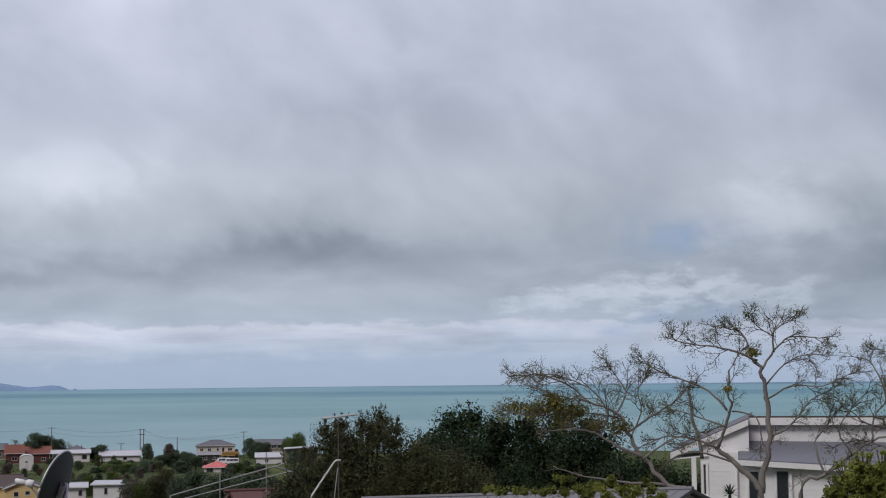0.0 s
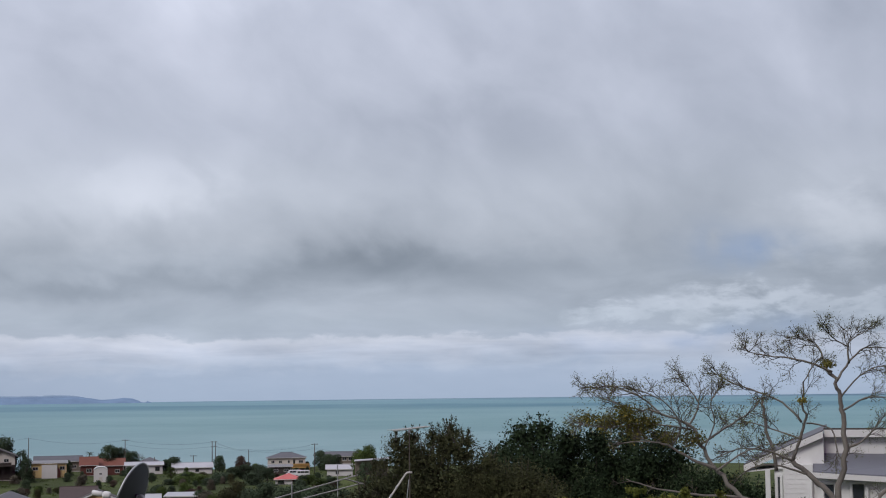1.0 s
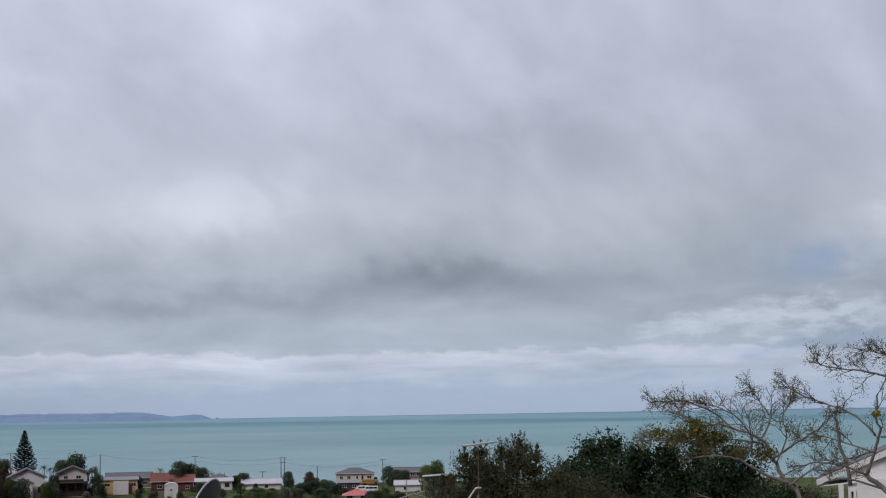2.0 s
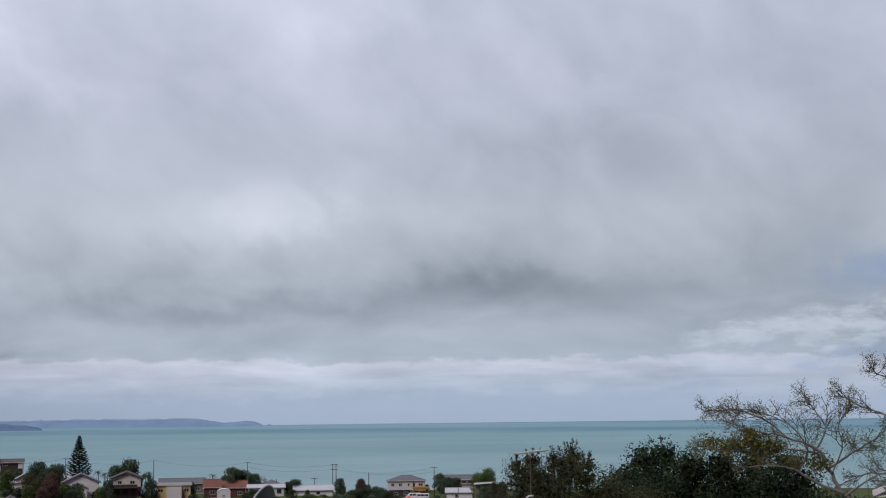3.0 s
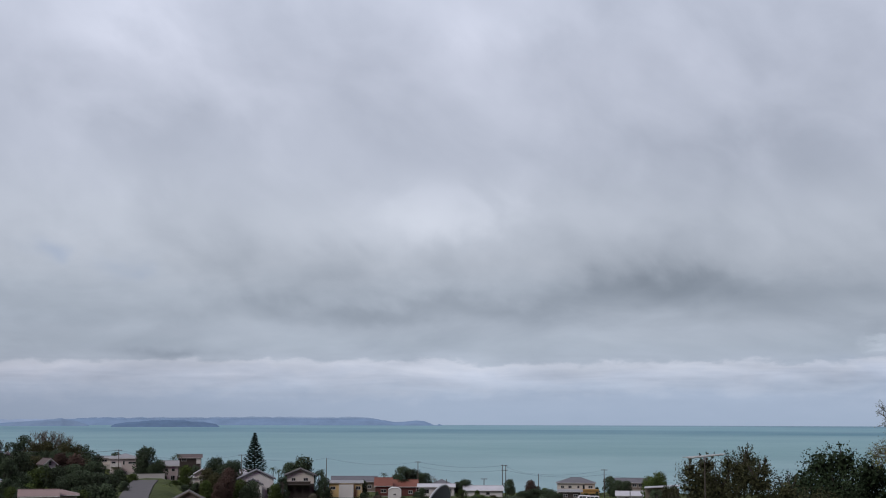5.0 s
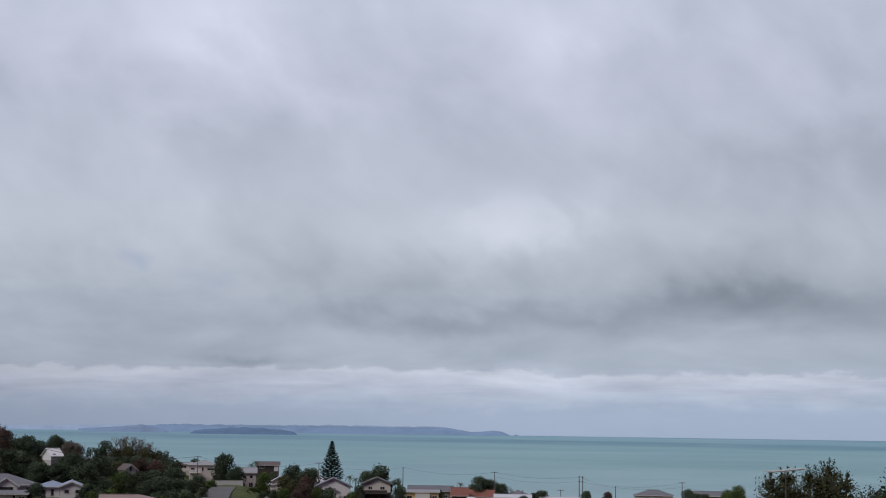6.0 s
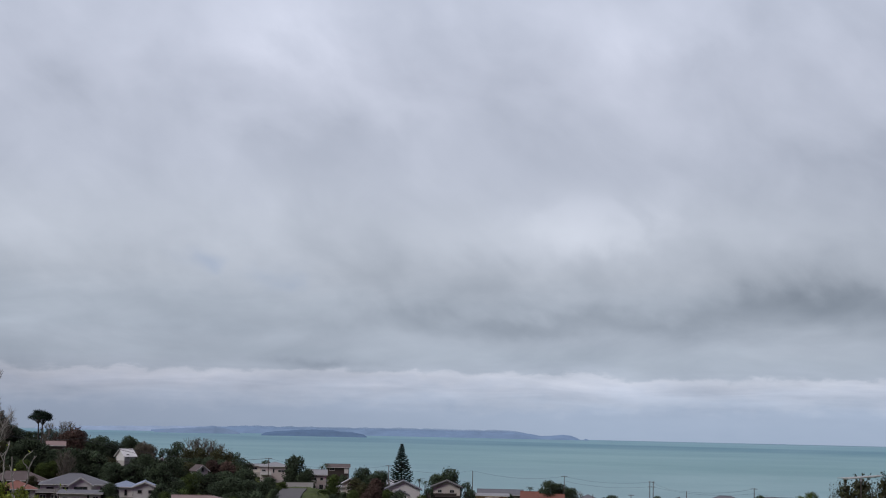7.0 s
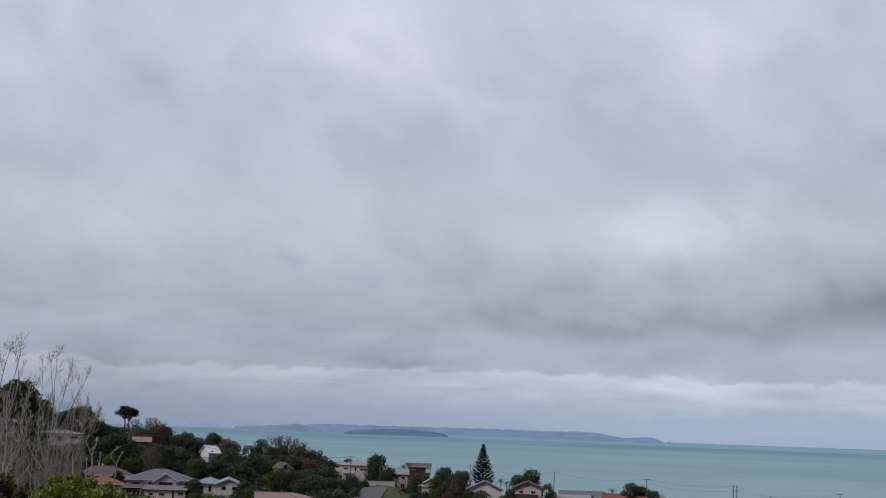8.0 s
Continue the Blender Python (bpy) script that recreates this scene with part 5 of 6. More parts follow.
def cable(a, b, sag, r=0.02):
    line = [tuple(a.lerp(b, i / 14) - Vector((0, 0, sag * 4 * (i / 14) * (1 - i / 14)))) for i in range(15)]
    tagged(mesh_object("cable", tube(line, [r] * 15, 4), "wire"), "thin black overhead power cable between poles", "cable", "overhead cables")


low = Vector((0, 0, -1.7))
side_ = Vector((0, 0, -0.2))
cable(p1 + side_, p2 + side_, 1.2)
cable(p1 + low, p2 + low, 1.2)
cable(p2 + side_, p3, 0.8)
cable(p2 + low, p4 + low, 1.5)
cable(p3, p4 + side_, 0.9)
cable(p5, p1 + side_, 1.5)
cable(p6 + side_, p5, 1.5)
cable(p4 + low, spot(1.46, -2.65, 480), 1.0)
cable(p7 + side_, spot(32.75, -0.69, 400), 2.5, 0.05)
cable(spot(32.75, -0.69, 400), spot(36.47, -0.41, 380), 1.5, 0.05)
cable(p7 + low, spot(32.74, -0.77, 398), 2.5, 0.05)
cable(p7 + side_, p6 + side_, 2.0)


# ---- road, kerb and white garden wall ----
def strip(name, label, category, mat, stations, w, lift, thick):
    """A ribbon laid on the ground through the stations (bearing, distance)."""
    pts = []
    for (a0, d0), (a1, d1) in zip(stations, stations[1:]):
        for i in range(8):
            s = i / 8
            pts.append(spot(a0 + (a1 - a0) * s, 0, d0 + (d1 - d0) * s))
    level = [max(height(p.x + dx, p.y) for dx in (-w * 0.4, 0, w * 0.4)) for p in pts]
    level = [sum(level[max(i - 4, 0):i + 5]) / len(level[max(i - 4, 0):i + 5]) for i in range(len(level))]
    v, f = [], []
    for i, p in enumerate(pts):
        way = (pts[min(i + 1, len(pts) - 1)] - pts[max(i - 1, 0)])
        way.z = 0
        way.normalize()
        s = Vector((-way.y, way.x, 0)) * w / 2
        z = level[i] + lift
        for q, dz in ((-1, 0), (1, 0), (1, -thick), (-1, -thick)):
            v.append((p.x + s.x * q, p.y + s.y * q, z + dz))
        if i:
            a, b = (i - 1) * 4, i * 4
            f += [(a + j, a + (j + 1) % 4, b + (j + 1) % 4, b + j) for j in range(4)]
    return tagged(mesh_object(name, (v, f), mat), label, category, kind="structure")


strip("road", "grey asphalt street winding down the slope", "road", "asphalt", ((25.42, 345), (25.3, 380), (25.1, 420), (24.85, 457)), 7.0, 0.28, 1.0)
a_, b_ = spot(25.23, -2.41, 464), spot(24.20, -2.35, 466)
v_ = (b_ - a_)
gw = thing("garden_wall", a_, math.degrees(math.atan2(v_.y, v_.x)), "low white painted garden wall at the street", "wall")
part("wall", box(bmesh.new(), 0, v_.length, 0, 0.25, -1.0, 1.6), "white", gw)
part("coping", box(bmesh.new(), -0.05, v_.length + 0.05, -0.05, 0.3, 1.6, 1.7), "concrete", gw)


def vehicle(place, turn, length, label):
    """A parked van: body, glasshouse, wheels."""
    ob = thing("van", place, turn, label, "van")
    bm = bmesh.new()
    n = ((-0.5, 0.35), (-0.5, 1.0), (-0.38, 1.15), (-0.28, 1.9), (-0.2, 2.0), (0.48, 2.0), (0.5, 1.8), (0.5, 0.35))
    fr = [bm.verts.new((x * length, -0.9, z)) for x, z in n]
    bk = [bm.verts.new((x * length, 0.9, z)) for x, z in n]
    bm.faces.new(fr)
    bm.faces.new(list(reversed(bk)))
    for i in range(len(n)):
        j = (i + 1) % len(n)
        bm.faces.new((fr[j], fr[i], bk[i], bk[j]))
    bmesh.ops.recalc_face_normals(bm, faces=bm.faces)
    bmesh.ops.bevel(bm, geom=bm.edges[:], offset=0.06, segments=2, affect="EDGES")
    part("body", bm, "whitecar", ob)
    for x0, x1 in ((-0.26, -0.08), (-0.06, 0.18), (0.2, 0.44)):
        part("side_window", box(bmesh.new(), x0 * length, x1 * length, -0.93, -0.895, 1.2, 1.75), "glass", ob)
    for x in (-0.32, 0.32):
        for y in (-0.85, 0.85):
            w = part("wheel", tube([(x * length, y - 0.1, 0.33), (x * length, y + 0.1, 0.33)], [0.33, 0.33], 14), "rubber", ob)
            part("rim", tube([(x * length, y - 0.115, 0.33), (x * length, y + 0.115, 0.33)], [0.2, 0.2], 10), "alloy", w)


vp = spot(8.14, -3.23, 480)
vp.z = height(vp.x, vp.y)
vehicle(vp, 8, 5.0, "white van parked beside a shed")
vp = spot(8.45, -3.14, 484)
vp.z = height(vp.x, vp.y)
vehicle(vp, 14, 4.6, "white van parked by the deck")


# ---- the near roof, dish, aerial and rail ----
# pale metal roof of the house just below
def neighbour():
    a, b = spot(3.19, -4.62, 30), spot(-9.29, -4.32, 26)
    way = (b - a)
    ang = math.degrees(math.atan2(way.y, way.x))
    ln = math.hypot(way.x, way.y)
    ob = thing("neighbour_house", (a.x, a.y, a.z), ang, "house below with a pale ribbed metal roof", "house")
    rise = b.z - a.z
    bm = slab(bmesh.new(), (0, -7, -1.6), (ln, -7, rise - 1.6), (ln, 0, rise), (0, 0, 0), 0.06)
    bmesh.ops.recalc_face_normals(bm, faces=bm.faces)
    part("roof", bm, "oldroof", ob)
    bm = slab(bmesh.new(), (0, 0, 0), (ln, 0, rise), (ln, 4, rise - 1.2), (0, 4, -1.2), 0.06)
    bmesh.ops.recalc_face_normals(bm, faces=bm.faces)
    part("roof", bm, "oldroof", ob)
    for i in range(int(ln / 0.3)):
        x = 0.15 + i * 0.3
        q = rise * x / ln
        part("rib", tube([(x, -6.95, q - 1.585), (x, -0.02, q + 0.005)], [0.004, 0.004], 4), "oldroof", ob)
    part("ridge_cap", tube([(0, 0, 0.0), (ln, 0, rise)], [0.05, 0.05], 6), "oldroof", ob)
    bm = bmesh.new()
    solid(bm, [(ln - 0.12, -6.9, rise - 1.72), (ln - 0.12, 0, rise - 0.08), (ln - 0.12, 3.9, rise - 1.3), (ln - 0.12, 3.9, -5.5), (ln - 0.12, -6.9, -5.5),
               (ln - 0.3, -6.9, rise - 1.72), (ln - 0.3, 0, rise - 0.08), (ln - 0.3, 3.9, rise - 1.3), (ln - 0.3, 3.9, -5.5), (ln - 0.3, -6.9, -5.5)],
          ((0, 1, 2, 3, 4), (9, 8, 7, 6, 5), (0, 5, 6, 1), (1, 6, 7, 2), (2, 7, 8, 3), (3, 8, 9, 4), (4, 9, 5, 0)))
    bmesh.ops.recalc_face_normals(bm, faces=bm.faces)
    part("gable_wall", bm, "white", ob)
    part("wall", box(bmesh.new(), 0.5, ln - 0.4, -6.6, 3.6, -5.5, -1.75), "white", ob)


def satellite_dish():
    az, el = 14.41, -3.92
    c = spot(az, el, 17.0)
    ob = thing("satellite_dish", c, az, "dark grey satellite dish seen from behind on a pole", "satellite dish")
    bm = bmesh.new()
    rings, seg, rx, depth = 8, 44, 0.385, 0.06
    for off in (0.0, 0.012):
        grid = []
        for i in range(1, rings + 1):
            r = i / rings
            grid.append([bm.verts.new((rx * r * math.cos(2 * math.pi * j / seg), off - depth * r * r, rx * r * math.sin(2 * math.pi * j / seg))) for j in range(seg)])
        mid = bm.verts.new((0, off, 0))
        for j in range(seg):
            bm.faces.new((mid, grid[0][j], grid[0][(j + 1) % seg]))
            for i in range(rings - 1):
                bm.faces.new((grid[i][j], grid[i + 1][j], grid[i + 1][(j + 1) % seg], grid[i][(j + 1) % seg]))
    bmesh.ops.recalc_face_normals(bm, faces=bm.faces)
    bowl = part("reflector", bm, "dish", ob, smooth=True)
    n = Vector((-0.86, 0.36, 0.32)).normalized()
    z = (Vector((0, 0, 1)) - n * n.z).normalized()
    x = (-n).cross(z)
    bowl.matrix_local = Matrix((x, -n, z)).transposed().to_4x4()
    ring = [(rx * 1.005 * math.cos(2 * math.pi * j / seg), 0.006 - depth, rx * 1.005 * math.sin(2 * math.pi * j / seg)) for j in range(seg + 1)]
    part("rim", tube(ring, [0.012] * len(ring), 6), "steel", bowl, "pale worn rim", smooth=True)
    part("back_plate", box(bmesh.new(), -0.06, 0.06, 0.014, 0.024, -0.12, 0.06), "dish", bowl)
    for s in (-1, 1):
        part("bracket", box(bmesh.new(), s * 0.045 - 0.004, s * 0.045 + 0.004, 0.024, 0.09, -0.12, 0.03), "steel", bowl)
        loop = [(s * 0.025, 0.06 + 0.03 * math.cos(a * 0.5), 0.03 + 0.03 * math.sin(a * 0.5)) for a in range(14)]
        part("u_bolt", tube(loop, [0.005] * 14, 6), "steel", bowl)
    for q in range(4):
        a, b = (-0.05, 0.05)[q % 2], (-0.10, 0.04)[q // 2]
        part("bolt", tube([(a, 0.028, b), (a, 0.045, b)], [0.011, 0.011], 6), "steel", bowl)
    part("feed_arm", tube([(0.06, 0.0, -0.42), (-0.17, 0.08, -0.16), (-0.33, 0.13, 0.03)], [0.013, 0.013, 0.011], 6), "alloy", ob)
    part("feed_horn", tube([(-0.47, 0.15, 0.065), (-0.46, 0.15, 0.065), (-0.36, 0.13, 0.045), (-0.355, 0.13, 0.045)], [0.02, 0.03, 0.03, 0.022], 12), "white", ob, "white cylindrical receiver", smooth=True)
    part("horn_cap", tube([(-0.35, 0.125, 0.043), (-0.33, 0.12, 0.04), (-0.28, 0.11, 0.03), (-0.265, 0.11, 0.028)], [0.03, 0.042, 0.042, 0.03], 12), "white", ob, smooth=True)
    g = height(c.x, c.y) - c.z
    b = -n * 0.08
    part("pole", tube([(b.x, b.y, g - 0.3), (b.x, b.y, 0.03)], [0.024, 0.024], 10), "steel", ob, smooth=True)
    part("lead", tube([(b.x + 0.03, b.y, g), (b.x + 0.03, b.y, -0.3), (0.03, -0.02, -0.2), (0, 0, -0.15)], [0.006] * 4, 6), "wire", ob)


def tv_aerial():
    top = spot(4.09, -1.51, 40)
    g = height(top.x, top.y)
    ob = thing("tv_aerial", (top.x, top.y, g), 4, "weathered television aerial on a guyed steel mast", "aerial")
    h = top.z - g
    part("mast", tube([(0, 0, -0.3), (0, 0, h)], [0.018, 0.015], 8), "pole", ob)
    part("stay", tube([(-0.14, 0.05, h - 2.4), (-0.02, 0, h - 1.35)], [0.014, 0.014], 6), "steel", ob)
    boom = part("boom", tube([(-0.42, -0.25, h - 0.05), (0.48, 0.3, h + 0.03)], [0.018, 0.018], 6), "alloy", ob)
    for i in range(11):
        s = i / 10
        ln = 0.30 - 0.14 * s
        x, y, z = -0.42 + 0.9 * s, -0.25 + 0.55 * s, h - 0.05 + 0.08 * s
        part("element", tube([(x - ln * 0.52, y + ln * 0.85, z + 0.02), (x + ln * 0.52, y - ln * 0.85, z + 0.02)], [0.010, 0.010], 5), "alloy", boom)
    part("bracket", box(bmesh.new(), -0.028, 0.028, -0.028, 0.028, h - 0.1, h - 0.01), "steel", ob)


def bent_pipe():
    pts = [spot(5.24, -4.76, 38), spot(5.09, -4.44, 38), spot(4.25, -3.23, 38), spot(4.19, -3.17, 38), spot(4.10, -3.16, 38), spot(3.99, -3.17, 38)]
    g = height(pts[0].x, pts[0].y)
    foot = Vector((pts[0].x, pts[0].y, g))
    ob = thing("vent_pipe", foot, 0, "pale slanting steel pipe with a hooked end", "pipe")
    line = [Vector((0, 0, -0.3))] + [p - foot for p in pts]
    part("pipe", tube(line, [0.026] * len(line), 8), "concrete", ob, smooth=True)
    for s in (0.35, 0.6):
        c = line[2].lerp(line[3], s)
        part("collar", tube([tuple(c - (line[3] - line[2]).normalized() * 0.03), tuple(c + (line[3] - line[2]).normalized() * 0.03)], [0.034, 0.034], 8), "steel", ob)


def roof_rail():
    """Two rails on posts running down beside a roof."""
    a0, a1 = spot(10.37, -4.36, 52), spot(6.06, -3.23, 60)
    b0, b1 = spot(10.37, -4.60, 52), spot(5.85, -3.53, 60)
    g = height(a0.x, a0.y)
    base = Vector((a0.x, a0.y, g))
    ob = thing("roof_rail", base, 0, "pale twin-rail fence on slim posts", "railing")
    for p, q in ((a0, a1), (b0, b1)):
        part("rail", tube([p - base, q - base], [0.024, 0.024], 8), "concrete", ob)
    part("rail", tube([spot(6.51, -3.37, 59) - base, spot(5.83, -3.57, 60) - base], [0.03, 0.03], 8), "concrete", ob)
    for az, el, d in ((6.81, -2.83, 58.5), (8.54, -3.50, 55)):
        p = spot(az, el, d)
        part("post", tube([p - base, Vector((p.x, p.y, height(p.x, p.y) - 0.3)) - base], [0.02, 0.02], 8), "steel", ob)
    part("post", tube([a0 - base, Vector((0, 0, -0.3))], [0.03, 0.03], 8), "steel", ob, "end post")


neighbour()
satellite_dish()
tv_aerial()
bent_pipe()
roof_rail()


# ---- near trees, built limb by limb ----
class Plant:
    """A tree in the making: x to the right, z up, in units of u metres from its foot at d metres."""

    def __init__(self, name, label, category, az, el, d, u, ox, oy, lean, seed):
        c = spot(az, el, d)
        self.g = height(c.x, c.y)
        self.ob = thing(name, (c.x, c.y, c.z), az, label, category)
        self.u, self.ox, self.oy, self.lean = u, ox, oy, math.tan(radians(lean))
        self.rng = np.random.default_rng(seed)
        self.wood, self.twigs, self.pts, self.drop = [], [], [], self.g - c.z
        self.lift, self.rise, self.long = 0.035, -0.03, 0.48

    def at(self, x, y, depth=0.0):
        X, Y = (x - self.ox) * self.u, (self.oy - y) * self.u
        return Vector((X, depth, Y - X * self.lean))

    def shoot(self, p, way, length, r, level, leafy, droop):
        """A twig that curves upwards and forks at its end, again and again; leaves sit on the last forks."""
        rng = self.rng
        line, q, w = [p], p.copy(), way.normalized()
        for i in range(3):
            w = (w + Vector(rng.normal(size=3)) * 0.13 + Vector((0, 0, self.lift))).normalized()
            q = q + w * length / 3
            line.append(q.copy())
        self.twigs.append(tube(line, [r, r * 0.9, r * 0.8, r * 0.7], 4 if r > 0.006 else 3))
        if level:
            turn = rng.uniform(0, 6.28)
            across = w.cross(Vector((0.2, 1, 0.1))).normalized()
            deep = w.cross(across)
            for i in range(3 if rng.uniform() < 0.3 else 2):
                a = turn + 2.4 * i + (0.7 if i else 0)
                side = across * math.cos(a) + deep * math.sin(a) * 0.8
                self.shoot(q, w + side * rng.uniform(0.35, 0.75), length * rng.uniform(0.6, 0.88), r * 0.74, level - 1, leafy, droop)
            if rng.uniform() < 0.75:
                k = rng.integers(1, 3)
                side = across * rng.choice((-1.0, 1.0)) + deep * rng.uniform(-0.7, 0.7)
                self.shoot(line[k], w * 0.7 + side * 0.7, length * rng.uniform(0.45, 0.7), r * 0.68, level - 1, leafy, droop)
        else:
            for i in range(rng.poisson(leafy * 0.9)):
                self.pts.append(tuple(q + Vector(rng.normal(size=3) * 0.045) - Vector((0, 0, droop * rng.uniform(0, 1)))))

    def limb(self, path, r0, r1, depth=(0, 0), shoots=6, length=0.7, leafy=3.0, level=3, start=0.25, droop=0.04, thick=0.010):
        """A limb through the points of path (x, y, x, y, ...), from radius r0 to r1 (metres)."""
        n = len(path) // 2
        pts = [self.at(path[2 * i], path[2 * i + 1], depth[0] + (depth[1] - depth[0]) * i / max(n - 1, 1)) for i in range(n)]
        fine = []
        for i in range(n - 1):
            a, b, c, d = pts[max(i - 1, 0)], pts[i], pts[i + 1], pts[min(i + 2, n - 1)]
            for t in (0, 0.25, 0.5, 0.75):
                fine.append(0.5 * (2 * b + (c - a) * t + (2 * a - 5 * b + 4 * c - d) * t * t + (3 * b - a - 3 * c + d) * t ** 3) + Vector(self.rng.normal(size=3)) * r0 * 0.25)
        fine.append(pts[-1])
        m = len(fine)
        r0, r1 = r0 * 0.82, r1 * 0.8
        self.wood.append(tube(fine, [r0 + (r1 - r0) * (i / (m - 1)) ** 0.8 for i in range(m)], 8))
        for i in range(int(shoots * 1.25)):
            s = start + (1 - start) * (i + self.rng.uniform(0, 1)) / max(shoots, 1)
            k = min(int(s * (m - 1)), m - 2)
            p, w = fine[k], (fine[k + 1] - fine[k]).normalized()
            side = Vector(self.rng.normal(size=3) * (0.8, 0.9, 0.5))
            self.shoot(p, w * 0.7 + side * 0.6 + Vector((0, 0, self.rise)), length * self.long * self.rng.uniform(0.7, 1.15) * (1.15 - 0.4 * s), thick, level, leafy, droop)

    def finish(self, bark, mat, leaf):
        mesh_object("trunk", join(self.wood), bark, self.ob, smooth=True)
        if self.twigs:
            tagged(mesh_object("twig_spray", join(self.twigs), "twigbark" if bark == "bark" else bark, self.ob), kind="stuff")
        if self.pts:
            tagged(mesh_object("leafage", leaves(self.pts, leaf, self.rng, long=1.8), mat, self.ob), kind="stuff")


def coral_trees():
    t = Plant("coral_tree", "spreading half-bare coral tree with grey forking limbs", "tree", -11.66, -5.02, 32, 0.01211, 1340, 900, 0.61, 21)
    f = 900 - t.drop / t.u + 30
    t.limb((1356, f, 1352, 960, 1345, 880, 1330, 850, 1302, 822, 1275, 800), 0.105, 0.06, (0, 0), 0)
    t.limb((1275, 800, 1288, 762, 1300, 725, 1295, 700, 1304, 655, 1330, 622), 0.05, 0.014, (0, -0.5), 6, 0.5)
    t.limb((1292, 732, 1260, 700, 1215, 680, 1180, 668, 1142, 648), 0.032, 0.010, (0, 0.6), 8, 0.55)
    t.limb((1345, 880, 1352, 838, 1364, 780, 1360, 722, 1357, 690, 1350, 660, 1334, 642), 0.09, 0.04, (0, 0.3), 2, 0.4)
    t.limb((1352, 662, 1375, 630, 1402, 606, 1445, 608, 1470, 606), 0.036, 0.008, (0.3, 0.9), 8, 0.5)
    t.limb((1345, 648, 1310, 632, 1262, 622, 1222, 618, 1200, 606), 0.036, 0.008, (0.2, -0.6), 9, 0.5)
    t.limb((1374, 632, 1374, 600, 1388, 586, 1424, 570), 0.03, 0.008, (0.4, 0.1), 7, 0.5)
    t.limb((1334, 642, 1326, 608, 1312, 594, 1266, 586), 0.03, 0.008, (0.2, 0.9), 8, 0.45)
    t.limb((1372, 604, 1352, 592, 1338, 578, 1332, 566), 0.02, 0.007, (0.3, -0.2), 5, 0.4)
    t.limb((1358, 715, 1400, 692, 1452, 690, 1502, 668), 0.03, 0.008, (0.2, -0.7), 8, 0.5)
    t.limb((1365, 778, 1402, 758, 1436, 716, 1490, 688), 0.034, 0.009, (0.2, 0.8), 8, 0.5)
    t.limb((1358, 692, 1390, 655, 1420, 640, 1460, 638), 0.025, 0.008, (0.2, -0.3), 7, 0.45)
    t.limb((1275, 800, 1238, 782, 1190, 778, 1150, 792), 0.035, 0.010, (0, -0.6), 7, 0.5)
    t.limb((1300, 735, 1340, 745, 1352, 790, 1366, 800), 0.022, 0.016, (0, 0.1), 2, 0.4)
    t.limb((1288, 762, 1240, 745, 1200, 735, 1165, 742), 0.025, 0.008, (0, 0.8), 8, 0.5)
    t.limb((1410, f, 1412, 880, 1452, 846, 1502, 808, 1535, 785, 1585, 772), 0.075, 0.02, (0.5, 0.4), 7, 0.55)
    t.limb((1455, 844, 1440, 790, 1462, 760, 1480, 735), 0.035, 0.012, (0.5, 1.0), 5, 0.45, 4.0)
    t.limb((1502, 808, 1480, 770, 1500, 730, 1530, 700), 0.03, 0.010, (0.4, 0), 5, 0.5, 4.0)
    t.limb((1535, 785, 1540, 745, 1560, 720, 1580, 690), 0.03, 0.010, (0.4, 0.6), 5, 0.5, 4.0)
    t.limb((1302, 822, 1240, 805, 1200, 815, 1175, 840), 0.03, 0.012, (0, -0.5), 4, 0.45)
    t.finish("bark", "coral", 0.016)
    t = Plant("coral_tree", "low spreading coral tree with yellowing leaves", "tree", -9.48, -5.03, 31, 0.01173, 1235, 900, 0.61, 8)
    f = 900 - t.drop / t.u + 30
    t.limb((1262, f, 1240, 900, 1182, 862, 1142, 815, 1115, 770, 1092, 737, 1050, 720, 1000, 710, 945, 692), 0.085, 0.012, (0, 0.5), 12, 0.6, start=0.55)
    t.limb((1142, 815, 1098, 795, 1060, 772, 1030, 766, 975, 768), 0.045, 0.012, (0.1, -0.5), 6, 0.45, 2.0)
    t.limb((1094, 740, 1112, 705, 1094, 672, 1080, 652), 0.03, 0.008, (0.3, 0.9), 8, 0.5)
    t.limb((1065, 775, 1082, 740, 1062, 702, 1012, 676, 960, 668), 0.03, 0.008, (0.1, -0.6), 11, 0.5)
    t.limb((1050, 722, 1010, 690, 960, 672, 905, 672), 0.028, 0.008, (0.4, 0.9), 11, 0.5)
    t.limb((1182, 862, 1100, 854, 1042, 845, 990, 828), 0.04, 0.010, (0, -0.6), 3, 0.4, 2.0)
    t.limb((1115, 770, 1160, 742, 1200, 716, 1222, 690), 0.034, 0.010, (0.2, 0.8), 8, 0.5)
    t.limb((1120, 780, 1140, 735, 1135, 700, 1150, 676), 0.025, 0.008, (0.2, 0), 8, 0.5)
    t.limb((1245, 820, 1232, 760, 1224, 720, 1222, 692), 0.05, 0.035, (1.2, 1.2), 1, 0.4)
    t.limb((1142, 815, 1180, 790, 1215, 775, 1260, 770), 0.03, 0.008, (0, 0.5), 6, 0.5)
    t.limb((1100, 745, 1020, 735, 960, 742, 905, 735), 0.025, 0.008, (0.3, -0.2), 8, 0.45, 4.0)
    t.finish("bark", "coral", 0.016)
    # a creeper of yellowing leaves over its lower boughs
    rng = np.random.default_rng(5)
    pts = []
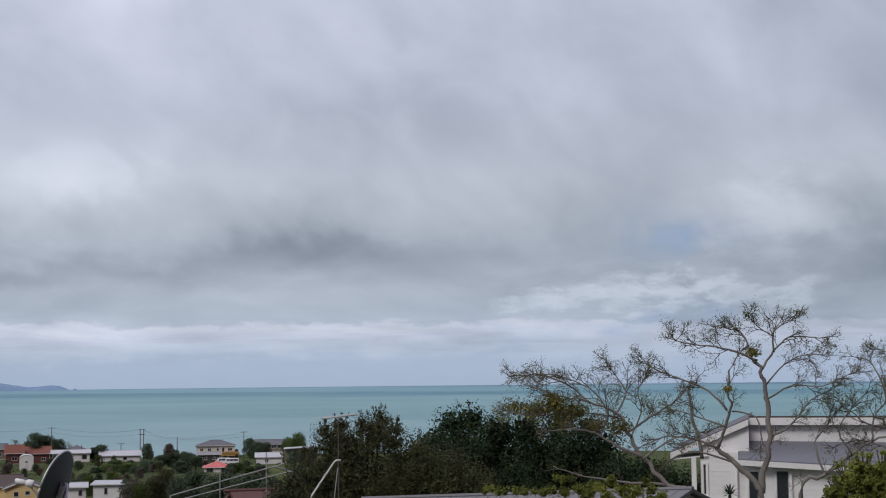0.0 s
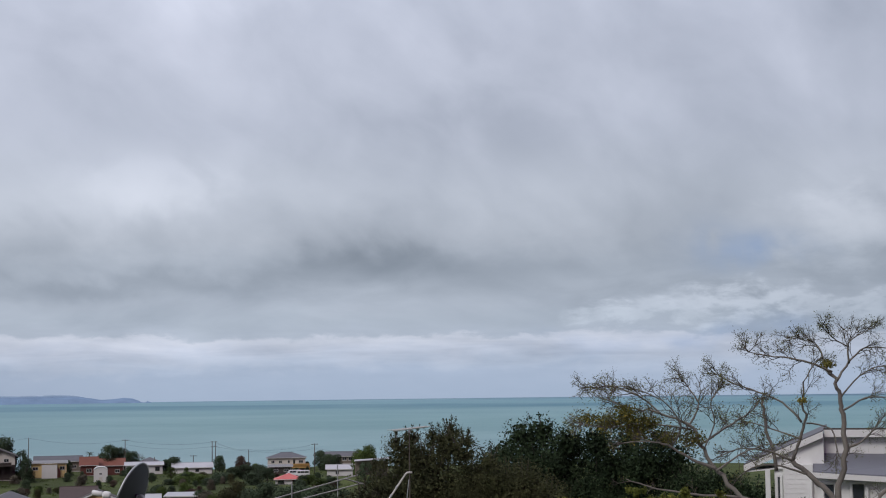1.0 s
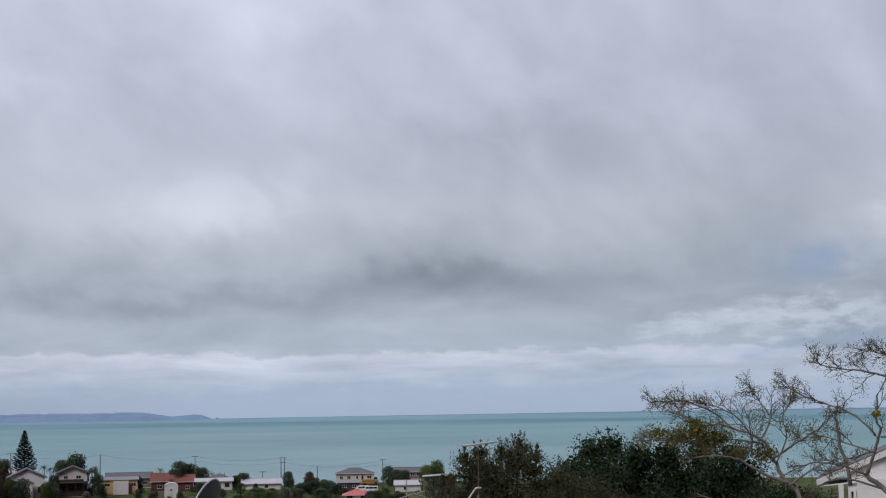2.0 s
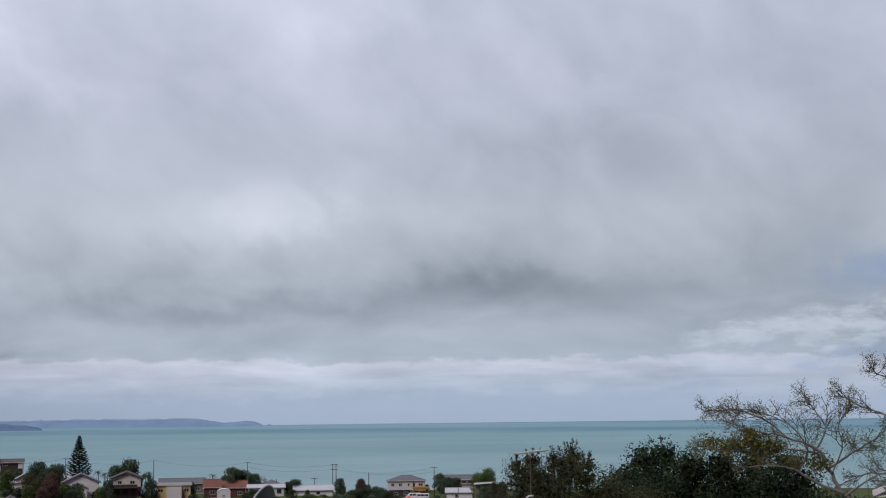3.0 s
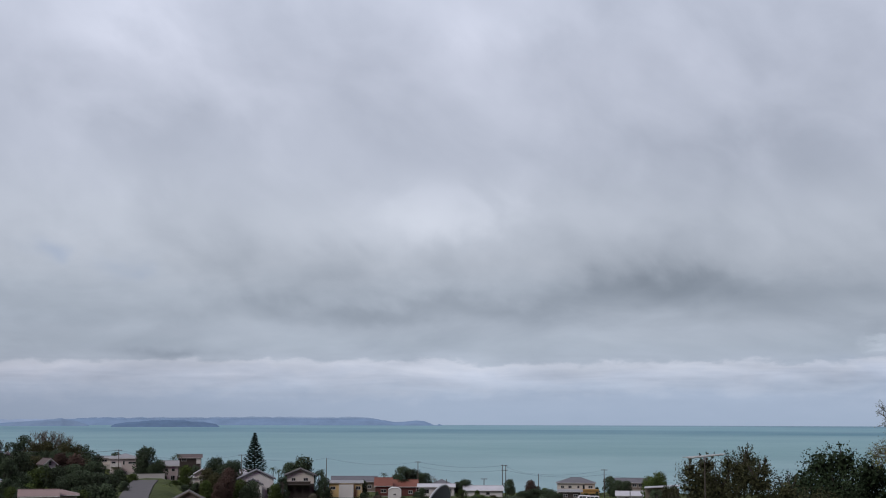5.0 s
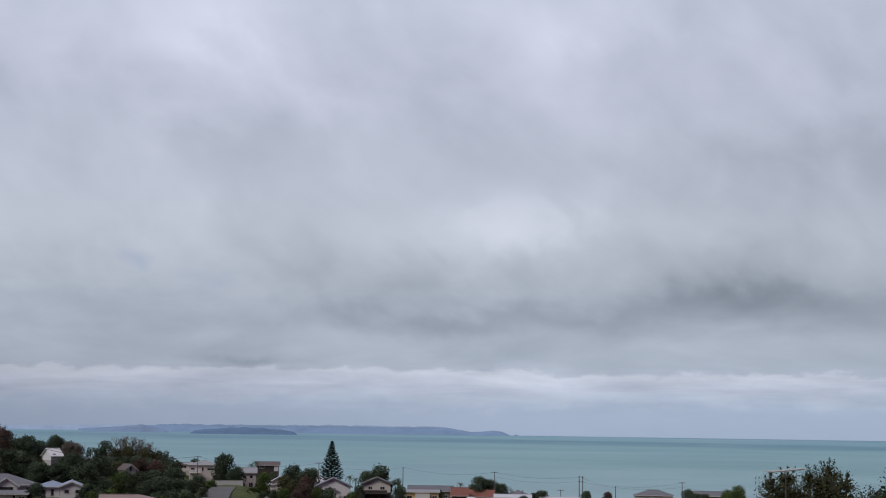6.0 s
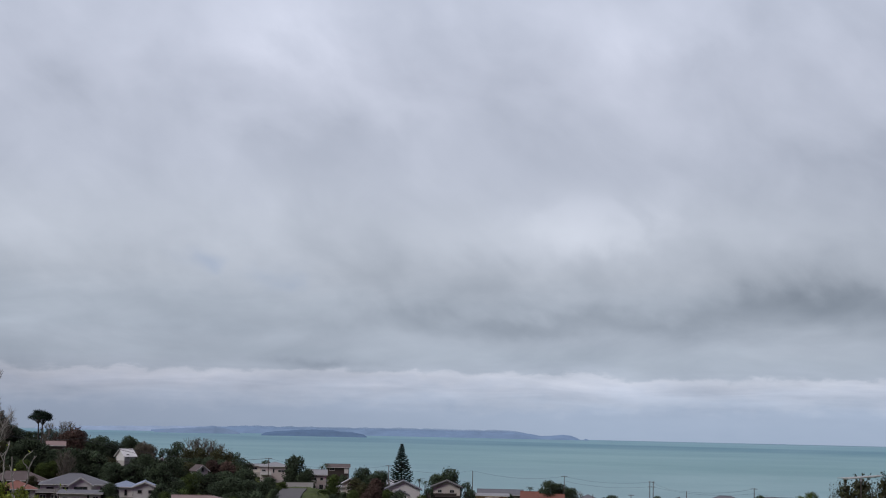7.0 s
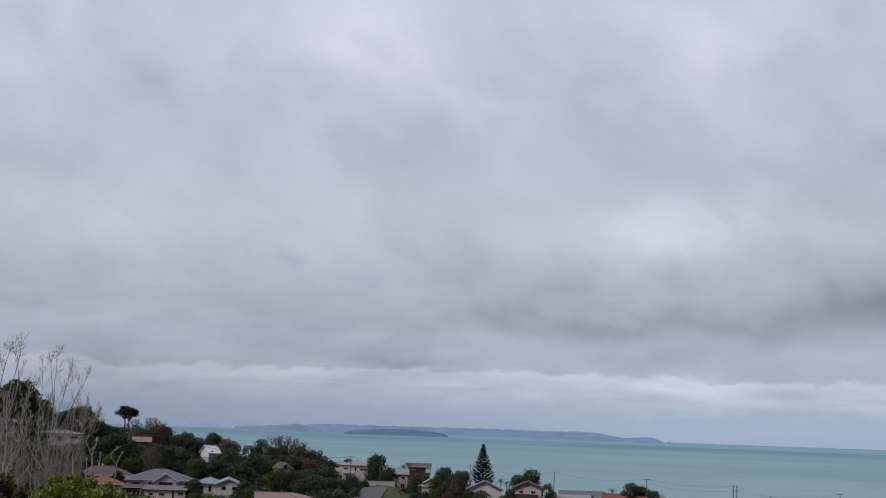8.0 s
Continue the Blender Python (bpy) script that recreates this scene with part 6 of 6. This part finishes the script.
    for x, y, r, n in ((990, 730, 30, 260), (950, 735, 26, 200), (1025, 735, 24, 170), (915, 728, 22, 110), (1060, 758, 20, 90), (1100, 762, 24, 150), (1010, 752, 26, 120), (985, 715, 16, 90), (1335, 632, 9, 60), (1290, 695, 8, 30)):
        for i in range(int(n * 4.2)):
            v = rng.normal(size=3) * 0.5
            p = t.at(x + v[0] * r, y + v[1] * r * 0.7, 0.2 + v[2] * 0.4)
            pts.append(tuple(p))
    ob = mesh_object("creeper", leaves(pts, 0.034, rng, long=1.4), "rusty")
    ob.matrix_world = t.ob.matrix_world.copy()
    tagged(ob, "yellow-green creeper leaves on the coral tree", "creeper")
    t = Plant("coral_tree", "coral tree with rusty twigs beside the house", "tree", -17.28, -4.95, 33, 0.01249, 1620, 900, 0.61, 31)
    f = 900 - t.drop / t.u + 30
    t.limb((1640, f, 1630, 900, 1610, 830, 1585, 770, 1560, 745), 0.08, 0.03, (0, 0), 3, 0.5)
    t.limb((1600, 800, 1582, 740, 1572, 690, 1552, 655, 1535, 650), 0.04, 0.008, (0, 0.4), 6, 0.5, 5.0)
    t.limb((1585, 770, 1545, 760, 1515, 735, 1490, 730), 0.03, 0.008, (0, -0.5), 5, 0.5, 4.0)
    t.limb((1610, 830, 1570, 800, 1530, 790, 1490, 800), 0.03, 0.010, (0, 0.5), 5, 0.5, 3.0)
    t.limb((1575, 700, 1590, 660, 1580, 640, 1560, 632), 0.02, 0.008, (0.2, 0.2), 4, 0.4, 5.0)
    t.finish("bark", "coral", 0.016)


def leafy_mass(name, label, category, mat, az, el, d, ox, oy, lobes, n, leaf, seed, sprigs=0, depth=1.0, core=0.28, stem=1.0):
    """A dense shrub: leaves on lobes (x, y, radius), with ragged sprigs on top, on a forked stem."""
    u = d / 2642.0
    c = spot(az, el, d)
    ob = thing(name, c, az, label, category)
    rng = np.random.default_rng(seed)
    pts, inner, wood = [], [], []
    g = height(c.x, c.y) - c.z
    lean = math.tan(radians(0.61))
    balls = []
    for x, y, r in lobes:
        X = (x - ox) * u
        balls.append((np.array((X, rng.uniform(-0.5, 0.5) * depth, (oy - y) * u - X * lean)), r * u))
    # each lobe carries many smaller clumps
    clumps = []
    for b, r in balls:
        for j in range(max(7, int(r * r * 46))):
            v = rng.normal(size=3)
            v /= np.linalg.norm(v)
            v[2] = abs(v[2]) if rng.uniform() < 0.3 else v[2]
            clumps.append((b + v * r * rng.uniform(0.62, 0.98), r * rng.uniform(0.22, 0.40)))
    weight = np.array([c[1] ** 2 for c in clumps])
    pick = rng.choice(len(clumps), size=n, p=weight / weight.sum())
    ways = []
    for k in pick:
        b, r = clumps[k]
        v = rng.normal(size=3)
        v /= np.linalg.norm(v)
        ruff = 1 + 0.35 * noise.noise(Vector(v * 2.2 + b * 3)) + 0.25 * noise.noise(Vector(v * 6 + b * 5))
        pts.append(tuple(b + v * r * ruff * rng.uniform(0.7, 1.05) * (rng.uniform(0.6, 3.2) if r < 0.035 else 1.0)))
        ways.append((v[0], v[1], v[2] + 0.3))
    weight = np.array([b[1] ** 2 for b in balls])
    for k in rng.choice(len(balls), size=int(n * core), p=weight / weight.sum()):
        b, r = balls[k]
        v = rng.normal(size=3)
        inner.append(tuple(b + v / np.linalg.norm(v) * r * 0.75 * rng.uniform(0.2, 1.0)))
    for i in range(sprigs):
        b, r = balls[rng.integers(len(balls))]
        a = rng.uniform(-0.7, 0.7)
        p = Vector(b) + Vector((math.sin(a) * r * 0.9, 0, math.cos(a) * r * 0.9))
        w = Vector((math.sin(a) * 0.6, rng.normal() * 0.2, 1)).normalized() * min(r, 0.6) * rng.uniform(0.15, 0.5)
        wood.append(tube([Vector(b), p, p + w], [0.018, 0.01, 0.004], 4))
        for j in range(14):
            s = rng.uniform(0.2, 1.05)
            pts.append(tuple(p + w * s + Vector(rng.normal(size=3)) * leaf * 0.8))
            ways.append(tuple(rng.normal(size=3)))
    for b, r in balls[::2]:
        wood.append(tube([(b[0] * 0.2, 0, g - 0.3), (b[0] * 0.6, 0, (g + b[2]) / 2), tuple(b)], [0.07 * stem, 0.05 * stem, 0.02 * stem], 6))
    tagged(mesh_object("stem", join(wood), "darkbark", ob), kind="stuff")
    mesh_object("crown", leaves(pts, leaf, rng, long=1.5, facing=ways), mat, ob)
    # brush and rusty crowns: darker inner leaves, the inner shade put into their colour
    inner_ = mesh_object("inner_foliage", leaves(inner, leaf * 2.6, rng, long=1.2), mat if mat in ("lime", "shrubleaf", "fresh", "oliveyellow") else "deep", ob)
    tagged(inner_, kind="stuff")


def near_green():
    leafy_mass("shrub", "tall olive-green shrub with ragged leafy tips", "shrub", "shrubleaf", 3.19, -4.54, 50, 640, 880,
               ((590, 790, 42), (540, 840, 26), (515, 862, 34), (495, 890, 34), (568, 845, 42), (622, 800, 46), (660, 775, 42), (690, 785, 36), (672, 748, 22), (602, 760, 22), (640, 840, 60), (715, 835, 50), (530, 875, 30), (770, 850, 55), (700, 875, 60), (800, 850, 50), (840, 880, 50), (585, 880, 60), (740, 800, 26), (575, 765, 16), (640, 755, 16), (700, 765, 18), (630, 905, 70), (760, 910, 70), (560, 915, 50)),
               80000, 0.034, 12, 150)
    leafy_mass("tree", "dense dark evergreen tree behind the shrub", "tree", "deep", -2.82, -4.60, 60, 920, 880,
               ((800, 758, 36), (770, 788, 36), (835, 752, 36), (880, 768, 36), (930, 764, 36), (870, 805, 60), (945, 812, 60), (1010, 795, 50), (1065, 805, 48), (1000, 850, 60), (920, 870, 60), (850, 860, 55), (1085, 850, 50), (1135, 840, 42), (1165, 860, 40), (1195, 862, 42), (1230, 880, 40), (760, 830, 50), (985, 762, 34), (1040, 766, 32), (800, 900, 70), (950, 920, 70), (1060, 910, 70), (805, 800, 46), (762, 862, 58), (748, 806, 36), (830, 815, 50)),
               70000, 0.054, 13, 60)
    leafy_mass("bush", "yellow-green leafy bush in front of the house", "bush", "oliveyellow", -15.50, -4.98, 28, 1530, 900,
               ((1500, 860, 30), (1530, 840, 28), (1560, 840, 30), (1590, 850, 40), (1480, 882, 28), (1545, 880, 45), (1500, 910, 50), (1590, 910, 50)), 9000, 0.032, 14, 80, 0.5)
    leafy_mass("bush", "sprawling yellow-green bush at the roof edge", "bush", "oliveyellow", -5.58, -5.04, 24.5, 1050, 900,
               ((858, 873, 5), (870, 871, 6), (884, 872, 6), (899, 870, 6), (914, 873, 6), (930, 871, 7), (946, 874, 6), (962, 873, 7), (978, 872, 7), (984, 852, 5), (996, 856, 7), (1010, 852, 5), (1022, 866, 8), (1045, 868, 10), (1062, 862, 8), (1083, 858, 9), (1100, 868, 10), (1122, 870, 9),
                                               (1140, 852, 6), (1150, 872, 9), (1168, 880, 9), (1035, 882, 14), (1070, 884, 14), (1110, 888, 14), (1000, 878, 9), (1150, 892, 14)), 8000, 0.026, 15, 40, 0.9, 0.12, 0.15)
    leafy_mass("bush", "bright lime-green bush below bare trees", "bush", "lime", 36.19, -3.41, 40, 140, 889,
               ((100, 865, 20), (130, 858, 18), (160, 868, 20), (190, 872, 18), (80, 875, 16), (215, 880, 16), (110, 890, 30), (150, 895, 34), (200, 898, 30), (60, 890, 20), (240, 900, 24), (125, 850, 8)), 13000, 0.030, 16, 140, 0.5)
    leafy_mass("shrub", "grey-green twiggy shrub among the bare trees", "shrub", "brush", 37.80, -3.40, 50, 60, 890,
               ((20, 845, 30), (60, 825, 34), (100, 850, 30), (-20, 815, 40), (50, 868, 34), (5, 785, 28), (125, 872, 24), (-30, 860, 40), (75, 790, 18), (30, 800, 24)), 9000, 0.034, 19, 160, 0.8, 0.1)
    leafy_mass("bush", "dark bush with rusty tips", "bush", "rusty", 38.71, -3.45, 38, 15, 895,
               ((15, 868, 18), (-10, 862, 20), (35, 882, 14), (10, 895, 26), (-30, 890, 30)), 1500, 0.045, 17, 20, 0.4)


def bare_trees():
    t = Plant("bare_tree", "leafless grey tree with many upright twigs", "tree", 37.46, -3.53, 46, 0.01741, 75, 900, -1.87, 41)
    f = 900 - t.drop / t.u + 20
    t.lift, t.rise, t.long = 0.16, 0.12, 0.36
    kw = dict(leafy=0.0, level=2, length=0.75, start=0.15, thick=0.0066)
    t.limb((82, f, 78, 900, 80, 800, 86, 745, 80, 690, 75, 645), 0.038, 0.007, (0, 0.3), 9, **kw)
    t.limb((80, 800, 108, 745, 125, 705, 137, 680), 0.022, 0.006, (0, -0.3), 9, **kw)
    t.limb((79, 830, 62, 770, 64, 700, 63, 655), 0.019, 0.006, (0, 0.6), 9, **kw)
    t.limb((84, 780, 98, 725, 104, 690, 111, 665), 0.019, 0.006, (0, 0.5), 9, **kw)
    t.limb((78, 860, 110, 800, 140, 765, 162, 735), 0.018, 0.006, (0, -0.7), 9, **kw)
    t.limb((86, 745, 84, 690, 86, 660, 84, 640), 0.015, 0.006, (0.1, 0.5), 5, **kw)
    t.limb((79, 840, 50, 800, 40, 740, 45, 690), 0.019, 0.006, (0, 0.4), 9, **kw)
    t.limb((90, 860, 120, 840, 128, 815, 130, 790), 0.019, 0.008, (0.2, 0.2), 3, **kw)
    for i in range(90):
        x, top, bend = t.rng.uniform(-25, 140), t.rng.uniform(700, 850), t.rng.uniform(-12, 22)
        t.limb((x * 0.6 + 30, 905, x * 0.9 + 6, 860, x, (860 + top) / 2, x + bend, top), 0.011, 0.005, (t.rng.uniform(-0.8, 0.8), t.rng.uniform(-1, 1)), 4, **kw)
    t.finish("palebark", "dry", 0.05)
    t = Plant("bare_tree", "leafless tree with dense grey twigs", "tree", 38.96, -3.56, 44, 0.01665, 0, 900, -1.87, 43)
    t.lift, t.rise, t.long = 0.16, 0.12, 0.36
    f = 900 - t.drop / t.u + 20
    t.limb((5, f, 0, 900, 6, 800, 2, 720, 15, 660, 20, 622), 0.038, 0.007, (0, 0.3), 9, **kw)
    t.limb((4, 790, -12, 720, -5, 660, 4, 630), 0.022, 0.006, (0, -0.3), 9, **kw)
    t.limb((3, 850, 25, 790, 30, 730, 48, 690), 0.022, 0.006, (0, 0.5), 11, **kw)
    t.limb((3, 880, 45, 830, 60, 780, 62, 740), 0.019, 0.006, (0, -0.5), 11, **kw)
    t.limb((2, 760, 18, 690, 10, 640, 8, 640), 0.014, 0.006, (0, 0.2), 7, **kw)
    t.limb((0, 870, -20, 800, -40, 740, -50, 650), 0.019, 0.006, (0, 0.2), 7, **kw)
    t.finish("palebark", "dry", 0.05)
    t = Plant("bare_tree", "pale pruned saplings with few twigs", "tree", 35.26, -3.49, 42, 0.0159, 185, 900, -1.87, 47)
    f = 900 - t.drop / t.u + 20
    kw = dict(leafy=0.5, level=0, length=0.5, start=0.4)
    t.limb((170, f, 166, 900, 163, 850, 162, 812, 169, 782), 0.045, 0.015, (0, 0), 4, **kw)
    t.limb((163, 815, 155, 800, 152, 790), 0.02, 0.010, (0, 0), 1, **kw)
    t.limb((195, f, 190, 890, 200, 850, 204, 822, 212, 804), 0.03, 0.018, (0.3, 0.3), 2, **kw)
    t.limb((203, 826, 192, 812, 199, 800), 0.02, 0.010, (0.3, 0.2), 1, **kw)
    t.limb((185, f, 180, 890, 175, 840, 174, 805), 0.028, 0.014, (0.6, 0.6), 3, **kw)
    t.limb((150, f, 150, 890, 152, 850, 153, 815), 0.022, 0.012, (0.5, 0.5), 2, **kw)
    t.limb((240, f, 246, 890, 248, 868, 262, 855), 0.015, 0.008, (0.5, 0.5), 4, **kw)
    t.limb((130, f, 132, 890, 130, 840, 128, 808), 0.032, 0.016, (0.2, 0.5), 2, **kw)
    t.finish("palebark", "lime", 0.06)


coral_trees()
near_green()
bare_trees()


# ---- the white house beside the coral trees ----
def white_house():
    u = 50 / 2642.0
    az, el = -8.55, -4.62
    c = spot(az, el, 50)
    g = height(c.x, c.y) - c.z
    ob = thing("white_house", c, az - 4, "white weatherboard house with grey lean-to roof", "house")

    def X(x):
        return (x - 1190) * u * 1.02

    def Z(x, y):
        return (880 - y) * u - (x - 1190) * u * 0.0106

    t, deep, right = 0.2, 6.0, X(1720)
    bot = g - 0.3
    # main wall, its left end cut to the slope of the roof
    bm = bmesh.new()
    outline = [(X(1240), bot), (right, bot), (right, Z(1720, 752)), (X(1322), Z(1322, 756)), (X(1240), Z(1240, 796))]
    fr = [bm.verts.new((x, 1.5, z)) for x, z in outline]
    bk = [bm.verts.new((x, 1.5 + deep, z)) for x, z in outline]
    bm.faces.new(fr)
    bm.faces.new(list(reversed(bk)))
    for i in range(len(outline)):
        j = (i + 1) % len(outline)
        bm.faces.new((fr[j], fr[i], bk[i], bk[j]))
    bmesh.ops.recalc_face_normals(bm, faces=bm.faces)
    part("wall", bm, "white", ob, "white main wall")
    # roofs
    bm = slab(bmesh.new(), (X(1186), 0.3, Z(1186, 803)), (X(1318), 0.3, Z(1318, 744)), (X(1318), deep + 2, Z(1318, 744)), (X(1186), deep + 2, Z(1186, 803)), 0.05)
    part("roof", bm, "greyroof", ob)
    bm = slab(bmesh.new(), (X(1186), 0.22, Z(1186, 805)), (X(1318), 0.22, Z(1318, 746)), (X(1318), 0.29, Z(1318, 746)), (X(1186), 0.29, Z(1186, 805)), 0.2)
    part("barge_board", bm, "white", ob)
    part("soffit", slab(bmesh.new(), (X(1190), 0.3, Z(1190, 815)), (X(1250), 0.3, Z(1250, 808)), (X(1250), 2.5, Z(1250, 808)), (X(1190), 2.5, Z(1190, 815)), 0.04), "white", ob)
    part("roof", slab(bmesh.new(), (X(1318), 1.28, Z(1318, 742)), (right + 0.5, 1.28, Z(1745, 738)), (right + 0.5, deep + 2, Z(1745, 738) - 0.45), (X(1318), deep + 2, Z(1318, 742) - 0.45), 0.06), "darktimber", ob)
    part("fascia", slab(bmesh.new(), (X(1318), 1.22, Z(1318, 745)), (right + 0.5, 1.22, Z(1745, 741)), (right + 0.5, 1.28, Z(1745, 741)), (X(1318), 1.28, Z(1318, 745)), 0.24), "white", ob)
    # lean-to in front
    bm = slab(bmesh.new(), (X(1300), -0.35, Z(1300, 812)), (right, -0.35, Z(1720, 832)), (right, 1.5, Z(1720, 786)), (X(1300), 1.5, Z(1300, 786)), 0.06)
    part("roof", bm, "slate", ob, "slate-grey lean-to roof")
    part("fascia", slab(bmesh.new(), (X(1300), -0.42, Z(1300, 814)), (right, -0.42, Z(1720, 834)), (right, -0.36, Z(1720, 834)), (X(1300), -0.36, Z(1300, 814)), 0.17), "white", ob)
    part("wall", box(bmesh.new(), X(1300), right - 0.3, 0.0, 1.5, bot, Z(1300, 826)), "white", ob, "white lean-to wall")
    part("wall", box(bmesh.new(), X(1252), X(1300), -0.06, 1.5, bot, Z(1275, 802)), "white", ob, "white corner bay")
    bm = bmesh.new()
    outline = [(X(1236), bot), (X(1318), bot), (X(1318), Z(1318, 758)), (X(1236), Z(1236, 794))]
    fr = [bm.verts.new((x, 0.42, z)) for x, z in outline]
    bk = [bm.verts.new((x, 1.49, z)) for x, z in outline]
    bm.faces.new(fr)
    bm.faces.new(list(reversed(bk)))
    for i in range(4):
        bm.faces.new((fr[(i + 1) % 4], fr[i], bk[i], bk[(i + 1) % 4]))
    bmesh.ops.recalc_face_normals(bm, faces=bm.faces)
    part("wall", bm, "white", ob, "white end wall under the roof slope")
    part("corner_post", box(bmesh.new(), X(1222), X(1230), -0.05, 0.1, bot, Z(1226, 812)), "white", ob)
    # weatherboards
    z = bot + 0.3
    while z < Z(1275, 806):
        bm = bmesh.new()
        solid(bm, [(X(1252), -0.074, z), (X(1300), -0.074, z), (X(1300), -0.06, z), (X(1252), -0.06, z), (X(1252), -0.066, z + 0.15), (X(1300), -0.066, z + 0.15), (X(1300), -0.06, z + 0.15), (X(1252), -0.06, z + 0.15)], BOX)
        part("weatherboard", bm, "white", ob)
        if z < Z(1300, 828) - 0.12:
            for x0, x1 in ((X(1302), X(1357)), (X(1392), right - 0.35)):
                bm = bmesh.new()
                solid(bm, [(x0, -0.018, z), (x1, -0.018, z), (x1, 0, z), (x0, 0, z), (x0, -0.012, z + 0.15), (x1, -0.012, z + 0.15), (x1, 0, z + 0.15), (x0, 0, z + 0.15)], BOX)
                part("weatherboard", bm, "white", ob)
        z += 0.15
    for x, y, w, h, yy in ((1372, 872, 0.52, 1.6, 0.0), (1325, 868, 0.46, 1.4, -0.02), (1243, 850, 0.22, 1.1, 0.40)):
        window(ob, X(x), yy - 0.03, Z(x, y), w, h, 0, 0)
    part("downpipe", tube([(X(1386), -0.1, bot), (X(1386), -0.1, Z(1386, 838))], [0.045, 0.045], 8), "white", ob)
    part("downpipe", tube([(X(1297), -0.14, bot), (X(1297), -0.14, Z(1297, 820))], [0.04, 0.04], 8), "white", ob)


white_house()


def tuft(az, el, d, w):
    """A spiky young cabbage palm."""
    top = spot(az, el, d)
    g = height(top.x, top.y)
    ob = thing("cabbage_palm", (top.x, top.y, g), 0, "spiky dark cabbage palm beside the white house", "palm")
    h = top.z - g
    part("trunk", tube([(0, 0, -0.3), (0, 0, h)], [0.06, 0.05], 7), "darkbark", ob)
    rng = random.Random(3)
    v, f = [], []
    for i in range(60):
        a, b = rng.uniform(0, 6.28), rng.uniform(-0.2, 1.4)
        way = Vector((math.cos(a) * math.cos(b), math.sin(a) * math.cos(b), math.sin(b))) * w * rng.uniform(0.8, 1.1)
        s = Vector((-math.sin(a), math.cos(a), 0)) * 0.018
        o = Vector((0, 0, h))
        n = len(v)
        v += [tuple(o - s), tuple(o + s), tuple(o + way * 0.6 + s), tuple(o + way - Vector((0, 0, 0.05))), tuple(o + way * 0.6 - s)]
        f += [(n, n + 1, n + 2, n + 4), (n + 4, n + 2, n + 3)]
    mesh_object("leaf_head", (v, f), "evergreen", ob)


tuft(-10.64, -4.53, 47, 0.42)
